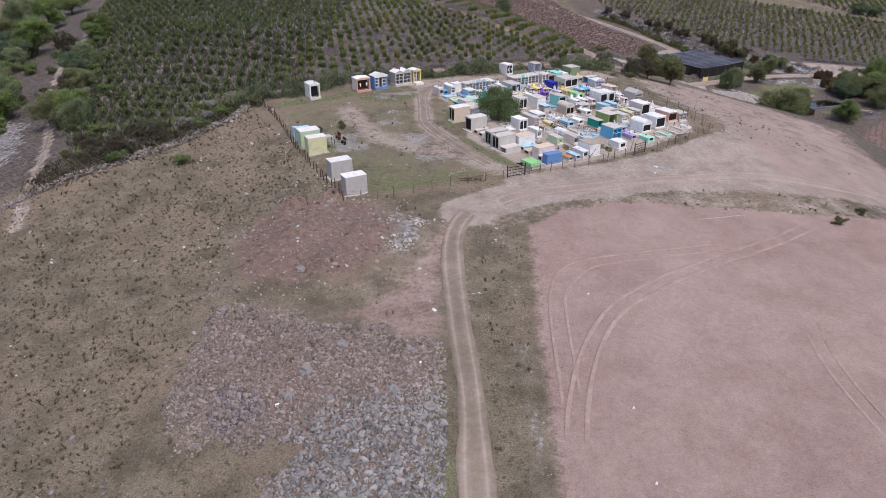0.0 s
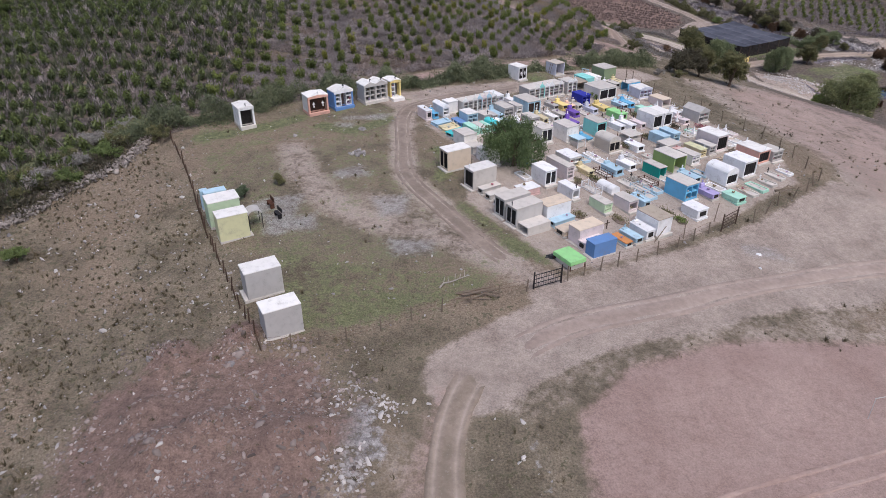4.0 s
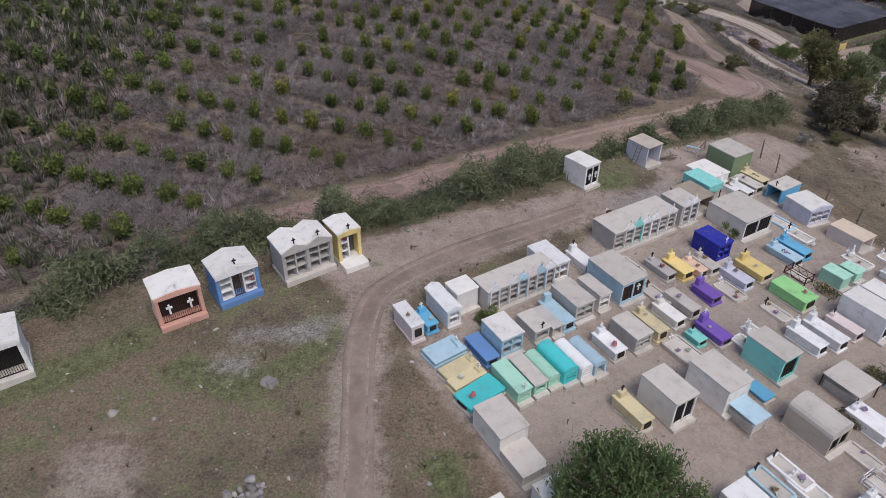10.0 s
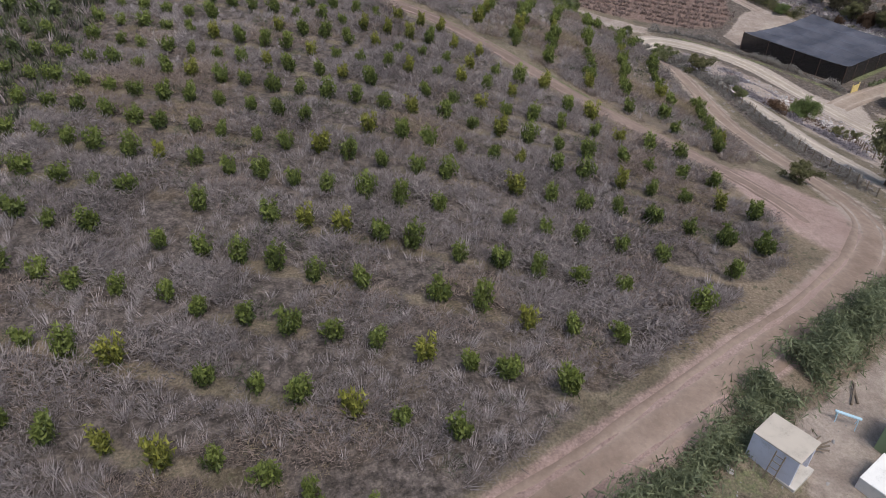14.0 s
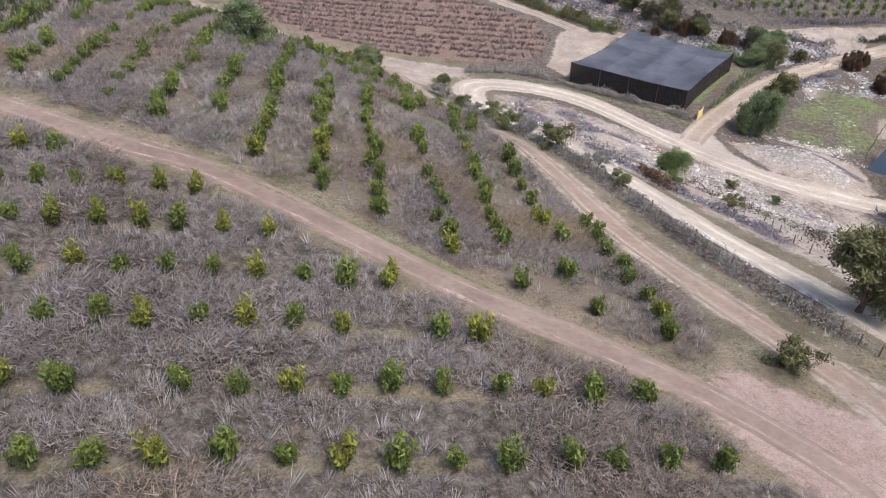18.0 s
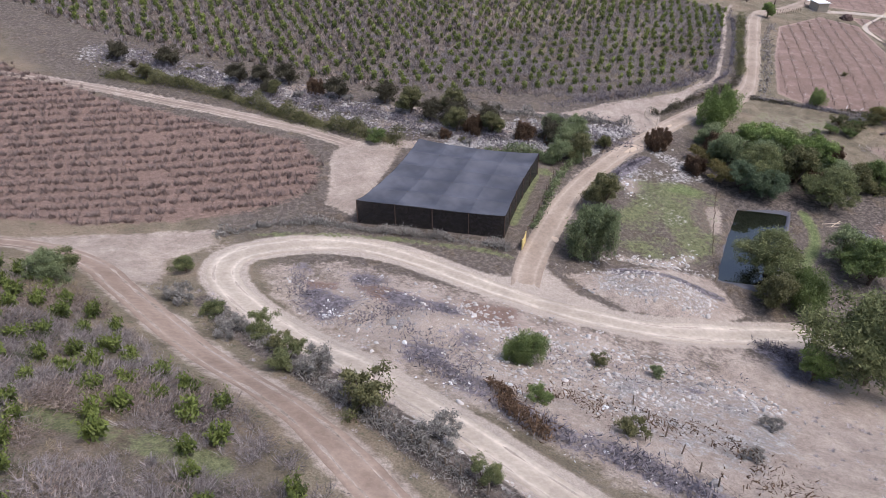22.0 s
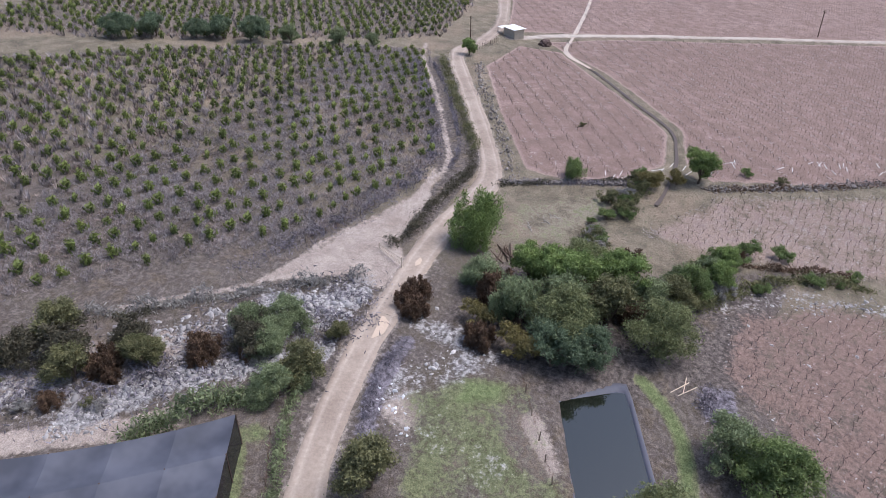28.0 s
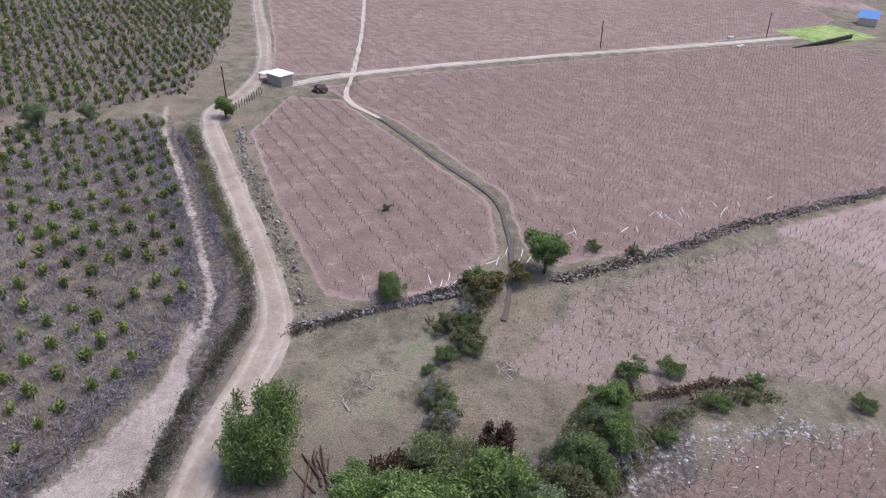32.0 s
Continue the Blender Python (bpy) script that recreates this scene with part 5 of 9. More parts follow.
hedge("hedge", [(104.4, 248.6), (106.8, 244.8), (109.9, 242), (112.9, 238.3), (116.4, 235), (119.5, 231.2), (123, 227.8)], 0.9, 1.3, "silver", "grey scrub above the stony stream", 80, 0.11, 2.2, 8)
hedge("hedge", [(85.5, 218.0), (99, 224.2), (104, 225.5)], 0.5, 1.2, "grey", "scrub along the fence by the shade house", 90, 0.1, 2.2, 9)
hedge("hedge", [(45, 223), (44.4, 214), (43.8, 205), (43.5, 197), (43.7, 190), (43.9, 185), (43.8, 178), (43.6, 170), (43.6, 163)], 0.8, 0.7, "silver", "grey brush on the bank between two tracks", 170, 0.06, 2.4, 10, 0.5)
hedge("hedge", [(-50, 78), (-44.5, 83.5), (-40.5, 88), (-37, 92), (-35, 98), (-33, 107)], 2.4, 1.4, "dark", "dark scrub along the old stone wall", 60, 0.11, 2.0, 11)
hedge("hedge", [(150.5, 221), (157, 211.5), (161.5, 203)], 0.5, 0.9, "dark", "dark brush on a field wall", 100, 0.1, 2.0, 12)
hedge("hedge", [(134, 192.5), (142, 186), (147, 179.5), (149, 172)], 1.0, 1.3, "olive", "low scrub beside the lower vineyard", 70, 0.12, 2.0, 14)

hedge("hedge", [(93.4, 235), (97.7, 232.4), (100.9, 229.6), (103, 227.6)], 0.9, 1.7, "grey", "green scrub behind the shade house", 120, 0.12, 2.2, 15)
hedge("stream_brush", STREAM, 4.5, 0.9, "ash", "grey dead brush along the stony stream", 22, 0.12, 2.4, 22, 0.45)
hedge("burnt_brush", [(53.4, 205), (53.6, 200), (53.8, 196), (53.2, 190.6), (54.4, 187.7), (55.1, 184), (55.2, 179)], 1.5, 0.7, "ash", "purple-grey burnt brush on the slope", 45, 0.09, 2.6, 16)
hedge("burnt_brush", [(55.3, 198), (55.1, 196.4), (52.7, 193.6), (52, 190)], 0.7, 1.2, "rust", "dark brown dead brush on the slope", 120, 0.09, 2.6, 17, 0.6)
hedge("burnt_brush", [(103.6, 218.9), (107.2, 219.8), (111, 220), (115, 219.7)], 0.5, 0.6, "ash", "purple-grey dead brush beside the road", 100, 0.08, 2.6, 18, 0.6)
hedge("burnt_brush", [(86.5, 188.6), (88, 186.6), (86, 184.5), (84, 183)], 0.9, 0.8, "ash", "purple-grey dead brush below the road", 100, 0.09, 2.6, 19, 0.6)
hedge("burnt_brush", [(57, 226.5), (54, 223), (52.6, 218), (54.5, 213.5), (60, 213), (64, 210)], 1.4, 0.4, "ash", "purple-grey burnt brush in the dump", 30, 0.08, 2.6, 23, 0.4)
hedge("burnt_brush", [(60, 222), (60, 217), (57, 209), (57, 200)], 2.6, 0.5, "ash", "purple-grey dead brush among rubble", 12, 0.08, 2.6, 24, 0.35)
hedge("edge_brush", [(152, 227.9), (161.5, 229.6), (182.5, 239.0), (200, 248.0)], 0.4, 0.7, "ash", "grey dead brush along the orchard edge", 90, 0.08, 2.6, 25, 0.5)
hedge("edge_brush", [(164.9, 192.0), (174.3, 176.8), (187.2, 160.2), (205.5, 129.7)], 0.8, 0.5, "rust", "dry brown brush over the stone wall", 60, 0.09, 2.4, 26, 0.4)
hedge("edge_brush", [(152.5, 219.6), (157.0, 210.9), (160.7, 203.0)], 0.7, 0.5, "ash", "grey brush over the low stone wall", 90, 0.08, 2.4, 27, 0.5)
hedge("edge_brush", [(118, 240.6), (127, 236.8), (140, 232.4), (150, 231.4), (160, 233.2), (181, 243), (198, 251.5)], 1.3, 0.6, "ash", "mauve-grey dead brush at the orchard edge", 60, 0.09, 2.4, 28, 0.6)
hedge("burnt_brush", [(63, 203), (66, 197), (72, 191), (78, 188)], 3.4, 0.5, "ash", "grey dead brush on the stony slope", 9, 0.08, 2.4, 29, 0.35)
hedge("burnt_brush", [(57, 196), (60, 190), (63, 184), (60, 176)], 2.6, 0.9, "rust", "dark brown dead brush on the stony slope", 14, 0.08, 2.4, 30, 0.25)
hedge("burnt_brush", [(121.5, 190.3), (118.7, 191), (117, 188.8)], 0.9, 0.7, "ash", "purple-grey dead brush beside the pond", 90, 0.09, 2.6, 20, 0.6)
hedge("hedge", [(146.5, 187.2), (147.5, 183), (149.5, 178.6), (149.7, 174.2)], 0.5, 1.0, "rust", "dark dry brush along the lower vineyard", 110, 0.1, 2.2, 21, 0.6)

# trees and shrubs
tree("yard_pepper", 8.2, 101.0, 1.2, "drooping green pepper tree among the tombs", tall=0.98)
for x, y, s, key in ((127.0, 215.4, 0.9, "grey"), (122.8, 210.4, 1.15, "pepper_b"), (128.9, 206.4, 1.25, "round"), (126.8, 201.6, 1.2, "olive"), (124.8, 195.6, 1.1, "dusky"), (133.6, 194.6, 0.8, "olive"), (136.3, 193.2, 0.75, "round_b"), (139.8, 190, 0.7, "round"), (141.6, 191.4, 0.6, "pepper_b"), (144.6, 189.4, 0.62, "round"), (147.2, 187.6, 0.5, "rust"), (137.8, 194.4, 0.7, "grey"), (118.0, 205.6, 1.0, "blue"), (118.2, 209, 0.95, "yellow"), (119.4, 203, 0.9, "blue"),
                     (138, 200.5, 1.1, "rust"), (117.6, 213, 1.0, "rust"), (122.4, 205.5, 1.1, "dusky"), (131.8, 201, 1.2, "round"), (124.6, 212.6, 1.5, "rust"), (133.4, 208.6, 1.3, "rust"), (128.6, 203.6, 1.6, "rust"), (130.5, 211, 0.9, "round"), (125.5, 206, 1.2, "grey"), (121, 214, 0.8, "yellow"), (134.5, 205.5, 0.9, "dusky"), (131, 197.5, 1.0, "grey"), (128, 198.5, 1.2, "rust")):
    tree(key, x, y, s * 1.15, {"rust": "dry brown tree", "yellow": "yellowing tree", "blue": "bluish green tree", "grey": "grey-green drooping tree", "pepper_b": "grey-green drooping tree", "olive": "olive-brown tree", "dusky": "dull green broad tree"}.get(key, "leafy green tree") + " in a dense grove by the pond", group="grove by the pond")
for x, y, s, key, lab in ((135.5, 219, 1.5, "pepper_c", "drooping pepper tree beside the road"), (97.4, 215.8, 1.15, "olive", "olive-green tree at the roadside"), (87.6, 210.0, 1.5, "pepper_b", "grey-green pepper tree by the junction"),
                          (100.6, 194.0, 1.3, "dusky", "broad dull green tree overhanging the pond"), (99, 188.6, 1.1, "pepper", "drooping green tree beside the pond"), (95.4, 190.6, 1.0, "olive", "olive-green tree beside the pond"), (112.2, 188.8, 1.2, "grey", "feathery green tree by the pond"), (110.2, 185.2, 1.2, "round_b", "rounded green tree at the vineyard edge"), (102.5, 190, 0.8, "rust", "dry brown tree beside the pond"),
                          (89.2, 179.6, 2.0, "dusky", "broad grey-green tree beside the road"), (84.6, 182.6, 0.8, "round", "grey-green tree beside the road"), (158.7, 211, 0.7, "pepper", "slender tree on the field wall"),
                          (166.4, 193.5, 1.15, "round", "rounded green tree at the vineyard corner"), (161, 200.4, 0.95, "yellow", "yellowing tree beside the ditch"), (164, 196.5, 0.75, "yellow", "yellowing shrub tree beside the ditch"),
                          (210.7, 243.6, 0.8, "round", "green tree at the road bend"), (48.6, 166.8, 1.45, "olive", "olive-brown tree below the orchard"), (53.2, 164.8, 1.3, "pepper_b", "drooping tree below the orchard"), (46.5, 142.6, 1.2, "olive", "dark tree below the hill"), (47.5, 156, 0.8, "olive", "bushy tree below the hill"),
                          (18.2, 221.4, 1.2, "grey", "wide grey-green tree among orchard rows"), (34.2, 230, 0.8, "grey", "grey-green tree at the orchard corner"), (71.0, 191.8, 0.3, "grey", "thin grey sapling on stony ground")):
    tree(key, x, y, s, lab)
for x, y, s in ((175.8, 306, 1), (187, 289.7, 1), (189, 284, 1.05), (193, 277.5, 0.8), (198, 268.8, 0.8), (180.4, 301, 1), (184, 294, 0.8), (203, 263, 0.6)):
    tree("blue" if x < 190 else "grey", x, y, s * 1.2, "pale green tree in a row between two orchards", group="tree row between orchards")
for x, y, s, key in ((-106, 194, 1.8, "round"), (-121, 206, 1.9, "pepper_b"), (-93, 162, 1.8, "round"), (-100, 176, 1.5, "pepper_b"), (-96, 153, 1.6, "blue"), (-91, 150, 1.2, "grey"), (-78.5, 119.5, 1.7, "pepper_b"), (-75, 114.5, 1.2, "pepper_b"), (-88, 134, 1.3, "grey"), (-104, 166, 1.6, "blue"), (-112, 184, 1.5, "dusky"), (-84, 128, 1.2, "blue"), (-112, 162, 1.5, "grey"), (-102, 146, 1.5, "dusky"), (-96, 136, 1.3, "blue"), (-124, 190, 1.7, "round_b"), (-110, 214, 1.6, "round_b"), (-130, 222, 1.8, "dusky")):
    tree(key, x, y, s, "shaggy green tree beside the western path", group="western trees")
for x, y, s, key in ((102.9, 241.8, 0.95, "dark"), (104.4, 235.4, 0.95, "rust"), (107.2, 232.2, 1.0, "dark"), (111.0, 230.4, 0.8, "grey"), (112, 225.5, 0.45, "olive"), (105.6, 225.8, 0.8, "olive"), (102.6, 227.3, 0.75, "grey"), (98.6, 245, 1.15, "dark"), (99.1, 241.6, 0.95, "rust"), (101.6, 239.4, 0.6, "olive"), (100.6, 247.6, 0.9, "olive"),
                     (85.4, 271.7, 1, "dark"), (79, 276.5, 0.9, "dark"), (89, 262.6, 1, "dark"), (94.4, 257.2, 1, "dark"), (95.1, 251.7, 0.9, "olive"), (82, 274, 0.9, "dark"), (73, 288, 1, "dark"), (67, 295, 0.9, "dark"), (87, 266, 0.9, "rust"), (96.5, 248.5, 1.0, "dark"), (109.2, 233.3, 0.7, "pepper_b"), (108.6, 230.6, 0.7, "grey")):
    tree(key, x, y, s * 1.15, {"dark": "dark twisted shrub", "rust": "dry rust-brown shrub", "olive": "rounded olive-green shrub"}.get(key, "shaggy grey-green shrub") + " beside the stony stream", "shrub", "stream shrubs")
g = np.random.default_rng(77)
for x, y in clear(along(STREAM, 20, 5.0), ROADS + [(FIELD_ROAD, 2.5)]):
    key = ("dark", "grey_shrub", "olive", "grey_shrub", "shrub")[g.integers(0, 5)]
    tree(key, float(x), float(y), float(g.uniform(0.35, 0.7) * (1.6 if "shrub" in key else 1.0)), "scrubby bush beside the stony stream", "shrub", "stream shrubs")
for x, y in clear(np.concatenate([along([(-48, 84), (-43, 87), (-39, 90), (-36, 98), (-33, 108)], 34, 3.4), along([(-54, 96), (-62, 116), (-72, 140)], 26, 3.0), along([(-66, 108), (-76, 132), (-88, 168)], 14, 3.0)]), [(WEST_PATH, 1.4)]):
    tree(("shrub", "green_shrub", "dark", "grey_shrub")[g.integers(0, 4)], float(x), float(y), float(g.uniform(0.7, 1.5)), "scrubby bush near the western wall", "shrub", "western shrubs")
for k, (x, y) in enumerate(np.concatenate([along([(-60, 92), (-70, 112), (-80, 132), (-92, 160), (-104, 190)], 34, 5.0) + np.array([-6.5, -2.0]), along([(-50, 92), (-58, 106), (-67, 128), (-76, 150), (-84, 176)], 26, 2.4)])):
    tree(("round", "blue", "green_shrub", "dusky", "green_shrub", "pepper_b")[k % 6], float(x), float(y), float(g.uniform(0.9, 1.5)) * (1.3 if k % 6 in (2, 4) else 0.8), "bushy green shrub beside the western path", "shrub", "western shrubs")
for x, y in along([(36, 141), (41, 147), (46, 160), (49, 152)], 14, 3.5):
    tree(("shrub", "dark", "grey_shrub")[g.integers(0, 3)], float(x), float(y), float(g.uniform(0.6, 1.2)), "scrubby bush on the slope below the graves", "shrub", "slope shrubs")
for x, y in np.concatenate([along([(145, 189), (140, 192), (135, 193), (132, 197)], 16, 2.6), along([(163, 201), (156, 202.6), (150, 204)], 11, 1.6), along([(147, 206), (140, 205), (136, 202)], 8, 1.6)]):
    tree(("green_shrub", "shrub", "green_shrub", "grey_shrub")[g.integers(0, 4)], float(x), float(y), float(g.uniform(0.8, 1.9)), "bushy shrub between grove and vineyard", "shrub", "vineyard edge shrubs")
for x, y, s, key in ((97.0, 243.2, 0.9, "olive"), (101.0, 239.2, 0.8, "olive"), (103.4, 235.0, 0.75, "rust"), (107.2, 230.2, 0.85, "grey"), (98.4, 240.4, 0.6, "rust"), (94.0, 242.6, 0.65, "rust"), (101.8, 227.6, 0.62, "grey"), (105.4, 225.8, 0.6, "pepper_b"), (106.0, 231.6, 0.65, "rust")):
    tree(key, x, y, s, {"rust": "brown half-dead bush", "olive": "rounded olive-green bush"}.get(key, "grey-green bush") + " among stream boulders", "shrub", "stream shrubs")
for x, y in ((120, 221.6), (122.3, 221.3), (118.8, 220.2)):
    tree("rust", x, y, 0.95, "dead rust-brown shrub at the roadside", "shrub")
for x, y, s, key, lab in ((62, 199.7, 0.72, "pepper", "small drooping tree in the dump"), (67.9, 195.9, 1.0, "shrub", "low shrub among rubble"), (56.4, 194.2, 1.1, "green_shrub", "small green shrub among rubble"), (58.2, 187.2, 1.2, "shrub", "rounded shrub on stony ground"), (70.5, 181.4, 0.9, "grey_shrub", "low grey shrub on stony ground"), (63.1, 180.3, 0.8, "grey_shrub", "low grey shrub on stony ground"), (45.2, 214.7, 1.5, "bank_shrub", "green shrub on the bank"),
                          (43.9, 219.9, 1.2, "bank_shrub", "green shrub on the bank"), (43.8, 208, 1.5, "bank_shrub", "grey-green shrub on the bank"), (44.6, 205.5, 1.4, "grey_shrub", "grey shrub on the bank"), (45.4, 193.2, 1.4, "grey_shrub", "grey shrub on the bank"), (44.6, 189, 1.0, "bank_shrub", "grey-green shrub on the bank"), (43.4, 216.4, 1.4, "grey_shrub", "grey shrub on the bank"), (42.8, 224.4, 1.4, "grey_shrub", "grey shrub on the bank"), (46.2, 231, 1.3, "bank_shrub", "green shrub at the bend"), (36.2, 233, 1.9, "bank_shrub", "wide grey-green shrub beside the track"), (84.6, 247.4, 1.7, "green_shrub", "green shrub at the vineyard corner"), (44.8, 210.8, 1.2, "shrub", "bushy shrub on the bank"),
                          (44.1, 199.0, 2.1, "shrub", "brown bushy shrub above the track"), (36.3, 162.7, 1.5, "shrub", "brown bushy shrub at the track"), (-33.4, 83.6, 1.2, "green_shrub", "round green shrub on the dry hillside"),
                          (-29.5, 106.5, 1.4, "shrub", "dark shrub at the wall's end"), (46.8, 74.6, 0.9, "shrub", "dry shrub at the pitch edge"), (-17.4, 93.6, 0.3, "blue", "dark green shrub beside the tombs"), (-14.6, 96.0, 0.26, "olive", "small green bush in the yard"),
                          (173, 181.2, 1.0, "shrub", "dry shrub on the stone wall"), (173, 186.5, 1.1, "green_shrub", "green shrub on the stone wall"), (149.6, 186.3, 1.7, "green_shrub", "green shrub by the lower vineyard"), (150.5, 182.5, 1.6, "green_shrub", "green shrub by the lower vineyard"), (150.4, 173.7, 1.1, "green_shrub", "green shrub by the lower vineyard"), (148.3, 163.7, 1.4, "green_shrub", "green shrub by the lower vineyard"), (144.2, 190.7, 2.0, "green_shrub", "tall green shrub by the lower vineyard"), (140.4, 192.9, 1.8, "shrub", "brown-green shrub by the lower vineyard"), (134.9, 192.8, 1.6, "shrub", "brown-green shrub by the grove"), (149.4, 204.8, 1.4, "green_shrub", "green shrub beside the ditch"),
                          (141.3, 185.0, 1.2, "green_shrub", "green shrub on white stones"), (146.2, 179.0, 1.4, "green_shrub", "green shrub on white stones"), (147.7, 175.6, 0.7, "green_shrub", "low shrub on white stones"), (46.6, 232.1, 0.9, "shrub", "low shrub at the bend"), (21.3, 123.6, 0.85, "green_shrub", "dark round bush beside a tomb"), (3.6, 113.3, 0.75, "green_shrub", "leafy bush before the niches"), (52, 79, 0.8, "shrub", "dry shrub at the pitch edge"), (154, 205, 1.6, "shrub", "brush beside the ditch"), (151, 202.5, 1.4, "green_shrub", "brush beside the ditch"), (178, 213, 0.7, "shrub", "dead shrub in the vineyard margin")):
    tree(key, x, y, s, lab, "shrub")


# bare vines on stakes
def vine(seed):
    g = np.random.default_rng(seed)
    v, f = [], []

    def stick(a, b, r):
        a, b = np.array(a, float), np.array(b, float)
        i = len(v)
        for c, k in ((a, r), (b, r * 0.5)):
            for q in range(3):
                v.append(c + np.array([math.cos(q * 2.1), math.sin(q * 2.1), 0]) * k)
        for q in range(3):
            f.append((i + q, i + (q + 1) % 3, i + 3 + (q + 1) % 3, i + 3 + q))

    stick((0, 0, -0.1), (0.12, 0.05, 0.75), 0.05)
    for a in (0.3, 2.9, 4.6):
        stick((0.1, 0.04, 0.6), (0.5 * math.cos(a + g.normal(0, 0.3)), 0.5 * math.sin(a), 1.05 + g.normal(0, 0.1)), 0.028)
    return np.array(v), np.array(f)


vv, vf = vine(1)
VINE_TURN = 28.5
PAPER = leafy("pale_refuse", (0.4, 0.4, 0.42), (0.85, 0.85, 0.86), 0.8, 0)
MAT_STRAWGREY = leafy("bleached_prunings", (0.26, 0.22, 0.205), (0.56, 0.5, 0.47), 0.95, 0)
MAT_VINEWEED = leafy("maroon_dry_weed", (0.145, 0.11, 0.1), (0.35, 0.275, 0.252), 0.95, 0.1)
MAT_PALEVINE = leafy("grey_vine_wood", (0.08, 0.062, 0.055), (0.26, 0.21, 0.19), 0.9, 0)
MAT_VINE = leafy("bare_vine_wood", (0.035, 0.026, 0.024), (0.13, 0.095, 0.085), 0.9, 0)
for poly, ox, oy, ang, al, ac, lab in ((VINES_W, 60, 255, -23.5, 1.5, 2.3, "bare vines in rows on red soil by the shade house"), (VINES_N, 190, 215, VINE_TURN, 1.1, 2.7, "bare vines in rows on red soil"), (VINES_M, 210, 190, VINE_TURN, 1.1, 2.8, "bare vines in rows on the wide vineyard"),
                                       (VINES_F, 300, 200, VINE_TURN, 1.3, 2.8, "far bare vines in rows"), (VINES_L, 165, 175, 40, 1.25, 1.65, "dark bare vines on stony soil"), (VINES_P, 125, 180, 60, 1.2, 1.55, "dark bare vines below the pond")):
    p = rows(poly, ox, oy, ang, al, ac, rng, 0.06, 0.06 if poly in (VINES_N, VINES_M, VINES_F) else 0.12)
    if poly is VINES_W:
        q = np.repeat(p, 9, 0) + rng.normal(0, 0.5, (len(p) * 9, 2)) @ np.array([[math.cos(radians(ang)) * 1.6, math.sin(radians(ang)) * 1.6], [-math.sin(radians(ang)) * 0.6, math.cos(radians(ang)) * 0.6]])
        stuff("vine_row_weeds", strew("vine_row_weeds", sv, sf, on_land(q), rng.uniform(0.5, 1.05, len(q)), MAT_VINEWEED, rng, 0.2), "dull brown weeds along the vine rows", "weeds")
    stuff("bare_vines", strew("bare_vines", vv, vf, on_land(p), rng.uniform(0.85, 1.2, len(p)) * (0.78 if poly in (VINES_L, VINES_P) else 0.74), MAT_PALEVINE if poly in (VINES_W, VINES_F) else MAT_VINE, rng, 0.1), lab, "vines")


# stones
def stone_shape(seed, knots=13):
    """A broken stone with flat faces: the hull of a few knots on a squashed ball."""
    g = np.random.default_rng(seed)
    q = g.normal(0, 1, (knots, 3))
    q = q / np.linalg.norm(q, axis=1)[:, None] * g.uniform(0.8, 1.1, (knots, 1)) * np.array([1.0, 0.86, 0.74])
    bm = bmesh.new()
    for c in q:
        bm.verts.new(c)
    bmesh.ops.convex_hull(bm, input=bm.verts)
    bm.verts.ensure_lookup_table()
    bm.verts.index_update()
    v = np.array([c.co[:] for c in bm.verts])
    f = np.array([[c.index for c in t.verts] for t in bm.faces])
    bm.free()
    return v, f


sv1, sf1 = stone_shape(1)


def stones(name, p, size, mat, label, dz=0.0):
    me = strew(name, sv1, sf1, on_land(p, dz), size, mat, rng, 0.15, tumble=True)
    tagged(new(name, me), label, "stones", kind="stuff")


p = sow(RUBBLE, 48, rng, -2.0)
p = p[inside(p[:, 0], p[:, 1], RUBBLE) + 4.5 * grain(p[:, 0], p[:, 1], 2.5, 22) + 2 * grain(p[:, 0], p[:, 1], 0.8, 24) > 2.2]
grey = inside(p[:, 0], p[:, 1], [(-11, 36), (-8, 38.5), (1, 41), (1, 27), (-11, 27)]) + rng.normal(0, 1.2, len(p)) > 0
stones("rubble", p[~grey], np.clip(rng.lognormal(-2.3, 0.45, (~grey).sum()), 0.06, 0.4), MAT_RUBBLE, "heap of broken reddish stone rubble", 0.04)
stones("rubble", p[grey], np.clip(rng.lognormal(-2.05, 0.42, grey.sum()), 0.07, 0.45), MAT_GREYRUBBLE, "heap of broken grey stone rubble", 0.04)
p = sow(RED_HEAP, 26, rng, -2.5)
p = p[grain(p[:, 0], p[:, 1], 2.2, 25) + rng.normal(0, 0.2, len(p)) > 0.4]
stones("rubble", p, np.clip(rng.lognormal(-2.45, 0.5, len(p)), 0.04, 0.45), MAT_RUBBLE, "stones scattered over reddish earth heaps")
p = np.concatenate([sow([(-6.9, 70.4), (-1.2, 67.7), (-1.6, 65.8), (-6.2, 66.6)], 12, rng), sow([(-6.5, 63.6), (-3.8, 64.6), (-2.6, 62.1), (-5.4, 60.9)], 14, rng)])
stones("white_rubble", p, np.clip(rng.lognormal(-2.1, 0.45, len(p)), 0.05, 0.4), MAT_WHITEROCK, "white broken masonry dumped beside the track")
p = np.concatenate([sow(hillside, 0.35, rng), sow([(-30, 28), (-2, 28), (-2, 74), (-30, 74)], 0.5, rng), sow([(5.7, 28), (7.0, 28), (6.9, 66), (5.6, 66)], 3.0, rng), sow(YARD, 0.6, rng), sow([(-30, 100), (-22, 98), (-12, 72), (-24, 70), (-34, 92)], 1.6, rng), sow([(40, 95), (75, 95), (75, 120), (50, 150), (36, 140)], 0.35, rng)])
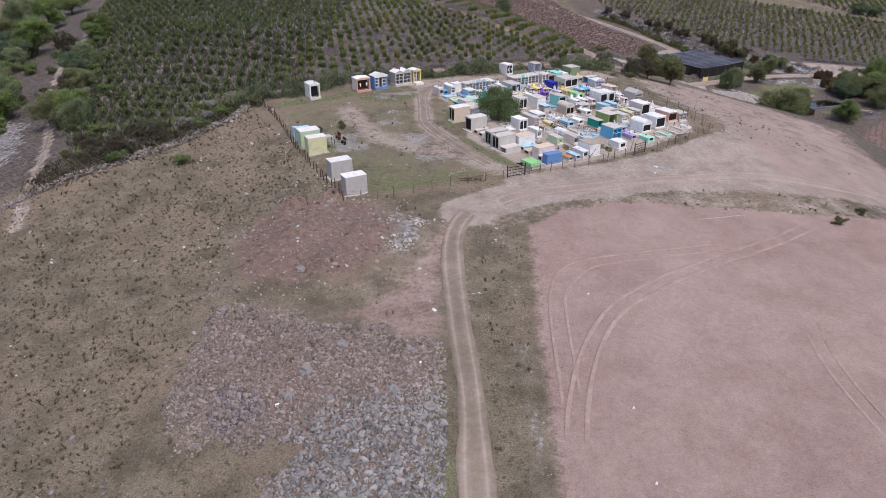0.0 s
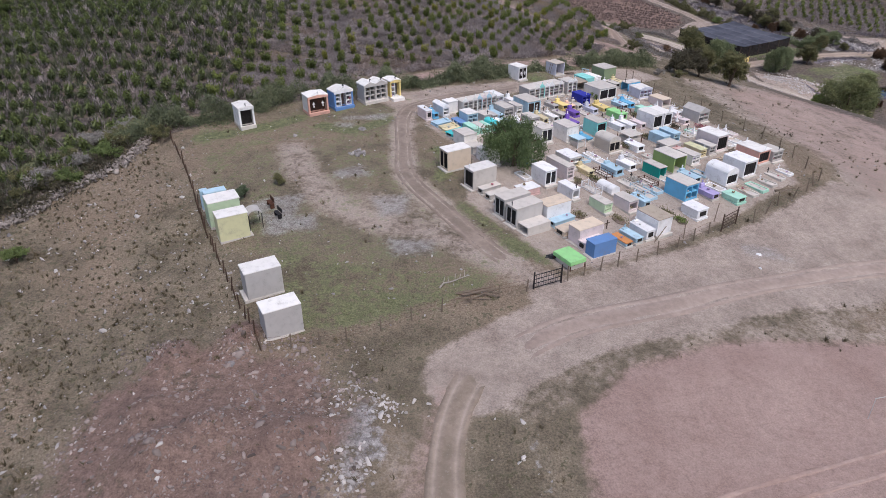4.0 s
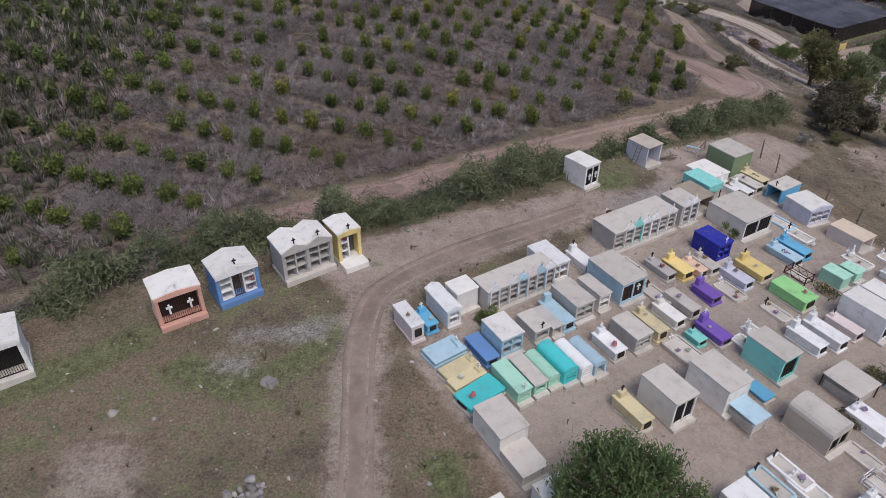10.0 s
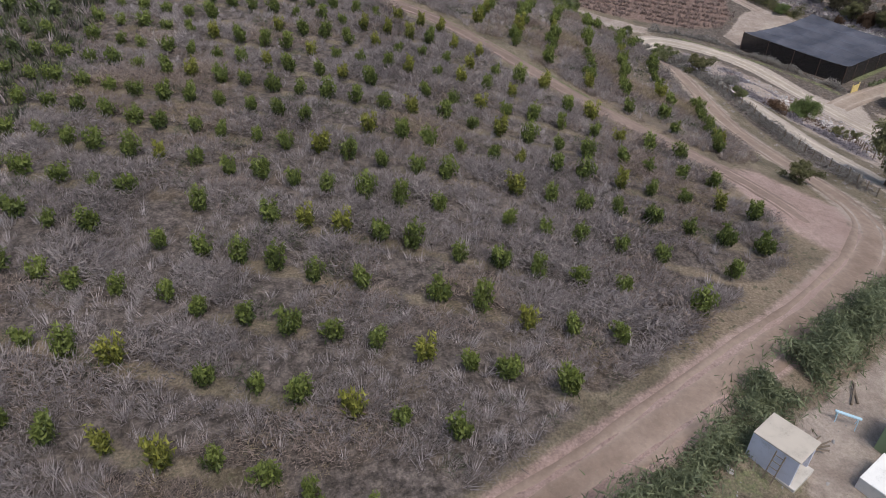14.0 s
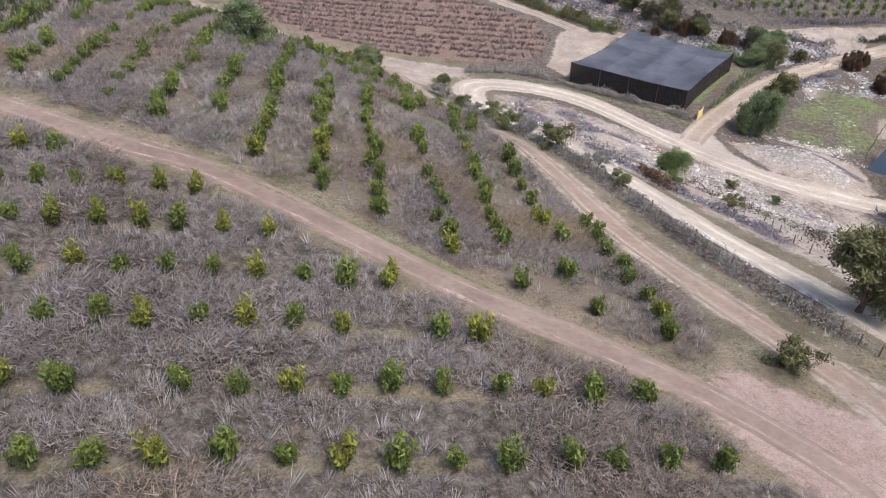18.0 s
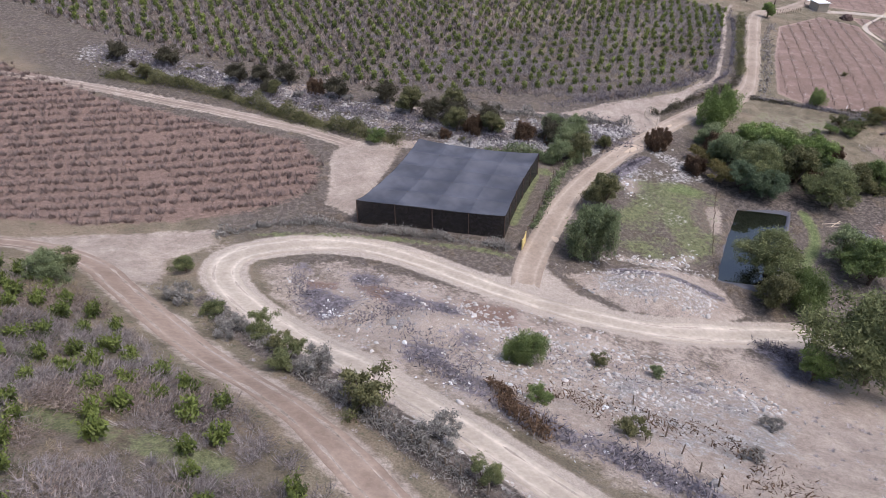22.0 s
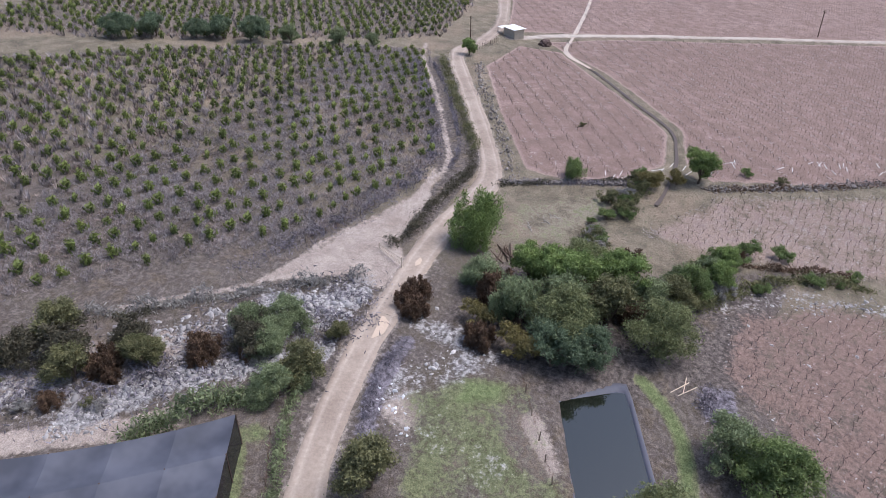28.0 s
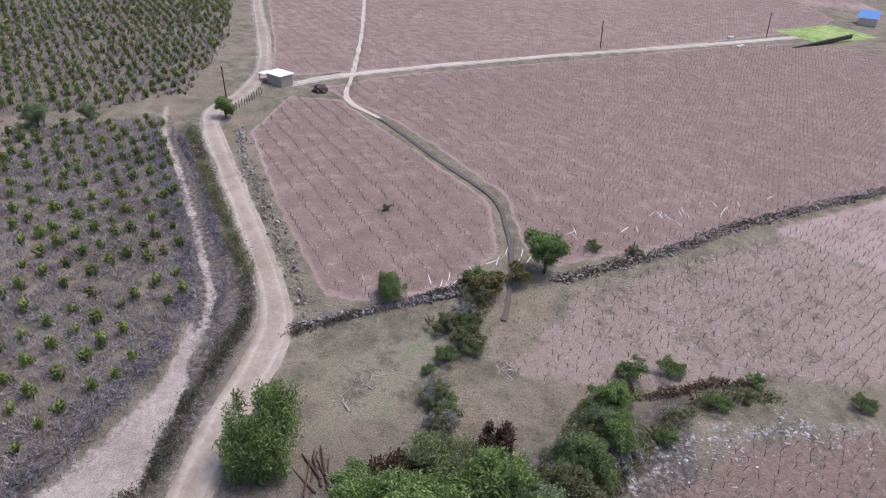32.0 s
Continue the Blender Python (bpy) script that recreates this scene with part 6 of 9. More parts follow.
stones("loose_stones", p, np.clip(rng.lognormal(-2.7, 0.5, len(p)), 0.03, 0.3), MAT_ROCK, "small loose stones on dry ground")
p = np.concatenate([sow(hillside, 0.05, rng), sow([(-34, 92), (-22, 100), (-12, 74), (-4, 73), (-10, 52), (-26, 55)], 0.45, rng), sow(YARD, 0.06, rng), sow([(-2, 50), (4, 50), (6, 68), (-4, 70)], 0.3, rng)])
p = p[inside(p[:, 0], p[:, 1], GRAVES) < 0]
stones("white_stones", p, np.clip(rng.lognormal(-2.1, 0.45, len(p)), 0.05, 0.35), MAT_WHITEROCK, "pale stones scattered on the hillside")
p = clear(np.concatenate([sow(DUMP, 3.2, rng), sow([(64, 218), (70, 213), (75, 199), (79, 192), (70, 193), (66, 204)], 4.5, rng)]), ROADS)
p = p[grain(p[:, 0], p[:, 1], 3, 21) + rng.normal(0, 0.08, len(p)) > 0.45]
stones("rubble", p, np.clip(rng.lognormal(-2.3, 0.55, len(p)), 0.05, 0.5), MAT_WHITEROCK, "pale rubble and refuse strewn in the dump")


p = clear(np.concatenate([along(STREAM, 1500, 5.0), along([(92, 240.2), (98, 236.8), (106, 230.8)], 600, 1.4), along([(109, 238.5), (113, 233), (118, 226.2)], 700, 1.6), along([(114, 235), (116.5, 229.8), (119.6, 226.6)], 1100, 2.0), along([(92, 240.5), (99.4, 236.6), (103.4, 233.2), (108.2, 227.3), (110, 225)], 1100, 1.6), along([(103.5, 244.6), (110, 233), (114.5, 226.5)], 700, 2.0), along([(96, 247), (88, 258), (80, 273), (72, 288)], 600, 2.0)]), ROADS)
stones("river_stones", p, np.clip(rng.lognormal(-1.78, 0.5, len(p)), 0.08, 0.6), MAT_RIVERSTONE, "greyish white boulders along the dry stream bed")
p = along([(136.5, 190.5), (142, 180.5), (144.4, 173), (144.8, 163), (146, 130)], 5200, 2.4)
p = p[grain(p[:, 0], p[:, 1], 1.6, 61) > 0.38]
stones("river_stones", p, np.clip(rng.lognormal(-2.15, 0.5, len(p)), 0.05, 0.42), MAT_RIVERSTONE, "band of pale grey stones beside the lower vineyard")
p = sow([(81.5, 204), (83.5, 208.5), (89, 203), (90.5, 195), (86, 194)], 14, rng)
stones("gravel_heap", p, np.clip(rng.lognormal(-1.95, 0.5, len(p)), 0.06, 0.45), MAT_WHITEROCK, "heap of stones and gravel at the junction")
p = clear(np.concatenate([along([(45.4, 196), (45.6, 185.5), (45.8, 175.6), (45.9, 168)], 350, 0.8), along([(110, 218.5), (117, 213), (119, 219)], 400, 2.0), along([(85, 209), (89.5, 207), (95, 198.5)], 500, 1.4), along([(71, 200), (74, 190), (76, 182)], 500, 3), along([(66, 212), (65, 204), (70, 197)], 800, 1.8), along([(62, 205), (60, 196), (64, 188)], 500, 2.8), along([(68, 197), (66, 190), (72, 186)], 500, 2.4), along([(62.6, 195), (64.8, 198.6)], 120, 1.2), along([(72.9, 183.6), (75.6, 182)], 90, 0.8), along([(81.8, 211), (86.4, 203.4), (89.6, 195)], 120, 0.9)]), [(LOOP_ROAD, 1.9), (NORTH_ROAD, 2.0)])
stones("pale_stones", p, np.clip(rng.lognormal(-2.0, 0.5, len(p)), 0.05, 0.45), MAT_WHITEROCK, "pale stones on banks beside the road")
for pts, n, half, lab in (([(-54, 72), (-47.5, 78.4), (-42.5, 82.3), (-39.2, 86.0), (-36.2, 90.2), (-34.2, 95.6), (-31.8, 100.4), (-30.5, 107.3)], 2400, 0.8, "old dry stone wall on the hillside"), ([(152.3, 220.1), (157.0, 210.9), (160.7, 203.0)], 700, 0.5, "low stone wall between meadow and vineyard"),
                          ([(164.9, 192.0), (174.3, 176.8), (187.2, 160.2), (205.5, 129.7), (215, 105)], 2600, 1.1, "long dry stone wall across the vineyard"), ([(205.5, 239.5), (190, 234.5), (177.9, 229.2), (165.5, 223.4), (157, 220), (154.1, 218.6)], 600, 1.3, "stones piled along the road")):
    p = along(pts, n, half)
    me = strew("stone_wall", sv1, sf1, on_land(p, 0.0) + np.stack([0 * p[:, 0], 0 * p[:, 0], rng.uniform(0, 0.4, n)], -1), np.clip(rng.lognormal(-1.95, 0.4, n), 0.07, 0.4), MAT_FIELDSTONE, rng, 0.1, tumble=True)
    tagged(new("stone_wall", me), lab, "wall", kind="structure")

pv, pf = blades(9, 0.7, 0.09, 0.045, 6)
p = np.concatenate([sow(VINES_L, 1.6, rng), sow(VINES_P, 1.0, rng), rows(VINES_M, 209.4, 189, VINE_TURN, 0.9, 2.8, rng, 0.3, 0.25), rows(VINES_N, 189.4, 214, VINE_TURN, 0.9, 2.7, rng, 0.4, 0.25)])
stuff("vine_prunings", strew("vine_prunings", pv, pf, on_land(p, 0.06), rng.uniform(0.6, 1.3, len(p)), MAT_STRAWGREY, rng, 0.1), "pale cut prunings between the bare vines", "prunings")
p = sow(VINES_P, 0.4, rng)
stones("white_stones", p, np.clip(rng.lognormal(-1.9, 0.4, len(p)), 0.1, 0.35), MAT_WHITEROCK, "white stones scattered between the vines")
p = clear(sow([(80, 210), (86, 203.5), (90, 195), (88.5, 192.8), (84, 194), (80.5, 198.5)], 4, rng), ROADS)
stones("rubble", p, np.clip(rng.lognormal(-2.4, 0.5, len(p)), 0.04, 0.3), MAT_ROCK, "small stones on the gravel heap")
p = np.concatenate([along([(53.9, 216.7), (53, 216.6)], 40, 0.5), along([(63, 221.3), (62.8, 220)], 18, 0.5), along([(60, 222), (61, 221)], 10, 0.5), sow(DUMP, 0.3, rng), along([(54.5, 218), (52.8, 216.4), (55, 214)], 70, 0.9), along([(104.5, 217.5), (108, 218.3), (103, 215)], 130, 1.6), along([(98, 202), (92, 203.5), (89.5, 207)], 110, 1.2)])
stones("dumped_refuse", p, np.clip(rng.lognormal(-2.1, 0.5, len(p)), 0.06, 0.4), PAPER, "white refuse scattered in the dump")


# ---- the cemetery ----
PAINT = {k: plaster(k + "_paint", c) for k, c in {
    "white": (0.86, 0.86, 0.87), "off_white": (0.83, 0.81, 0.78), "cream": (0.72, 0.63, 0.4), "light_blue": (0.46, 0.64, 0.75), "blue": (0.15, 0.29, 0.58), "sky_blue": (0.16, 0.47, 0.72), "dark_blue": (0.035, 0.045, 0.4),
    "turquoise": (0.28, 0.69, 0.65), "aqua": (0.1, 0.66, 0.68), "teal": (0.02, 0.36, 0.3), "mint": (0.45, 0.76, 0.62), "green": (0.33, 0.44, 0.16), "lime": (0.36, 0.75, 0.31), "yellow": (0.84, 0.67, 0.28), "peach": (0.84, 0.6, 0.46), "lavender": (0.66, 0.67, 0.78), "pink": (0.68, 0.47, 0.44),
    "salmon": (0.74, 0.43, 0.35), "lilac": (0.5, 0.43, 0.72), "purple": (0.22, 0.12, 0.5), "pale_pink": (0.78, 0.68, 0.68), "beige": (0.68, 0.57, 0.45), "moss_green": (0.22, 0.29, 0.17), "orange": (0.68, 0.3, 0.11), "pale_green": (0.58, 0.72, 0.5), "pale_yellow": (0.66, 0.65, 0.4)}.items()}
PAINT["grey"] = plaster("bare_grey_render", (0.52, 0.5, 0.485), 0.95, 0.5, (0.3, 0.275, 0.25))
PAINT["concrete"] = plaster("grey_concrete", (0.62, 0.58, 0.535), 0.95, 0.6, (0.36, 0.32, 0.28))
PAINT["stone_beige"] = plaster("weathered_beige_render", (0.56, 0.5, 0.43), 0.9, 0.6, (0.36, 0.31, 0.26))
PAINT["brown"] = plaster("stained_brown_concrete", (0.42, 0.36, 0.29), 0.95, 0.7, (0.22, 0.18, 0.14))
# two dark tones that put the shade of recesses and niches into colour
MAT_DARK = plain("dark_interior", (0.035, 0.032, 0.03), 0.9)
MAT_NICHE_SHADE = plain("niche_back_shade", (0.13, 0.12, 0.11), 0.9)
MAT_IRON = plain("black_painted_iron", (0.03, 0.028, 0.03), 0.45, 0.3)
MAT_RUST = plain("rusty_iron", (0.12, 0.055, 0.035), 0.8, 0.3)
MAT_WOOD = plain("weathered_wood", (0.2, 0.16, 0.125), 0.9)
MAT_DARKWOOD = plain("dark_wood", (0.09, 0.06, 0.045), 0.85)
MAT_GLASS = plain("dusky_glass", (0.05, 0.055, 0.06), 0.15)
FLOWERS = [leafy(n, a, b, 0.7, 0.2) for n, a, b in (("red_flowers", (0.14, 0.04, 0.05), (0.6, 0.26, 0.28)), ("white_flowers", (0.25, 0.3, 0.22), (0.75, 0.75, 0.72)), ("violet_flowers", (0.16, 0.1, 0.2), (0.5, 0.38, 0.54)), ("faded_flowers", (0.1, 0.08, 0.05), (0.36, 0.28, 0.18)))]
FLOWER_MESH = []
for k in range(4):
    bm = bmesh.new()
    bmesh.ops.create_icosphere(bm, subdivisions=2, radius=0.1)
    g = random.Random(70 + k)
    for v in bm.verts:
        v.co = Vector((v.co.x, v.co.y, max(0.0, v.co.z * 0.7 + 0.1))) * g.choice((0.7, 0.9, 1.1, 1.3))
    me = bpy.data.meshes.new("bouquet")
    bm.to_mesh(me)
    bm.free()
    at = me.attributes.new("tone", "FLOAT", "POINT")
    at.data.foreach_set("value", np.random.default_rng(k).uniform(0, 1, len(me.vertices)).astype(np.float32))
    me.materials.append(FLOWERS[k])
    FLOWER_MESH.append(me)
flower_words = ("red and pink flower bunch on a grave", "white flower bunch on a grave", "violet flower bunch on a grave", "faded dry flower bunch on a grave")
dice = random.Random(4)


def flowers(x, y, z):
    k = dice.randrange(4)
    ob = new("bouquet", FLOWER_MESH[k])
    ob.matrix_world = pose(x, y, z, 0, 0, dice.uniform(0, 360)) @ Matrix.Scale(dice.uniform(0.9, 1.5), 4)
    tagged(ob, flower_words[k], "flowers", "flowers on the graves")


def cross_shape(bm, x, y, z, h, t=0.05):
    box(bm, x, y, z + h / 2, t, t, h)
    box(bm, x, y, z + h * 0.68, h * 0.55, t, t)
    return bm


def words(c):
    return c.replace("_", " ")


def tomb(col, x, y, w, l, h, head=0.35, cross=True, hole=True, lid=None, rot=30, bloom=1, group="low tombs"):
    """A box tomb: plinth, body, covering slab, a raised head with a cross, and a dark panel painted as a small niche at
    the foot.
    """
    lid = lid or col
    ob = thing("tomb", x, y, rot, 0, f"{words(col)} painted box tomb" + (" with a cross at its head" if cross and head else " with a flat top") + (", concrete lid" if lid == "concrete" else ""), "tomb", group)
    part("plinth", block(0, -0.02, 0.0, w + 0.06, l + 0.1, 0.24, 0.02), PAINT["concrete"] if dice.random() < 0.5 else PAINT[col], ob)
    part("body", block(0, 0, 0.1 + h / 2, w - 0.06, l - 0.06, h - 0.14, 0.02), PAINT[col], ob)
    part("lid", block(0, 0, h, w + 0.04, l + 0.04, 0.09, 0.02), PAINT[lid], ob)
    if head:
        part("headpiece", block(0, l / 2 - 0.22, h + 0.04 + head / 2, w * 0.62, 0.34, head, 0.03, top=0.85), PAINT[col], ob)
        if cross:
            part("cross", cross_shape(bmesh.new(), 0, l / 2 - 0.22, h + head, 0.38, 0.06), PAINT[dice.choice(("white", col))] if dice.random() < 0.8 else MAT_IRON, ob)
    if hole and h > 0.4:
        # dark block on the front, coloured like the shade in a recess
        part("niche", block(0, -l / 2 - 0.0, 0.14 + h * 0.45, w * 0.5, 0.1, h * 0.42), MAT_DARK, ob, "dark panel painted as a shaded recess")
    if col in ("white", "cream", "off_white", "light_blue") and head and dice.random() < 0.15:
        bm = block(0, -0.05 * l, h + 0.055, 0.05, 0.62, 0.03)
        part("lid_cross", box(bm, 0, 0.05 * l, h + 0.056, 0.36, 0.05, 0.028), MAT_IRON, ob, "flat dark metal cross")
    m = ob.matrix_world
    for k in range(bloom):
        q = m @ Vector((dice.uniform(-0.2, 0.2) * w, dice.uniform(-0.3, 0.25) * l, h + 0.04))
        if dice.random() < 0.6:
            flowers(q.x, q.y, q.z)
    return ob


def vault(col, x, y, w, l, h, front="door", cols=2, tiers=2, roof="concrete", top="flat", rot=30, porch=0.25, doors="iron", group="burial vaults", side=None):
    """A small walk-in vault or a block of niches, hollow, with a slab for a roof."""
    said = {"door": "with barred dark doors", "niche": "with rows of open niches", "open": "with an open front", "blank": "with a closed front"}[front]
    ob = thing("burial_vault", x, y, rot, 0, f"{words(col)} burial vault {said}" + {"flat": " and flat roof", "gable": " and gabled roof", "barrel": " and rounded roof", "peaks": " and peaked parapet"}[top], "vault", group)
    m, r = PAINT[col], PAINT[roof]
    t = 0.13
    part("floor_slab", block(0, -porch / 2, 0.0, w + 0.05, l + porch + 0.05, 0.3, 0.02), PAINT["concrete"], ob)
    part("wall", block(-w / 2 + t / 2, 0, h / 2, t, l, h, 0.012), PAINT[side] if side else m, ob)
    part("wall", block(w / 2 - t / 2, 0, h / 2, t, l, h, 0.012), m, ob)
    part("wall", block(0, l / 2 - t / 2, h / 2, w - 2 * t, t, h), m, ob)
    if top == "flat":
        part("roof", block(0, -0.03, h + 0.04, w + 0.05, l + 0.07, 0.08, 0.015), r, ob)
    elif top == "peaks":
        part("roof", block(0, 0.05, h + 0.05, w + 0.1, l, 0.1, 0.02), r, ob)
        n = max(1, round(w / 1.6))
        bm = bmesh.new()
        for k in range(n):
            a, b = -w / 2 + w * k / n, -w / 2 + w * (k + 1) / n
            prism(bm, [(a, h - 0.02), (b, h - 0.02), (b, h + 0.08), ((a + b) / 2 + 0.2, h + 0.32), ((a + b) / 2 - 0.2, h + 0.32), (a, h + 0.08)], -l / 2 - 0.08, -l / 2 + 0.07)
        part("parapet", bm, m, ob)
    elif top == "gable":
        part("roof", prism(bmesh.new(), [(-w / 2 - 0.06, h), (w / 2 + 0.06, h), (w / 2 + 0.06, h + 0.08), (0, h + 0.08 + w * 0.28), (-w / 2 - 0.06, h + 0.08)], -l / 2 - 0.06, l / 2 + 0.06), r, ob)
    else:
        arc = [(w / 2 * math.cos(a), h + 0.02 + w * 0.3 * math.sin(a)) for a in [math.pi * k / 10 for k in range(11)]]
        part("roof", prism(bmesh.new(), [(-w / 2, h - 0.02), (w / 2, h - 0.02)] + arc[1:-1], -l / 2, l / 2), r, ob)
    iw = w - 2 * t
    if front == "blank":
        part("front_wall", block(0, -l / 2 + t / 2, h / 2, iw, t, h), m, ob)
    if front in ("door", "niche"):
        part("lintel", block(0, -l / 2 + t / 2, h - 0.09, iw, t, 0.18), m, ob)
        part("sill", block(0, -l / 2 + t / 2, 0.22, iw, t, 0.2), m, ob)
    if front == "door":
        dw = iw / cols
        for k in range(cols):
            cx = -iw / 2 + dw * (k + 0.5)
            d = part("door", block(cx, -l / 2 + 0.09, 0.3 + (h - 0.5) / 2, dw - 0.06, 0.04, h - 0.5), MAT_IRON if doors == "iron" else MAT_GLASS if doors == "glass" else MAT_DARK, ob, "dark metal door")
            for b in range(5):
                part("bar", block(cx - dw * 0.4 + dw * 0.2 * b, -l / 2 + 0.05, 0.3 + (h - 0.5) / 2, 0.025, 0.03, h - 0.5), MAT_RUST if doors == "rust" else MAT_IRON, d)
            if dice.random() < 0.12:
                part("cross", cross_shape(bmesh.new(), cx, -l / 2 + 0.02, h * 0.45, 0.5, 0.06), PAINT["white"], d, "white metal cross")
            if k:
                part("pillar", block(cx - dw / 2, -l / 2 + t / 2, h / 2, 0.1, t, h - 0.2), m, ob)
    if front == "niche":
        # darkened backing: the shade deep in the niches is in its colour
        part("backing", block(0, -l / 2 + 0.75, h / 2, iw, 0.06, h - 0.1), MAT_NICHE_SHADE, ob)
        fh = (h - 0.48) / tiers
        for k in range(1, tiers):
            part("shelf", block(0, -l / 2 + 0.38, 0.32 + fh * k, iw, 0.72, 0.07), m, ob)
        for k in range(1, cols):
            part("divider", block(-iw / 2 + iw * k / cols, -l / 2 + 0.375, 0.32 + (h - 0.5) / 2, 0.08, 0.7, h - 0.5), m, ob)
        for k in range(cols):
            for j in range(tiers):
                if dice.random() < 0.45:
                    q = ob.matrix_world @ Vector((-iw / 2 + iw * (k + 0.5) / cols, -l / 2 + 0.2, 0.36 + fh * j))
                    flowers(q.x, q.y, q.z)
    if top == "flat" and dice.random() < 0.16 and front != "blank":
        part("cross", cross_shape(bmesh.new(), 0, -l / 2 + 0.05, h + 0.1, 0.45, 0.05), MAT_IRON if dice.random() < 0.5 else PAINT["white"], ob)
    return ob


def ledger(col, x, y, w, l, h=0.22, rot=30, name="grave_slab"):
    """A low kerbed grave."""
    ob = thing(name, x, y, rot, 0, f"low {words(col)} kerbed grave slab on bare earth", "grave", "low graves")
    bm = bmesh.new()
    for cx, cy, sx, sy in ((0, -l / 2, w, 0.14), (0, l / 2, w, 0.14), (-w / 2, 0, 0.14, l - 0.14), (w / 2, 0, 0.14, l - 0.14)):
        box(bm, cx, cy, h / 2 - 0.05, sx, sy, h + 0.1, 0.015)
    part("kerb", bm, PAINT[col], ob)
    part("cover", block(0, 0, h / 2 - 0.08, w - 0.14, l - 0.14, h, 0.0), PAINT["concrete"], ob)
    if dice.random() < 0.7:
        part("cross", cross_shape(bmesh.new(), 0, l / 2 - 0.05, 0.05, 0.7, 0.06), PAINT["white"] if dice.random() < 0.6 else MAT_IRON, ob)
    for k in range(2):
        if dice.random() < 0.6:
            q = ob.matrix_world @ Vector((dice.uniform(-0.3, 0.3) * w, dice.uniform(-0.4, 0.4) * l, h - 0.08))
            flowers(q.x, q.y, q.z)


def shelter(col, x, y, w, l, h, rot=30, posts="rusty", skirt=0.0):
    """A thin sheet on four posts over a grave."""
    ob = thing("grave_shelter", x, y, rot, 0, f"{words(col)} sheet roof on posts over a grave", "shelter")
    part("roof", block(0, 0, h, w, l, 0.06, 0.01), PAINT[col], ob)
    for a in (-1, 1):
        for b in (-1, 1):
            part("post", block(a * (w / 2 - 0.06), b * (l / 2 - 0.06), h / 2, 0.06, 0.06, h), MAT_RUST if posts == "rusty" else PAINT["white"], ob)
    for s in (-1, 1) if skirt else ():
        part("side_sheet", block(s * (w / 2 - 0.015), 0, h - 0.03 - skirt / 2, 0.03, l - 0.02, skirt), PAINT[col], ob)
        part("side_sheet", block(0, s * (l / 2 - 0.015), h - 0.03 - skirt / 2, w - 0.08, 0.03, skirt), PAINT[col], ob)
    part("grave_body", block(0, 0, 0.3, w - 0.35, l - 0.3, 0.6, 0.02), PAINT["concrete"], ob)


def niche_front(ob, w, l, h, colours):
    """Painted surrounds and small gables on single columns of a block of niches."""
    n = len(colours)
    iw = w - 0.26
    for k, c in enumerate(colours):
        if not c:
            continue
        cx, dw = -iw / 2 + iw * (k + 0.5) / n, iw / n
        bm = bmesh.new()
        for s in (-1, 1):
            box(bm, cx + s * (dw / 2 - 0.03), -l / 2 - 0.03, h / 2 + 0.12, 0.07, 0.12, h - 0.1)
        prism(bm, [(cx - dw / 2, h), (cx + dw / 2, h), (cx + dw / 2, h + 0.1), (cx + 0.06, h + 0.42), (cx - 0.06, h + 0.42), (cx - dw / 2, h + 0.1)], -l / 2 - 0.09, -l / 2 + 0.1)
        surround = part("surround", bm, PAINT[c], ob, f"{words(c)} painted niche surround")
        part("cross", cross_shape(bmesh.new(), cx, -l / 2, h + 0.4, 0.28, 0.045), PAINT[c], surround)


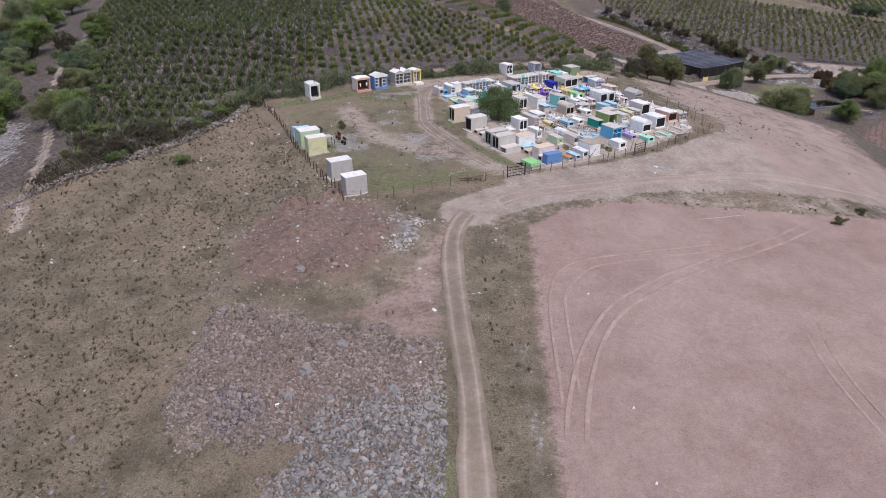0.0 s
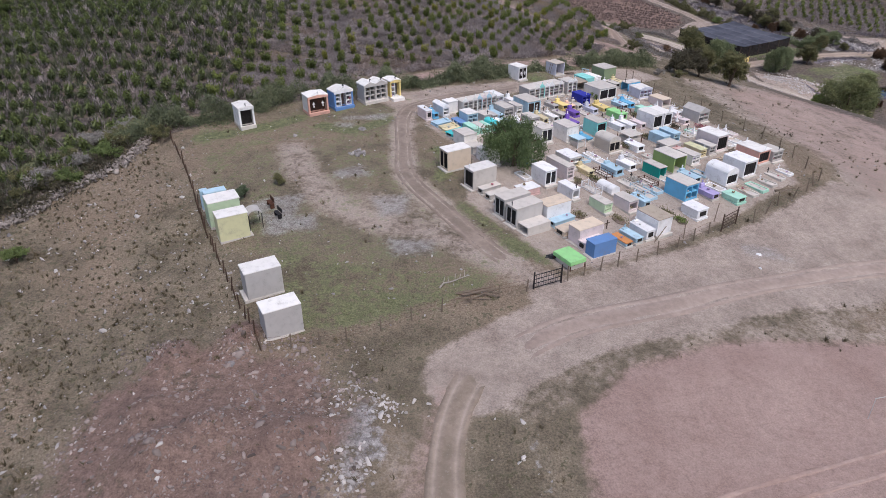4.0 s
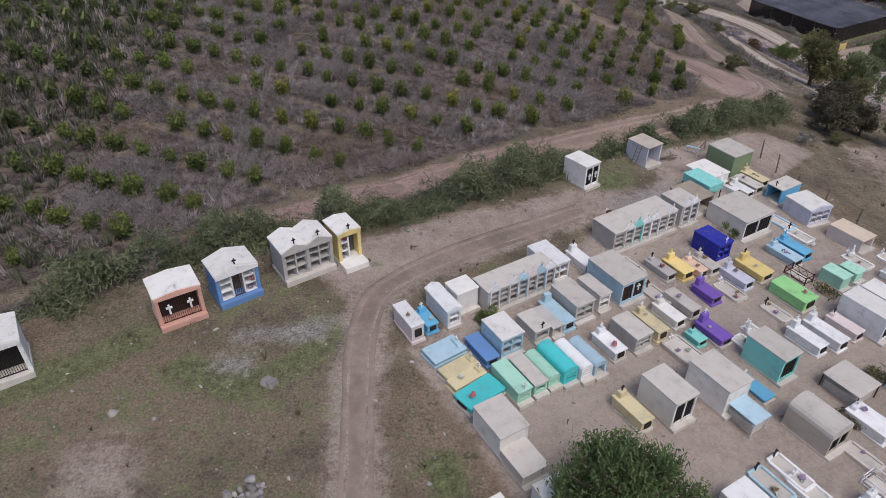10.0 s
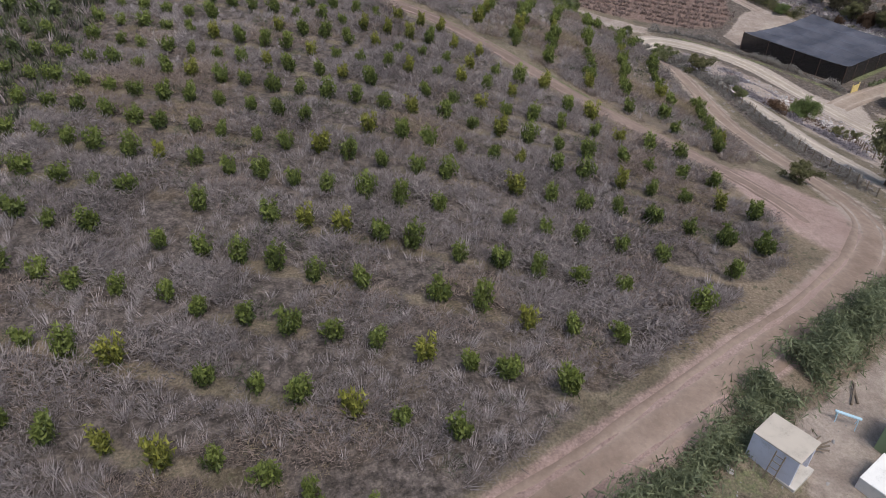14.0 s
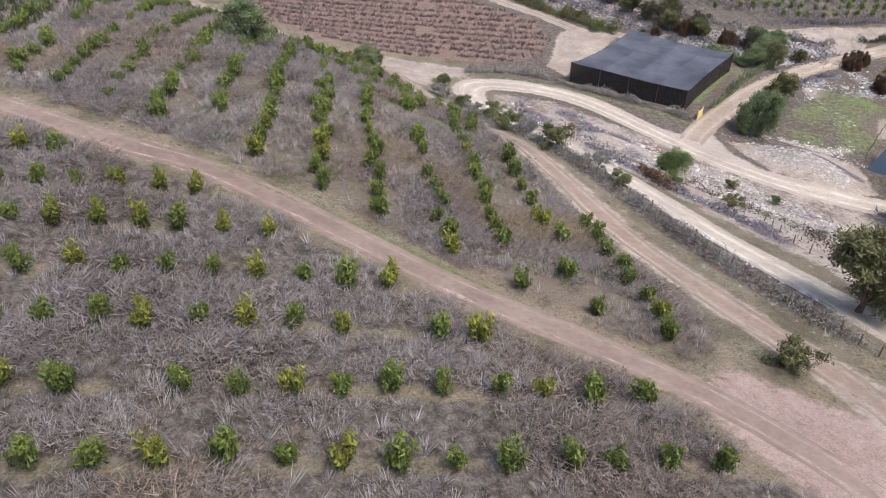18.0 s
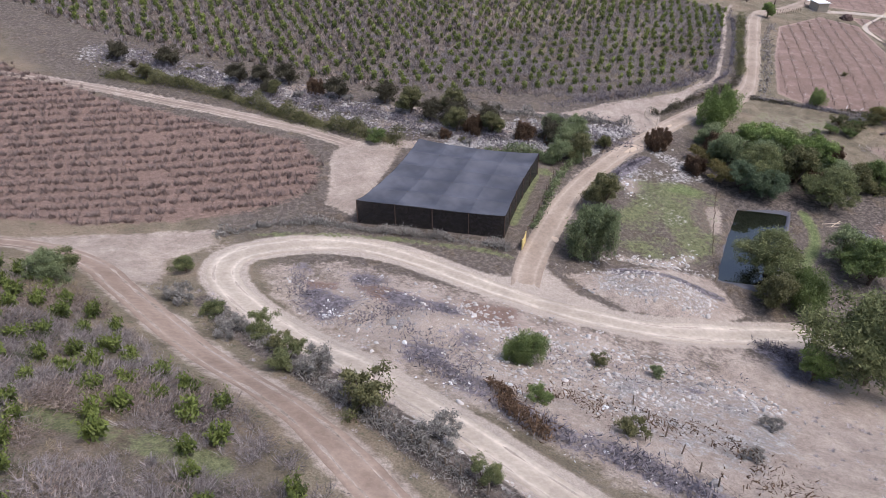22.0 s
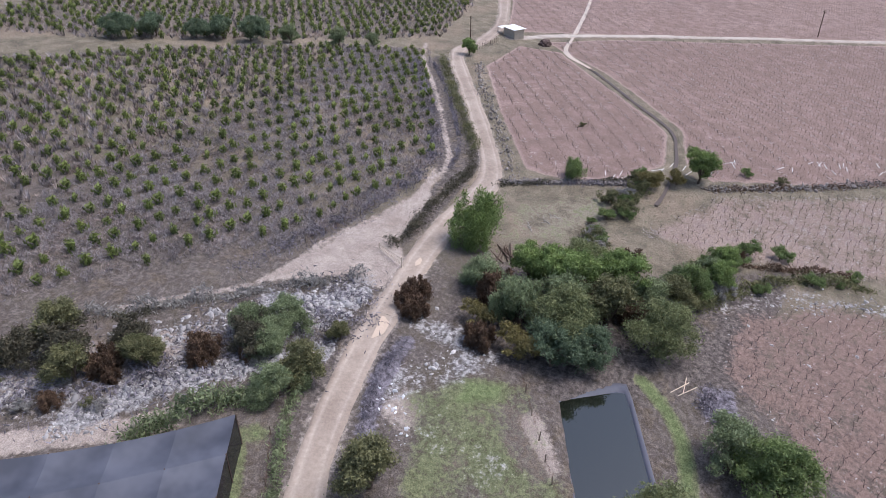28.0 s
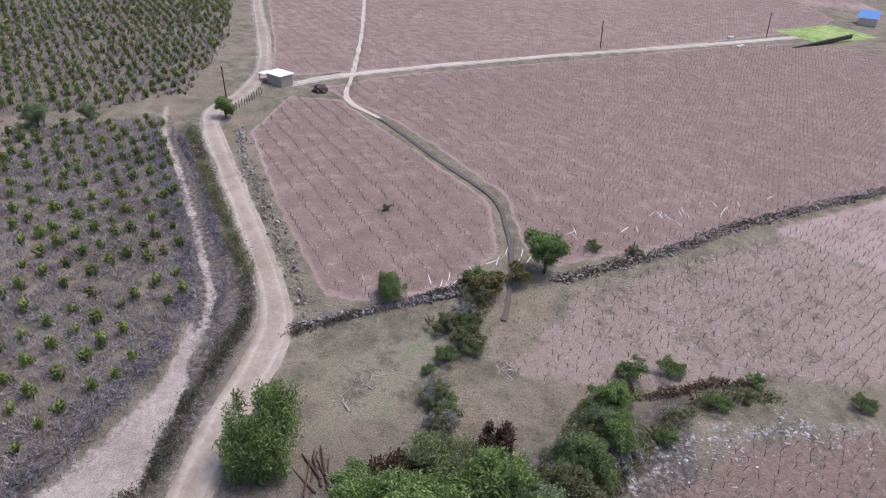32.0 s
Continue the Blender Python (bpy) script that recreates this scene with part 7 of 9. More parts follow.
def chapel(col, x, y, w, l, h, rot, bays, label, porch=0.3):
    """A tomb like a little house: coloured front frame on a plinth, one shallow gable for each bay, its recess filled with niches, a grille or crosses."""
    ob = thing("chapel_tomb", x, y, rot, 0, label, "tomb", "chapels on the north edge")
    m, roof, t = PAINT[col], PAINT["off_white"], 0.14
    n = len(bays)
    bw = (w - t) / n
    front = -l / 2
    part("plinth", block(0, -porch / 2, 0.05, w + 0.1, l + porch, 0.5, 0.02), PAINT["concrete"] if col in ("grey", "white") else PAINT["off_white"] if col == "yellow" else m, ob)
    for s in (-1, 1):
        part("side_wall", block(s * (w / 2 - t / 2), 0, h / 2 + 0.1, t, l - 0.02, h - 0.1, 0.01), PAINT["off_white"] if col == "salmon" else m, ob)
    part("back_wall", block(0, l / 2 - t / 2, h / 2 + 0.1, w - 2 * t, t, h - 0.1), m, ob)
    for k in range(n + 1):
        part("pillar", block(-w / 2 + t / 2 + bw * k, front + 0.07, h / 2 + 0.15, t + 0.07, 0.22, h - 0.1, 0.015), m, ob)
    for k, fill in enumerate(bays):
        cx = -w / 2 + t / 2 + bw * (k + 0.5)
        rise = 0.14 if fill in ("crosses", "half", "grille") else 0.36
        a, b = cx - bw / 2 - t / 2 - 0.06, cx + bw / 2 + t / 2 + 0.06
        part("roof", prism(bmesh.new(), [(a, h + 0.1), (b, h + 0.1), (b, h + 0.2), (cx, h + 0.2 + rise), (a, h + 0.2)], front - 0.08, l / 2 + 0.06), roof, ob, "off-white weathered roof slab")
        part("gable", prism(bmesh.new(), [(a + 0.03, h - 0.08), (b - 0.03, h - 0.08), (b - 0.03, h + 0.13), (cx, h + 0.13 + rise), (a + 0.03, h + 0.13)], front - 0.12, front - 0.085), m if fill != "shelves" else PAINT["white"], ob)
        # dark backing colours carry the shade inside the bay
        part("backing", block(cx, front + 0.7, h / 2 + 0.15, bw - t, 0.05, h - 0.25), MAT_NICHE_SHADE if fill in ("niches", "shelves", "half") else MAT_DARK, ob)
        inner, low, high = bw - t - 0.06, 0.32, h - 0.02
        if fill in ("niches", "shelves", "half"):
            spans = {"niches": [(cx - inner / 2, cx + inner / 2, 2)], "shelves": [(cx - inner / 2, cx - inner / 6, 1), (cx + inner / 6, cx + inner / 2, 1)], "half": [(cx - inner / 2, cx - 0.05, 1)]}[fill]
            trim = PAINT["white"] if fill != "niches" else m
            for lo, hi, cols in spans:
                for j in range(4):
                    part("shelf", block((lo + hi) / 2, front + 0.35, low + (high - low) * j / 3, hi - lo, 0.6, 0.07), trim, ob)
                for j in range(cols + 1):
                    part("divider", block(lo + (hi - lo) * j / cols, front + 0.34, (low + high) / 2, 0.09, 0.6, high - low - 0.04), trim, ob)
                for j in range(3):
                    if dice.random() < 0.6:
                        q = ob.matrix_world @ Vector(((lo + hi) / 2 + dice.uniform(-0.2, 0.2), front + 0.2, low + 0.04 + (high - low) * j / 3))
                        flowers(q.x, q.y, q.z)
        if fill in ("shelves", "grille", "crosses"):
            gate_w = inner / 3 if fill == "shelves" else inner
            leaf = part("grille", block(cx, front + 0.06, low + 0.02, gate_w, 0.04, 0.05), MAT_RUST if fill != "grille" else MAT_IRON, ob, "dark iron grille")
            part("top_rail", block(cx, front + 0.06, high - 0.1, gate_w, 0.04, 0.05), MAT_RUST if fill != "grille" else MAT_IRON, leaf)
            for j in range(int(gate_w / 0.11) + 1):
                part("bar", block(cx - gate_w / 2 + 0.11 * j, front + 0.06, (low + high) / 2, 0.022, 0.022, high - low - 0.1), MAT_RUST if fill != "grille" else MAT_IRON, leaf)
        if fill == "crosses":
            for s in (-0.27, 0.27):
                part("door_cross", cross_shape(bmesh.new(), cx + s * inner, front + 0.01, 0.85, 0.6, 0.1), PAINT["white"], ob, "white painted door cross")
        part("cross", cross_shape(bmesh.new(), cx, front - 0.02, h + 0.15 + rise, 0.42, 0.06), PAINT["white"] if fill == "crosses" else MAT_IRON, ob)
    return ob


# west edge and north edge of the yard
vault("grey", -10.4, 74.85, 1.6, 2.6, 2.3, "blank", roof="off_white", rot=-62, group="vaults on the west fence")
vault("grey", -12.65, 79.35, 1.65, 2.7, 2.3, "blank", roof="off_white", rot=-62, group="vaults on the west fence")
vault("pale_yellow", -16.8, 87.2, 1.5, 2.5, 2.3, "blank", roof="off_white", rot=118, group="vaults on the west fence")
vault("pale_green", -18.2, 89.7, 1.9, 2.7, 2.35, "blank", roof="off_white", rot=118, group="vaults on the west fence")
vault("light_blue", -19.4, 91.7, 0.9, 1.9, 1.9, "blank", roof="light_blue", rot=118, group="vaults on the west fence")
vault("light_blue", -20.4, 91.8, 0.6, 0.6, 1.9, "blank", roof="light_blue", rot=118, group="vaults on the west fence")
chapel("white", -21.0, 110.0, 1.65, 2.3, 2.15, 31, ["grille"], "small white chapel tomb with a dark grille and a cross")
chapel("salmon", -13.6, 113.75, 2.4, 1.9, 2.0, 31, ["crosses"], "salmon pink chapel tomb with two white crosses on dark doors")
chapel("blue", -10.9, 115.5, 2.4, 1.8, 1.95, 34, ["shelves"], "blue chapel tomb with white gable, niches and a rusty gate")
chapel("grey", -7.3, 117.65, 3.1, 1.9, 2.05, 33, ["niches", "niches"], "bare grey chapel tomb with two gabled bays of niches")
chapel("yellow", -5.0, 118.95, 1.45, 1.8, 2.1, 33, ["half"], "yellow chapel tomb with a white niche wall and a wide porch", porch=0.9)
ob = vault("white", 11.5, 128.95, 1.5, 2.15, 1.85, "door", 2, 1, "off_white", rot=37)
for x in (-0.33, 0.33):
    part("door_cross", cross_shape(bmesh.new(), x, -1.1, 0.75, 0.5, 0.08), PAINT["white"], ob, "white painted door cross")
vault("lavender", 17.3, 133.1, 1.65, 2.1, 1.7, "open", roof="stone_beige", rot=33)

# graves, row by row
tomb("pale_pink", -0.9, 112.5, 0.8, 2.15, 1.15, 0, False, True, "white")
tomb("sky_blue", 0.05, 112.9, 0.72, 1.5, 0.6, 0.3)
vault("white", 1.0, 113.8, 0.85, 2.4, 1.2, "niche", 1, 2, "white", "gable", porch=0.1)
niche_front(vault("grey", 5.2, 115.9, 4.9, 1.55, 1.55, "niche", 7, 3, "concrete", rot=31), 4.9, 1.55, 1.55, ("white", "", "off_white", "light_blue", "pale_pink", "light_blue", "white"))
vault("off_white", 2.05, 114.7, 1.4, 1.3, 1.4, "blank", roof="off_white", rot=31)
vault("white", 7.45, 118.0, 1.4, 2.4, 1.45, "niche", 2, 2, "white")
vault("light_blue", 4.1, 111.6, 1.4, 1.9, 1.35, "niche", 2, 2, "off_white")
tomb("blue", 3.0, 110.9, 0.85, 2.1, 0.52, 0)
vault("grey", 5.9, 112.6, 1.0, 1.7, 0.85, "niche", 1, 1, "concrete")
vault("concrete", 6.75, 113.1, 0.7, 1.9, 0.7, "open", roof="grey")
tomb("light_blue", 7.4, 113.8, 0.85, 2.35, 0.62, 0.55, False)
vault("grey", 8.4, 114.7, 1.35, 2.3, 1.25, "niche", 2, 2, "concrete")
vault("off_white", 9.8, 115.5, 0.85, 2.0, 1.2, "niche", 1, 2, "concrete", side="off_white")
vault("light_blue", 11.4, 116.8, 1.9, 3.0, 1.6, "door", 2, 1, "concrete", doors="rust")
tomb("white", 9.7, 119.0, 0.85, 2.0, 0.6, 0.45)
niche_front(vault("grey", 14.0, 122.7, 5.6, 2.1, 1.55, "niche", 7, 3, "concrete", rot=30), 5.6, 2.1, 1.55, ("", "off_white", "turquoise", "white", "white", "", "off_white"))
niche_front(vault("grey", 17.7, 125.0, 1.7, 2.0, 1.7, "niche", 2, 3, "concrete", rot=30), 1.7, 2.0, 1.7, ("white", "white"))
vault("moss_green", 24.3, 133.2, 2.2, 2.6, 1.9, "blank", roof="concrete")
vault("off_white", 21.9, 131.2, 2.1, 2.5, 0.85, "blank", roof="off_white")
shelter("turquoise", 20.6, 128.6, 1.5, 2.5, 1.5, skirt=0.55)
vault("brown", 19.2, 126.8, 2.0, 2.3, 1.25, "open", roof="brown")
tomb("white", 23.1, 129.7, 0.8, 1.9, 0.5, 0.4)
tomb("white", 24.1, 129.5, 0.8, 1.8, 0.5, 0.4)
tomb("concrete", 25.0, 130.4, 0.95, 2.2, 0.6, 0)
tomb("cream", 25.9, 131.5, 0.9, 2.2, 0.6, 0.3)
vault("sky_blue", 27.3, 129.4, 1.35, 2.2, 1.25, "open", roof="concrete", rot=-60)
vault("lavender", 28.0, 126.8, 2.0, 2.4, 1.3, "niche", 3, 2, "off_white", "peaks", rot=22)
vault("off_white", 22.0, 124.7, 2.9, 3.2, 1.6, "door", 2, 1, "concrete", "flat")
vault("dark_blue", 18.8, 121.1, 1.3, 2.1, 1.35, "niche", 2, 2, "dark_blue")
tomb("yellow", 15.9, 118.8, 0.95, 1.9, 0.62, 0.4)
tomb("peach", 17.0, 118.9, 0.7, 1.6, 0.6, 0.25)
tomb("yellow", 21.0, 119.2, 1.15, 2.2, 0.58, 0.45)
tomb("grey", 14.7, 118.6, 0.75, 2.0, 0.55, 0.2)
tomb("concrete", 17.9, 119.4, 0.85, 1.7, 0.55, 0.3)
tomb("light_blue", 23.8, 121.0, 0.9, 2.25, 0.58, 0.3)
tomb("sky_blue", 24.9, 121.9, 0.9, 2.2, 0.55, 0.35)
tomb("purple", 17.0, 116.5, 0.85, 1.7, 0.55, 0.5)
tomb("lavender", 19.5, 118.2, 0.85, 2.0, 0.58, 0.45)
ledger("concrete", 18.7, 117.0, 0.95, 1.8)
tomb("lime", 22.4, 116.6, 1.25, 2.45, 0.85, 0, False)
ledger("concrete", 20.9, 115.2, 0.8, 1.7)
tomb("white", 21.5, 112.7, 0.85, 2.15, 0.7, 0.5)
tomb("white", 22.8, 113.2, 0.9, 2.4, 0.75, 0.5)
tomb("pale_pink", 24.3, 113.9, 0.8, 2.0, 0.65, 0.2)
vault("white", 25.8, 114.4, 1.5, 2.8, 1.75, "door", 1, 1, "off_white")
vault("white", 27.3, 115.3, 1.35, 2.7, 1.7, "door", 1, 1, "off_white")
tomb("purple", 16.2, 113.0, 0.9, 2.0, 0.55, 0.55)
tomb("turquoise", 15.05, 112.5, 0.7, 1.05, 0.45, 0.2)
tomb("off_white", 14.0, 114.3, 0.8, 1.95, 0.6, 0.3)
tomb("concrete", 15.1, 115.3, 0.8, 2.2, 0.65, 0.0)
ledger("concrete", 14.0, 111.5, 1.2, 1.9, 0.35)
vault("grey", 11.3, 112.4, 1.2, 2.0, 1.05, "niche", 2, 2, "concrete")
tomb("cream", 12.6, 113.2, 0.8, 2.1, 0.75, 0.4)
tomb("white", 9.9, 111.5, 0.85, 1.9, 0.7, 0.35)
vault("off_white", 11.9, 107.6, 1.5, 2.3, 1.75, "door", 2, 1, "concrete", doors="glass")
vault("off_white", 14.8, 108.6, 1.7, 2.5, 1.75, "blank", roof="concrete")
tomb("cream", 10.1, 107.0, 0.8, 2.1, 0.75, 0.35)
tomb("sky_blue", 17.1, 109.0, 0.8, 1.9, 0.32, 0.25)
shelter("light_blue", 15.8, 106.9, 1.2, 1.7, 1.0, posts="white")
vault("turquoise", 18.5, 110.8, 1.4, 2.35, 1.7, "door", 1, 1, "concrete")
vault("stone_beige", 19.0, 106.3, 1.6, 2.4, 1.35, "door", 2, 1, "concrete", "barrel")
shelter("concrete", 22.2, 109.2, 1.9, 2.1, 1.0)
tomb("white", 22.1, 106.8, 1.15, 2.15, 0.68, 0.2)
vault("pale_pink", 29.7, 123.6, 1.5, 2.5, 1.0, "open", roof="beige")
vault("mint", 26.0, 118.5, 0.95, 1.5, 0.95, "blank", roof="mint")
vault("mint", 27.5, 119.3, 0.9, 1.2, 0.75, "blank", roof="mint")
tomb("white", 30.3, 119.0, 0.95, 1.5, 0.55, 0.4)
vault("grey", 32.5, 117.7, 1.8, 2.6, 1.4, "niche", 2, 2, "grey", "gable")
vault("light_blue", 25.4, 108.8, 1.05, 2.2, 1.1, "niche", 1, 1, "light_blue")
vault("light_blue", 26.8, 109.7, 1.05, 2.3, 1.15, "niche", 1, 2, "light_blue")
tomb("pale_pink", 30.2, 116.0, 0.9, 1.9, 0.6, 0.3)
vault("grey", 25.8, 106.5, 1.7, 2.0, 1.0, "niche", 3, 2, "concrete", rot=-60)
tomb("pink", 26.4, 105.6, 1.0, 2.0, 0.78, 0, False)
vault("cream", 28.4, 105.6, 1.0, 2.4, 0.95, "niche", 1, 2, "pale_yellow")
vault("green", 24.5, 102.0, 1.75, 2.9, 1.7, "open", roof="concrete")
vault("teal", 22.5, 100.2, 1.0, 2.3, 1.2, "open", roof="concrete")
vault("off_white", 27.0, 103.5, 1.2, 2.2, 1.15, "niche", 2, 2, "concrete")
vault("pale_pink", 30.9, 107.6, 1.75, 2.9, 1.85, "door", 1, 1, "off_white")
vault("grey", 29.7, 106.2, 1.0, 2.1, 1.05, "niche", 1, 2, "concrete")
vault("salmon", 34.2, 104.4, 1.85, 2.9, 1.5, "door", 1, 1, "off_white")
vault("grey", 36.2, 104.7, 1.6, 2.0, 1.25, "niche", 2, 2, "concrete")
vault("white", 31.5, 101.1, 1.95, 2.7, 1.75, "door", 1, 1, "white")
vault("white", 29.0, 99.2, 1.7, 2.7, 1.35, "door", 1, 1, "white", "barrel")
tomb("light_blue", 25.8, 99.4, 0.95, 2.35, 0.6, 0.25)
vault("sky_blue", 23.9, 95.8, 1.7, 2.6, 1.75, "niche", 2, 2, "concrete")
tomb("lilac", 26.6, 96.0, 0.95, 2.05, 0.62, 0.45)
tomb("mint", 29.0, 95.5, 1.3, 1.9, 0.6, 0, False)
tomb("white", 24.2, 92.5, 1.45, 2.0, 0.95, 0, False)
vault("grey", 7.2, 91.3, 1.45, 2.9, 1.95, "door", 2, 1, "concrete", rot=-58, doors="glass")
vault("grey", 8.1, 89.8, 1.5, 2.9, 1.9, "door", 2, 1, "concrete", rot=-58, doors="glass")
vault("concrete", 8.9, 88.6, 1.35, 2.5, 0.75, "open", roof="concrete", rot=-58)
vault("white", 10.9, 91.0, 1.5, 2.7, 1.6, "blank", roof="beige", rot=-60)
tomb("light_blue", 11.5, 90.0, 0.95, 2.4, 0.5, 0, False, rot=-58)
vault("pale_pink", 13.1, 87.3, 1.45, 2.6, 1.55, "blank", roof="beige", rot=-60)
tomb("beige", 11.9, 88.4, 1.3, 2.2, 0.6, 0, False, rot=-58)
vault("blue", 14.0, 85.2, 1.1, 2.3, 1.4, "blank", roof="blue", rot=-63)
shelter("lime", 11.1, 83.5, 1.6, 2.2, 0.85, skirt=0.3)
tomb("pale_pink", 13.4, 86.2, 0.9, 2.2, 0.8, 0, False, rot=-58)
tomb("light_blue", 16.2, 87.1, 0.78, 1.9, 0.5, 0, False, lid="orange")
tomb("light_blue", 17.2, 87.9, 0.85, 2.1, 0.55, 0.15)
tomb("white", 18.3, 88.6, 1.0, 2.15, 0.95, 0.15)
vault("white", 19.6, 89.7, 1.75, 2.6, 1.65, "blank", roof="brown")
vault("pale_pink", 17.9, 93.1, 1.15, 2.1, 1.15, "niche", 1, 1, "concrete")
vault("pale_green", 15.5, 92.7, 0.95, 2.1, 1.0, "niche", 1, 3, "concrete")
tomb("light_blue", 19.4, 93.7, 0.8, 2.0, 0.85, 0.2)
vault("white", 12.9, 95.0, 0.9, 2.2, 1.15, "niche", 1, 1, "white")
vault("pale_pink", 12.7, 99.2, 0.9, 3.3, 1.55, "niche", 1, 3, "concrete")
vault("white", 10.9, 97.7, 1.4, 2.25, 1.65, "door", 2, 1, "white", doors="glass")
vault("off_white", 13.9, 101.5, 1.5, 2.3, 1.35, "niche", 2, 2, "white")
tomb("cream", 15.4, 100.1, 0.85, 2.05, 0.5, 0.4)
tomb("light_blue", 18.3, 100.5, 1.15, 2.2, 0.65, 0.25)
tomb("white", 20.0, 101.7, 1.0, 2.05, 0.62, 0.45)
vault("white", 17.0, 96.4, 1.05, 2.15, 0.5, "blank", roof="white", top="barrel")
tomb("pink", 9.0, 95.2, 1.4, 2.1, 0.75, 0, False, lid="white", rot=-60)
tomb("concrete", 5.4, 95.2, 0.85, 2.2, 0.6, 0, False, rot=-56)
tomb("concrete", 6.1, 94.2, 0.85, 2.3, 0.6, 0, False, rot=-57)
tomb("concrete", 6.8, 93.1, 0.85, 2.3, 0.6, 0, False, rot=-57)
vault("concrete", 4.6, 96.3, 1.55, 2.7, 2.0, "door", 1, 1, "off_white", rot=-58, doors="iron")
vault("beige", 2.3, 99.9, 1.6, 2.7, 2.1, "door", 2, 1, "off_white", rot=-60)
vault("white", 5.7, 101.5, 1.4, 2.3, 1.4, "blank", roof="off_white", rot=28)
tomb("light_blue", 1.0, 110.8, 1.3, 2.0, 0.35, 0.15, rot=-56)
tomb("cream", 1.7, 109.6, 0.85, 2.0, 0.38, 0.15, rot=-54)
tomb("cream", 2.1, 108.9, 0.8, 2.0, 0.38, 0.15, rot=-54)
tomb("aqua", 2.7, 107.9, 1.3, 2.3, 0.45, 0, rot=-52)
vault("mint", 4.3, 108.6, 0.85, 2.3, 0.85, "niche", 1, 2, "mint")
vault("mint", 5.2, 109.1, 0.8, 2.2, 0.8, "niche", 1, 1, "concrete")
vault("mint", 6.0, 109.6, 0.75, 2.1, 0.6, "niche", 1, 1, "mint", "barrel")
vault("aqua", 6.8, 109.9, 0.9, 2.3, 0.9, "niche", 1, 2, "aqua", "barrel")
vault("white", 7.7, 110.2, 0.75, 2.3, 0.8, "niche", 1, 2, "white", "barrel")
vault("light_blue", 8.5, 110.5, 0.8, 2.2, 0.75, "open", roof="light_blue", top="barrel")
vault("off_white", 3.5, 105.7, 1.6, 2.2, 1.35, "blank", roof="concrete")
vault("concrete", 4.4, 104.0, 1.4, 1.8, 0.75, "blank", roof="concrete")
for x, y, w, l, c in ((20.4, 98.3, 1.0, 2.0, "concrete"), (19.2, 97.8, 0.9, 1.9, "concrete"), (21.5, 96.8, 0.9, 1.9, "light_blue"), (20.6, 95.6, 1.0, 1.8, "light_blue"), (14.3, 89.8, 0.8, 1.8, "white"), (23.7, 98.3, 0.8, 1.8, "white"), (27.9, 97.6, 0.9, 2.0, "white"),
                      (32.2, 97.9, 0.9, 2.1, "mint"), (31.0, 96.9, 0.9, 1.8, "concrete"), (33.6, 98.8, 0.8, 1.8, "concrete"), (20.2, 107.7, 0.7, 1.6, "pale_pink"), (23.3, 104.2, 0.9, 1.9, "concrete"), (29.2, 111.3, 1.0, 2.0, "concrete"), (30.6, 112.4, 0.9, 2.0, "mint"),
                      (34.2, 110.0, 1.0, 2.0, "white"), (33.0, 108.9, 1.0, 2.2, "white"), (34.8, 112.6, 0.9, 2.0, "pale_pink"), (29.0, 121.0, 0.9, 1.8, "off_white"), (31.6, 121.3, 0.8, 1.7, "white"), (27.8, 117.2, 0.9, 2.0, "concrete"), (18.0, 112.2, 0.8, 1.7, "white"), (18.9, 113.2, 0.8, 1.6, "white"),
                      (26.2, 123.8, 0.9, 1.8, "off_white"), (25.6, 125.3, 0.9, 1.8, "light_blue"), (12.9, 118.9, 0.9, 1.9, "concrete"), (13.9, 116.2, 0.9, 1.8, "concrete"), (16.9, 104.0, 0.8, 2.0, "white"), (17.4, 103.0, 0.9, 2.0, "white"), (15.7, 103.3, 0.9, 1.9, "light_blue"), (27.4, 100.6, 0.8, 1.8, "light_blue"),
                      (35.0, 100.2, 0.8, 1.9, "concrete"), (36.4, 101.2, 0.7, 1.6, "white"), (20.8, 104.9, 0.8, 1.7, "concrete"), (9.9, 101.9, 0.9, 2.0, "blue"), (9.0, 98.6, 0.8, 1.8, "white")):
    ledger(c, x, y, w, l)
for x, y, s in ((33.3, 109.6, 1), (33.8, 110.4, 0.9), (32.4, 109.2, 0.8), (28.8, 121.6, 0.9), (18.4, 113.4, 0.8), (29.6, 115.7, 0.8), (27.0, 113.4, 0.6), (33.6, 112.9, 0.8), (34.6, 113.2, 0.8), (30.2, 111.4, 0.9), (30.6, 110.6, 0.7), (35.3, 108.6, 0.9), (26.6, 122.6, 0.6), (31.9, 120.4, 0.6)):
    ob = thing("statue", x, y, x * 40 % 360, 0.2, "small white plaster grave ornament", "statue", "grave ornaments", size=s)
    bm = block(0, 0, 0.15, 0.4, 0.4, 0.3, 0.02)
    tube(bm, (0, 0, 0.28), (0, 0, 0.75), 0.16, 0.08, 8)
    tube(bm, (0, 0, 0.75), (0, 0, 0.93), 0.09, 0.06, 8)
    part("body", bm, PAINT["white"], ob)


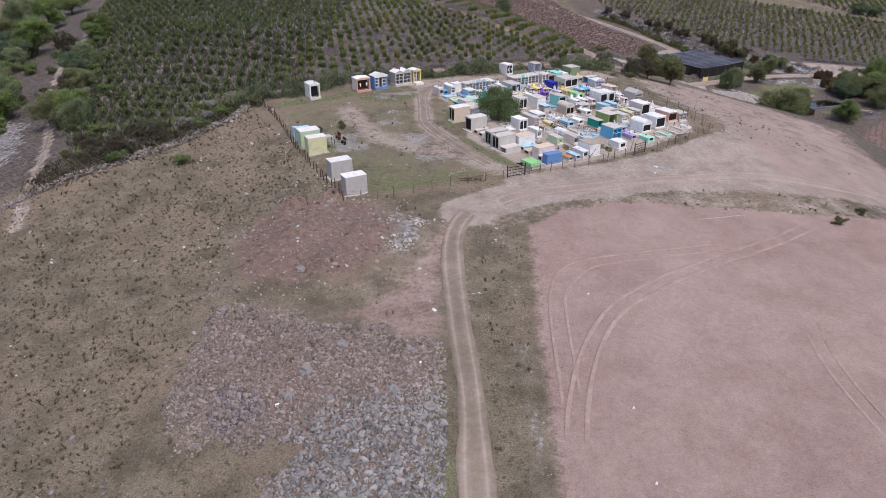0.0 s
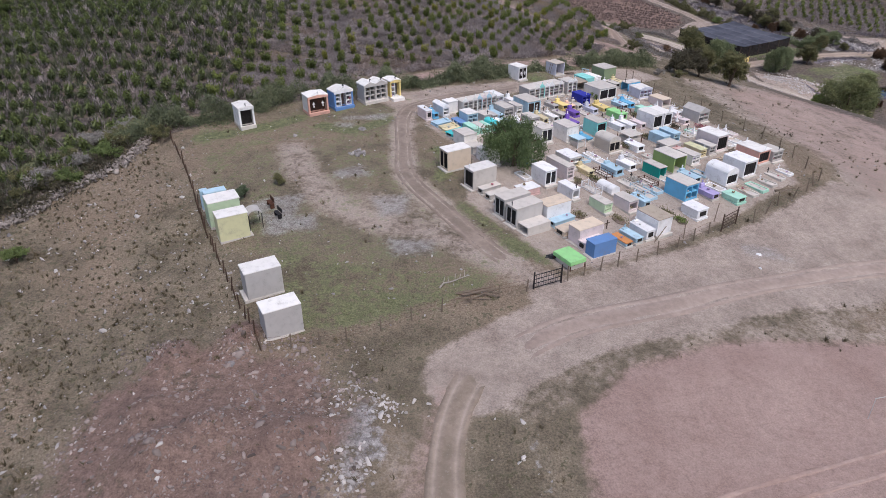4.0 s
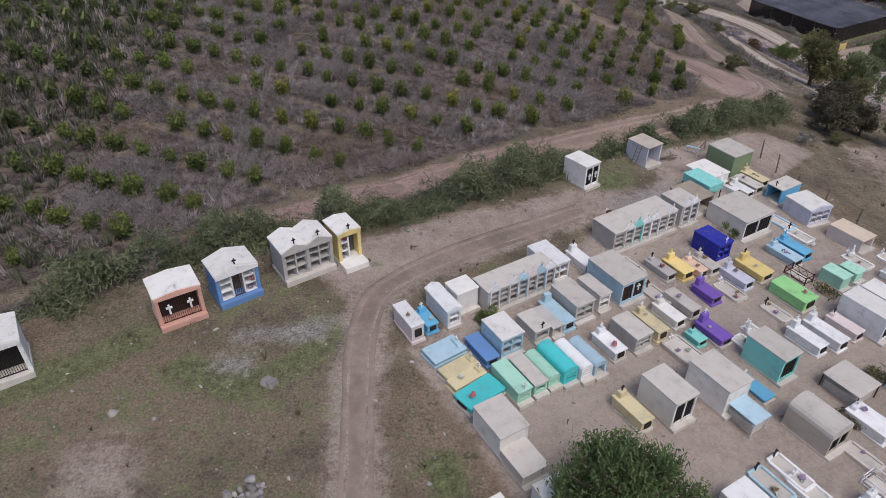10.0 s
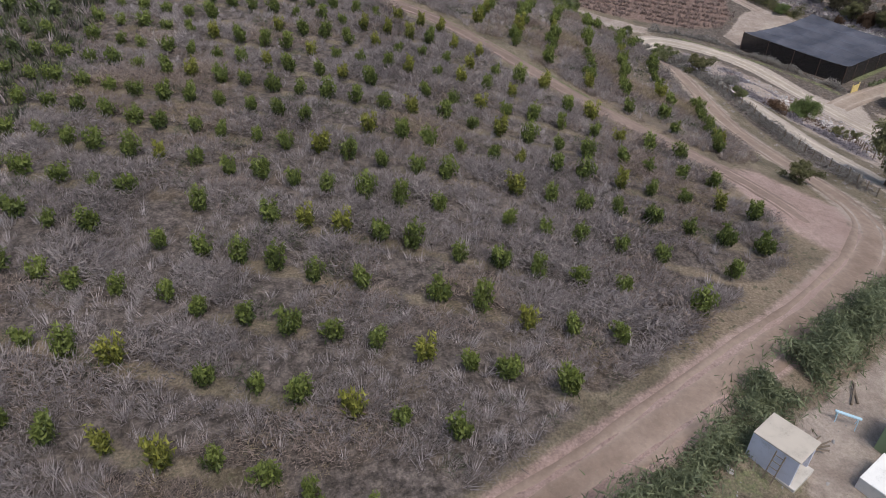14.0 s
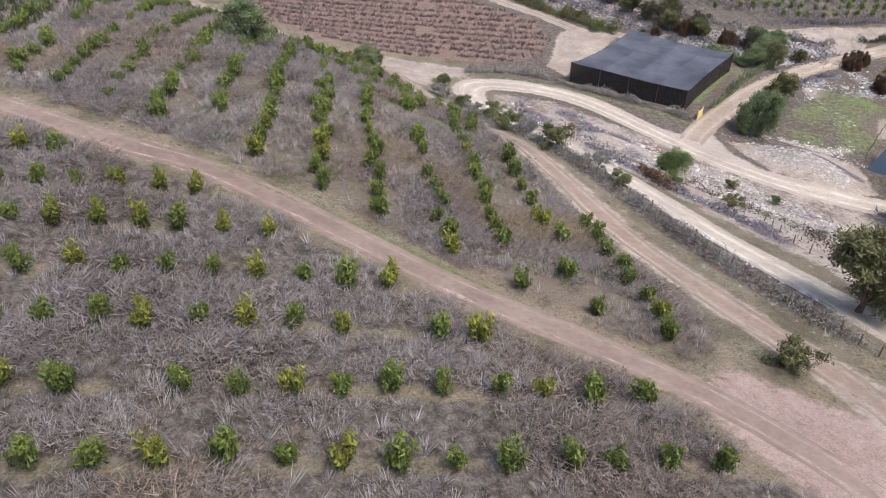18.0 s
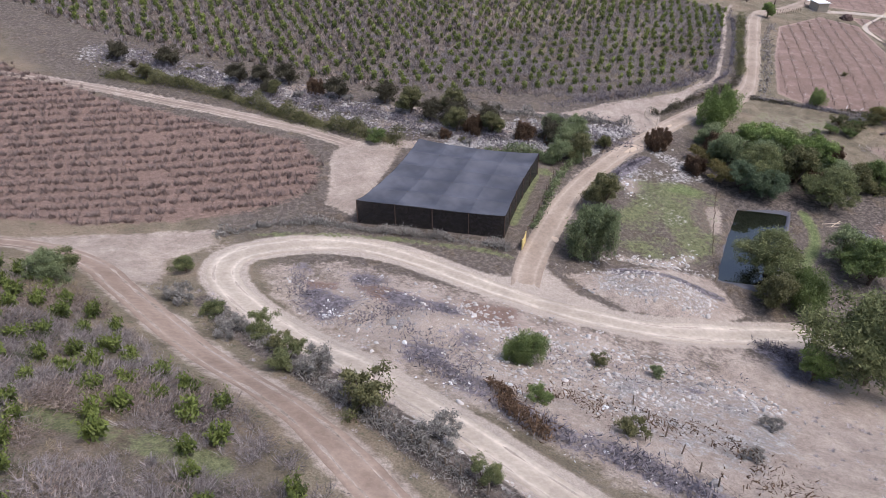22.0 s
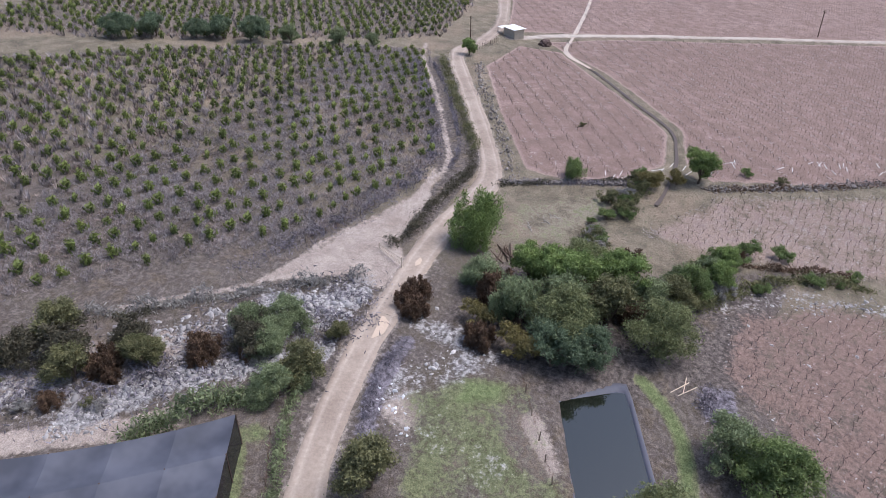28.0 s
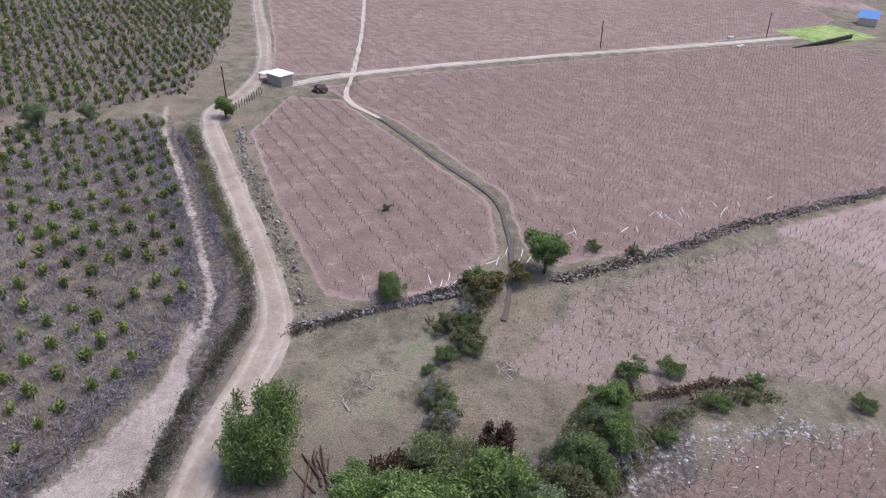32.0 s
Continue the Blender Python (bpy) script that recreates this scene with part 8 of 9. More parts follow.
def railing(col, x, y, w, l, h=0.75, rot=30, bars=9, braces=False):
    """Thin bars round a low grave."""
    ob = thing("grave_railing", x, y, rot, 0, f"{words(col)} open railing round a low grave", "railing", "grave railings")
    m = MAT_RUST if col == "rusty" else PAINT[col]
    for a, b in ((-1, -1), (1, -1), (1, 1), (-1, 1)):
        part("corner_post", block(a * w / 2, b * l / 2, h / 2, 0.06, 0.06, h + 0.1), m, ob)
    for s in (-1, 1):
        for z in (0.15, h - 0.04):
            part("rail", block(s * w / 2, 0, z, 0.035, l - 0.06, 0.04), m, ob)
            part("rail", block(0, s * l / 2, z, w - 0.06, 0.035, 0.04), m, ob)
        for k in range(bars):
            y0 = -l / 2 + l * (k + 0.5) / bars
            if braces:
                part("brace", tube(bmesh.new(), (s * w / 2, y0 - l / bars / 2, 0.15 if k % 2 else h - 0.05), (s * w / 2, y0 + l / bars / 2, h - 0.05 if k % 2 else 0.15), 0.016, 0.016, 4), m, ob)
            else:
                part("bar", block(s * w / 2, y0, h / 2 + 0.04, 0.02, 0.02, h - 0.2), m, ob)
    part("slab", block(0, 0, 0.06, w - 0.2, l - 0.2, 0.3, 0.02), PAINT["concrete"], ob)
    return ob


railing("white", 20.9, 103.0, 0.95, 1.9, 0.6, 30, 5, True)
railing("white", 15.35, 96.1, 0.85, 2.0, 0.8)
railing("rusty", 17.2, 99.7, 0.8, 2.0, 0.5)
railing("rusty", 23.9, 118.9, 0.8, 1.5, 0.6, 30, 5, True)
railing("light_blue", 20.3, 96.6, 1.0, 2.0, 0.55)
railing("rusty", 21.4, 98.2, 0.9, 1.9, 0.45, 30, 5, True)
railing("white", 30.4, 111.2, 1.0, 1.9, 0.5)
railing("rusty", 29.0, 116.9, 0.9, 1.8, 0.55)
MAT_WILT = leafy("wilted_bouquet", (0.07, 0.07, 0.03), (0.34, 0.3, 0.18), 0.9, 0.1)
MAT_WREATH = leafy("bleached_wreath", (0.25, 0.24, 0.2), (0.75, 0.73, 0.7), 0.9, 0.1)
MAT_MOUND = earth("grave_earth", (0.2, 0.155, 0.125), (0.32, 0.255, 0.215), 0.6)


def mound(x, y, w, l, mat, said, rot=30, tall=0.4):
    """A heap of earth over a grave, covered with wilting plants."""
    ob = thing("grave_mound", x, y, rot, 0, f"earth grave mound covered with {said}", "grave", "earth graves")
    bm = bmesh.new()
    bmesh.ops.create_icosphere(bm, subdivisions=3, radius=0.5)
    for v in bm.verts:
        v.co = Vector((v.co.x * w, v.co.y * l, max(-0.1, v.co.z * 0.55))) * (0.9 + 0.3 * noise.noise(v.co * 4 + Vector((x, y, 0))))
    part("earth", bm, MAT_MOUND, ob)
    g = np.random.default_rng(int(x * 100))
    n = 170
    c = g.normal(0, 1, (n, 3)) * np.array([w * 0.24, l * 0.26, 0.06]) + np.array([0, 0, 0.3])
    v, f = leaves(c, 0.05, 0.07, g, long=2.2, up=0.5)
    v[:, 2] = np.maximum(v[:, 2], 0.02) * tall / 0.4
    tagged(part("plant_cover", fast("plant_cover", v, f, mat, np.repeat(g.uniform(0, 1, n), 3)), None, ob), kind="stuff")


for x, y, w, l, m, said in ((20.0, 98.5, 1.3, 1.9, MAT_WREATH, "bleached white wreaths"), (16.8, 90.8, 1.0, 1.8, MAT_WILT, "wilted green stalks"), (21.5, 92.4, 1.2, 1.8, MAT_WILT, "dry sticks and stalks"), (19.2, 95.2, 0.9, 1.7, MAT_WILT, "wilted green stalks"), (22.6, 91.2, 0.8, 1.4, LEAF["bright"], "fresh green grass"), (13.3, 91.2, 0.9, 1.3, MAT_WILT, "wilted flowers"), (14.3, 97.8, 0.8, 1.0, MAT_WILT, "dry brown flowers"),
                            (16.1, 98.4, 0.8, 1.7, LEAF["olive"], "dry green plants"), (32.1, 114.2, 1.1, 1.7, FLOWERS[0], "faded pink flowers"), (24.4, 110.3, 0.9, 1.2, MAT_WILT, "dry brown stalks"), (21.3, 107.2, 0.8, 1.3, MAT_WILT, "dry brown stalks"), (28.8, 114.0, 0.8, 1.5, LEAF["dark"], "dark dry brush"), (25.0, 117.4, 0.9, 1.6, LEAF["olive"], "green weeds"), (27.0, 107.6, 0.8, 1.0, MAT_WILT, "dry flowers"), (8.1, 104.3, 0.7, 1.2, MAT_WREATH, "bleached wreaths")):
    mound(x, y, w, l, m, said)
for x, y, h, m, lab in ((15.4, 89.3, 0.9, MAT_DARKWOOD, "dark wooden cross in bare earth"), (14.6, 89.6, 0.8, PAINT["white"], "white cross beside a tomb"), (10.2, 104.2, 0.7, PAINT["white"], "white cross on bare earth"), (27.4, 112.0, 0.8, MAT_IRON, "black iron cross on bare earth")):
    ob = thing("grave_cross", x, y, 30, 0, lab, "cross", "grave crosses")
    part("cross", cross_shape(bmesh.new(), 0, 0, -0.1, h + 0.1, 0.07), m, ob)


# ---- fences, gates and yard clutter ----
def post_and_wire(label, pts, gap, h, wires=3, mat=MAT_WOOD, group="fence", lean=4):
    line = bend(pts, gap)
    ob = tagged(new("fence"), label, "fence")
    x0, y0 = line[0]
    ob.matrix_world = pose(x0, y0, float(land(x0, y0)))
    back = ob.matrix_world.inverted()
    g = random.Random(len(line))
    tops = []
    for x, y in line:
        z = float(land(x, y))
        hh = h * g.uniform(0.8, 1.1)
        bm = tube(bmesh.new(), (0, 0, -0.35), (0, 0, hh), 0.065, 0.05, 6)
        p = part("post", bm, mat, ob)
        p.matrix_basis = back @ pose(x, y, z, g.uniform(-lean, lean), g.uniform(-lean, lean), g.uniform(0, 360))
        tops.append(Vector((x, y, z)))
    bm = bmesh.new()
    for k in range(wires):
        for a, b in zip(tops, tops[1:]):
            up = Vector((0, 0, h * (0.35 + 0.28 * k)))
            tube(bm, back @ (a + up), back @ (b + up), 0.008, 0.008, 3)
    part("wire", bm, MAT_RUST, ob)


post_and_wire("wire fence on weathered wooden posts along the yard's west side", [(-29.5, 109), (-24.2, 98.7), (-19.6, 88.4), (-16.9, 83.0), (-14.0, 77.4), (-11.4, 72.6)], 1.1, 1.3, 3, MAT_DARKWOOD, lean=9)
post_and_wire("wire fence on weathered wooden posts along the yard's south side", [(-11.4, 72.6), (-5.8, 73.7), (-1.4, 75.8), (2.9, 77.8), (7.2, 79.4)], 1.9, 1.2)
post_and_wire("wire fence on thin posts before the graves", [(10.6, 81.1), (13.5, 82.7), (16.8, 84.2), (21, 86.8), (24.6, 89.4)], 2.0, 1.4)
post_and_wire("leaning wire fence on thin posts at the cemetery's corner", [(29.5, 91.6), (33, 94.6), (37, 97.4), (39.5, 100)], 2.2, 1.5, lean=12)
post_and_wire("wire fence on thin wooden posts along the cemetery's east side", [(39.5, 100), (38.9, 108), (37.6, 115), (34.6, 121.5), (31.6, 126), (29.2, 131), (28.4, 136)], 2.4, 1.6)
post_and_wire("old post fence on the bank below the orchard", [(43.4, 200), (43.7, 190), (44, 185), (43.7, 178), (43.5, 170), (43.6, 162)], 1.3, 1.1, 2)
post_and_wire("post fence beside the stony slope", [(63.4, 189.9), (59, 183.7), (57, 180.3), (55.6, 176)], 2.2, 1.2, 2)
post_and_wire("low post fence between meadow and pond", [(115.6, 208.2), (108, 204.6), (100, 200.6), (94.5, 197.4)], 2.2, 1.1, 2)
post_and_wire("post fence beside the road to the shade house", [(81.6, 216.6), (90, 220.6), (99, 225.2)], 2.4, 1.2, 2)
post_and_wire("post fence along the orchard's edge", [(125.5, 236.5), (134, 233.5), (143, 232.2), (151, 232)], 3.0, 1.2, 2)
post_and_wire("dark picket fence at the road bend", [(216, 243.2), (221, 242.2), (226, 241.2)], 0.9, 1.5, 2, MAT_DARKWOOD)


def gate(label, x, y, rz, w, h, mat, rails=4, tilt=0):
    ob = thing("gate", x, y, rz, 0, label, "gate")
    for s in (-1, 1):
        part("post", tube(bmesh.new(), (s * w / 2, 0, -0.3), (s * w / 2, 0, h + 0.25), 0.07, 0.06, 8), mat, ob)
    for k in range(rails):
        part("rail", block(0, 0, 0.2 + (h - 0.25) * k / (rails - 1), w - 0.15, 0.04, 0.05), mat, ob)
    for k in range(int(w / 0.22)):
        part("bar", block(-w / 2 + 0.2 + 0.22 * k, 0.0, 0.1 + h / 2, 0.016, 0.02, h - 0.15), mat, ob)
    return ob


gate("dark iron gate of the cemetery yard", 8.9, 80.3, 25, 2.5, 1.35, MAT_IRON)
gate("tall dark plank gate before the graves", 26.8, 90.6, 38, 2.3, 1.5, MAT_DARKWOOD, 5)
gate("weathered wooden field gate at the road", 127.3, 226.6, 60, 4.2, 1.1, PAINT["beige"], 3)
ob = thing("gate", 81.6, 216.2, 28, 0, "ochre painted wooden gate beside the shade house", "gate")
part("panel", block(0, 0, 0.75, 1.9, 0.06, 1.3, 0.02), PAINT["yellow"], ob)
part("post", block(-1.0, 0, 0.8, 0.12, 0.12, 1.7), PAINT["yellow"], ob)
part("post", block(1.0, 0, 0.8, 0.12, 0.12, 1.7), PAINT["yellow"], ob)


def sticks(label, x, y, n, length, rz, spread, mat=MAT_WOOD, name="timber_pile", thick=0.06):
    ob = thing(name, x, y, rz, 0, label, "timber")
    g = random.Random(int(x * 10))
    for k in range(n):
        a, cx, cy = radians(g.uniform(-30, 30)), g.uniform(-spread, spread), g.uniform(-spread, spread)
        z = 0.08 + 0.09 * (k % 3)
        dx, dy = math.cos(a) * length / 2, math.sin(a) * length / 2
        part("pole", tube(bmesh.new(), (cx - dx, cy - dy, z), (cx + dx, cy + dy, z + g.uniform(-0.04, 0.1)), thick, thick * 0.7, 6), mat, ob)


sticks("pile of grey weathered poles by the fence", 3.3, 78.9, 10, 2.6, 12, 0.6)


def fallen_branch(label, x, y, rz, length, seed):
    ob = thing("fallen_branch", x, y, rz, 0, label, "branch")
    g = random.Random(seed)
    spine = [Vector((0, 0, 0.08))]
    for k in range(6):
        spine.append(spine[-1] + Vector((length / 6, g.uniform(-0.22, 0.22), 0.0)))
        spine[-1].z = g.uniform(0.06, 0.3)
    bm = bmesh.new()
    for k, (p, q) in enumerate(zip(spine, spine[1:])):
        tube(bm, p, q, 0.07 - 0.009 * k, 0.061 - 0.009 * k, 6)
    part("stem", bm, MAT_BLEACHED, ob)
    for k in range(1, 6):
        side = g.choice((-1, 1))
        tip = spine[k] + Vector((g.uniform(0.2, 0.7), side * g.uniform(0.3, 0.9), g.uniform(0, 0.4)))
        part("twig", tube(bmesh.new(), spine[k], tip, 0.035, 0.015, 5), MAT_BLEACHED, ob)


MAT_BLEACHED = plain("bleached_branch", (0.4, 0.36, 0.32), 0.9)
fallen_branch("bleached branch lying on grass by the gate", 0.6, 79.6, 38, 2.8, 6)
fallen_branch("bleached fallen branch in the clearing", 144.6, 211.4, 70, 3.0, 3)
fallen_branch("bleached fallen branch in the clearing", 146.8, 210.4, 120, 2.2, 4)
fallen_branch("bleached fallen branch in the clearing", 141.6, 213.2, 20, 2.4, 5)
sticks("heap of dark burnt timber", 134.8, 215.0, 10, 3.2, 20, 1.0, MAT_DARKWOOD, "timber_pile", 0.1)
sticks("weathered boards among the graves", 34.9, 97.6, 4, 2.4, 40, 0.4)
sticks("boards lying beside a tomb", 30.3, 97.9, 4, 2.0, -50, 0.4, PAINT["beige"])
for x, y, rz in ((26.1, 92, 60), (22.2, 88.9, 70), (19.7, 87.8, 30)):
    ob = thing("leaning_pole", x, y, rz, 0, "weathered pole leaning by the cemetery fence", "pole")
    part("pole", tube(bmesh.new(), (-0.7, 0, -0.1), (0.6, 0, 1.3), 0.05, 0.04, 6), MAT_WOOD, ob)
sticks("weathered boards beside a vault", 33.0, 106.6, 4, 1.9, 20, 0.4)
sticks("weathered boards beside a vault", 31.4, 104.6, 3, 1.8, 25, 0.3, PAINT["beige"])
sticks("weathered boards beside a vault", 34.3, 110.2, 3, 1.9, 20, 0.3, PAINT["beige"])
sticks("rough rafters beside the vault", 19.1, 133.6, 4, 2.2, 10, 0.3)
rng = np.random.default_rng(31)
for k in range(34):
    u, v = rng.uniform(0, 1), rng.uniform(-1.0, 1.5)
    x, y = (161.5 + 11 * u + v, 206 - 15 * u + v) if k < 14 else (173.5 + 26 * u + v, 190 - 40 * u + v)
    ob = thing("wooden_stake", float(x), float(y), float(rng.uniform(-60, 20)), 0.06, "pale wooden stake lying on vineyard soil", "stake", "loose vineyard stakes")
    part("stick", tube(bmesh.new(), (-0.9, 0, 0), (0.9, 0, 0.03), 0.05, 0.04, 5), PAINT["off_white"], ob)

# small refuse
for x, y, s, lab in ((-0.9, 51.6, 0.5, "white slab"), (13.1, 54.4, 0.25, "white scrap"), (13.7, 39.7, 0.25, "white scrap"), (-12.1, 39.6, 0.4, "white rag"), (33.6, 75.1, 0.5, "grey board"), (41.9, 76.7, 0.5, "grey board"), (13.6, 33, 0.25, "white scrap"), (-1.9, 43.9, 0.3, "white block"), (28, 86.5, 0.5, "crumpled white sack"), (27.3, 84.4, 0.3, "white scrap")):
    ob = thing("refuse", x, y, x * 57 % 360, 0.0, lab + " lying on bare earth", "refuse")
    part("piece", block(0, 0, 0.06, s, s * 0.6, 0.16, 0.03, top=0.7), PAINT["white"] if "white" in lab else PAINT["grey"], ob)
ob = thing("tarpaulin", 9.8, 84.4, 30, 0, "crumpled black plastic sheet on grass", "tarpaulin")
bm = bmesh.new()
bmesh.ops.create_icosphere(bm, subdivisions=3, radius=0.5)
for v in bm.verts:
    v.co = Vector((v.co.x * 1.2, v.co.y * 0.9, max(-0.02, v.co.z * 0.35))) * (0.8 + 0.5 * noise.noise(v.co * 5))
part("sheet", bm, plain("black_plastic", (0.02, 0.02, 0.024), 0.35), ob)
ob = thing("bench", -13.6, 90.2, -55, 0, "dark metal bench in the yard", "bench")
part("seat", block(0, 0, 0.45, 1.0, 0.35, 0.05), MAT_IRON, ob)
part("backrest", block(0, 0.2, 0.75, 1.0, 0.04, 0.4), MAT_IRON, ob)
for a in (-0.4, 0.4):
    part("leg", block(a, 0, 0.2, 0.06, 0.35, 0.45), MAT_IRON, ob)
ob = thing("bench", -14.6, 92.0, -60, 0, "rusty red metal bench in the yard", "bench")
part("seat", block(0, 0, 0.45, 1.1, 0.4, 0.05), MAT_RUST, ob)
part("backrest", block(0, 0.2, 0.75, 1.1, 0.04, 0.45), MAT_RUST, ob)
for a in (-0.45, 0.45):
    part("leg", block(a, 0, 0.2, 0.06, 0.38, 0.45), MAT_RUST, ob)
ob = thing("canopy", -15.3, 88.7, 28, 0, "dark arched sheet canopy before a vault", "canopy")
part("sheet", prism(bmesh.new(), [(0.6 * math.cos(math.pi * k / 8), 1.5 + 0.35 * math.sin(math.pi * k / 8)) for k in range(9)] + [(0.55 * math.cos(math.pi * k / 8), 1.46 + 0.32 * math.sin(math.pi * k / 8)) for k in range(8, -1, -1)], -0.6, 0.6), PAINT["grey"], ob)
for a in (-0.56, 0.56):
    for b in (-0.55, 0.55):
        part("post", block(a, b, 0.75, 0.05, 0.05, 1.52), MAT_IRON, ob)
for x, y, rz in ((-9.0, 117.3, 122), (16.76, 132.4, 122.7)):
    ob = thing("ladder", x, y, rz, 0, "short wooden ladder leaning on a vault", "ladder")
    for a in (-0.2, 0.2):
        part("rail", tube(bmesh.new(), (a, 0.55, 0), (a, 0.1, 1.6), 0.03, 0.03, 5), MAT_WOOD, ob)
    for k in range(5):
        part("rung", tube(bmesh.new(), (-0.2, 0.5 - 0.09 * k, 0.2 + 0.3 * k), (0.2, 0.5 - 0.09 * k, 0.2 + 0.3 * k), 0.02, 0.02, 5), MAT_WOOD, ob)
ob = thing("trestle", 22.1, 135.2, -35, 0, "pale blue metal trestle on bare earth", "trestle")
part("top_bar", block(0, 0, 0.62, 1.15, 0.16, 0.07, 0.01), PAINT["light_blue"], ob)
for a in (-0.45, 0.45):
    for c in (-0.25, 0.25):
        part("leg", tube(bmesh.new(), (a, c, -0.02), (a, c * 0.15, 0.6), 0.025, 0.025, 5), PAINT["light_blue"], ob)
sticks("rough poles leaning by the hedge", 24.0, 137.0, 3, 1.6, 60, 0.5)
sticks("pale boards beside the pond", 120.2, 193.0, 3, 2.6, 150, 0.5, PAINT["beige"])
ob = thing("rusty_drum", 12.6, 123.9, 0, 0, "rusty steel drum beside the niches", "drum")
part("barrel", tube(bmesh.new(), (0, 0, 0), (0, 0, 0.8), 0.28, 0.28, 14), MAT_RUST, ob)
ob = thing("goal", 30.1, 68.3, 12, 0, "thin grey goal frame on the dirt pitch", "goal")
for a in (-2.7, 2.7):
    part("post", tube(bmesh.new(), (a, 0, -0.2), (a, 0, 2.0), 0.03, 0.03, 6), PAINT["grey"], ob)
part("crossbar", tube(bmesh.new(), (-2.75, 0, 2.0), (2.75, 0, 2.0), 0.03, 0.03, 6), PAINT["grey"], ob)

# big single stones
for x, y, s in ((-13.6, 57.6, 0.75), (-19.5, 52.3, 0.6), (56.5, 211.3, 0.8), (56.5, 210.1, 0.55), (60.8, 211.8, 0.5), (73.4, 188.5, 0.6), (60.7, 190.5, 0.5), (-13.2, 71.4, 0.4), (-22.6, 57.8, 0.45), (-18.6, 71.8, 0.4), (-10.6, 43, 0.8), (-3.7, 40.5, 0.65), (-1.1, 39.3, 0.65), (-8.3, 39.6, 0.6), (-8.2, 46, 0.7), (-2.8, 45.5, 0.55), (57.0, 180.5, 0.7), (119.2, 227.2, 0.8), (-8.5, 102.5, 0.35), (-7.8, 108.7, 0.6), (-11.5, 40.4, 0.6), (-5.0, 38.6, 0.6), (-6.5, 34.0, 0.65), (-3.2, 34.4, 0.6)):
    ob = thing("boulder", x, y, x * 71 % 360, 0.05, "rough pale grey boulder on the ground", "boulder", size=s)
    bm = bmesh.new()
    bmesh.ops.create_icosphere(bm, subdivisions=3, radius=0.7)
    for v in bm.verts:
        v.co = Vector((v.co.x * 1.2, v.co.y, v.co.z * 0.75)) * (0.85 + 0.5 * noise.noise(v.co * 2.2 + Vector((x, y, 0))))
    part("stone", bm, MAT_ROCK, ob)
p = along([(-7.8, 102.3), (-7.4, 102.6)], 26, 0.7)
stones("stone_heap", p, rng.uniform(0.1, 0.3, len(p)), MAT_ROCK, "small heap of stones in the yard", 0.1)

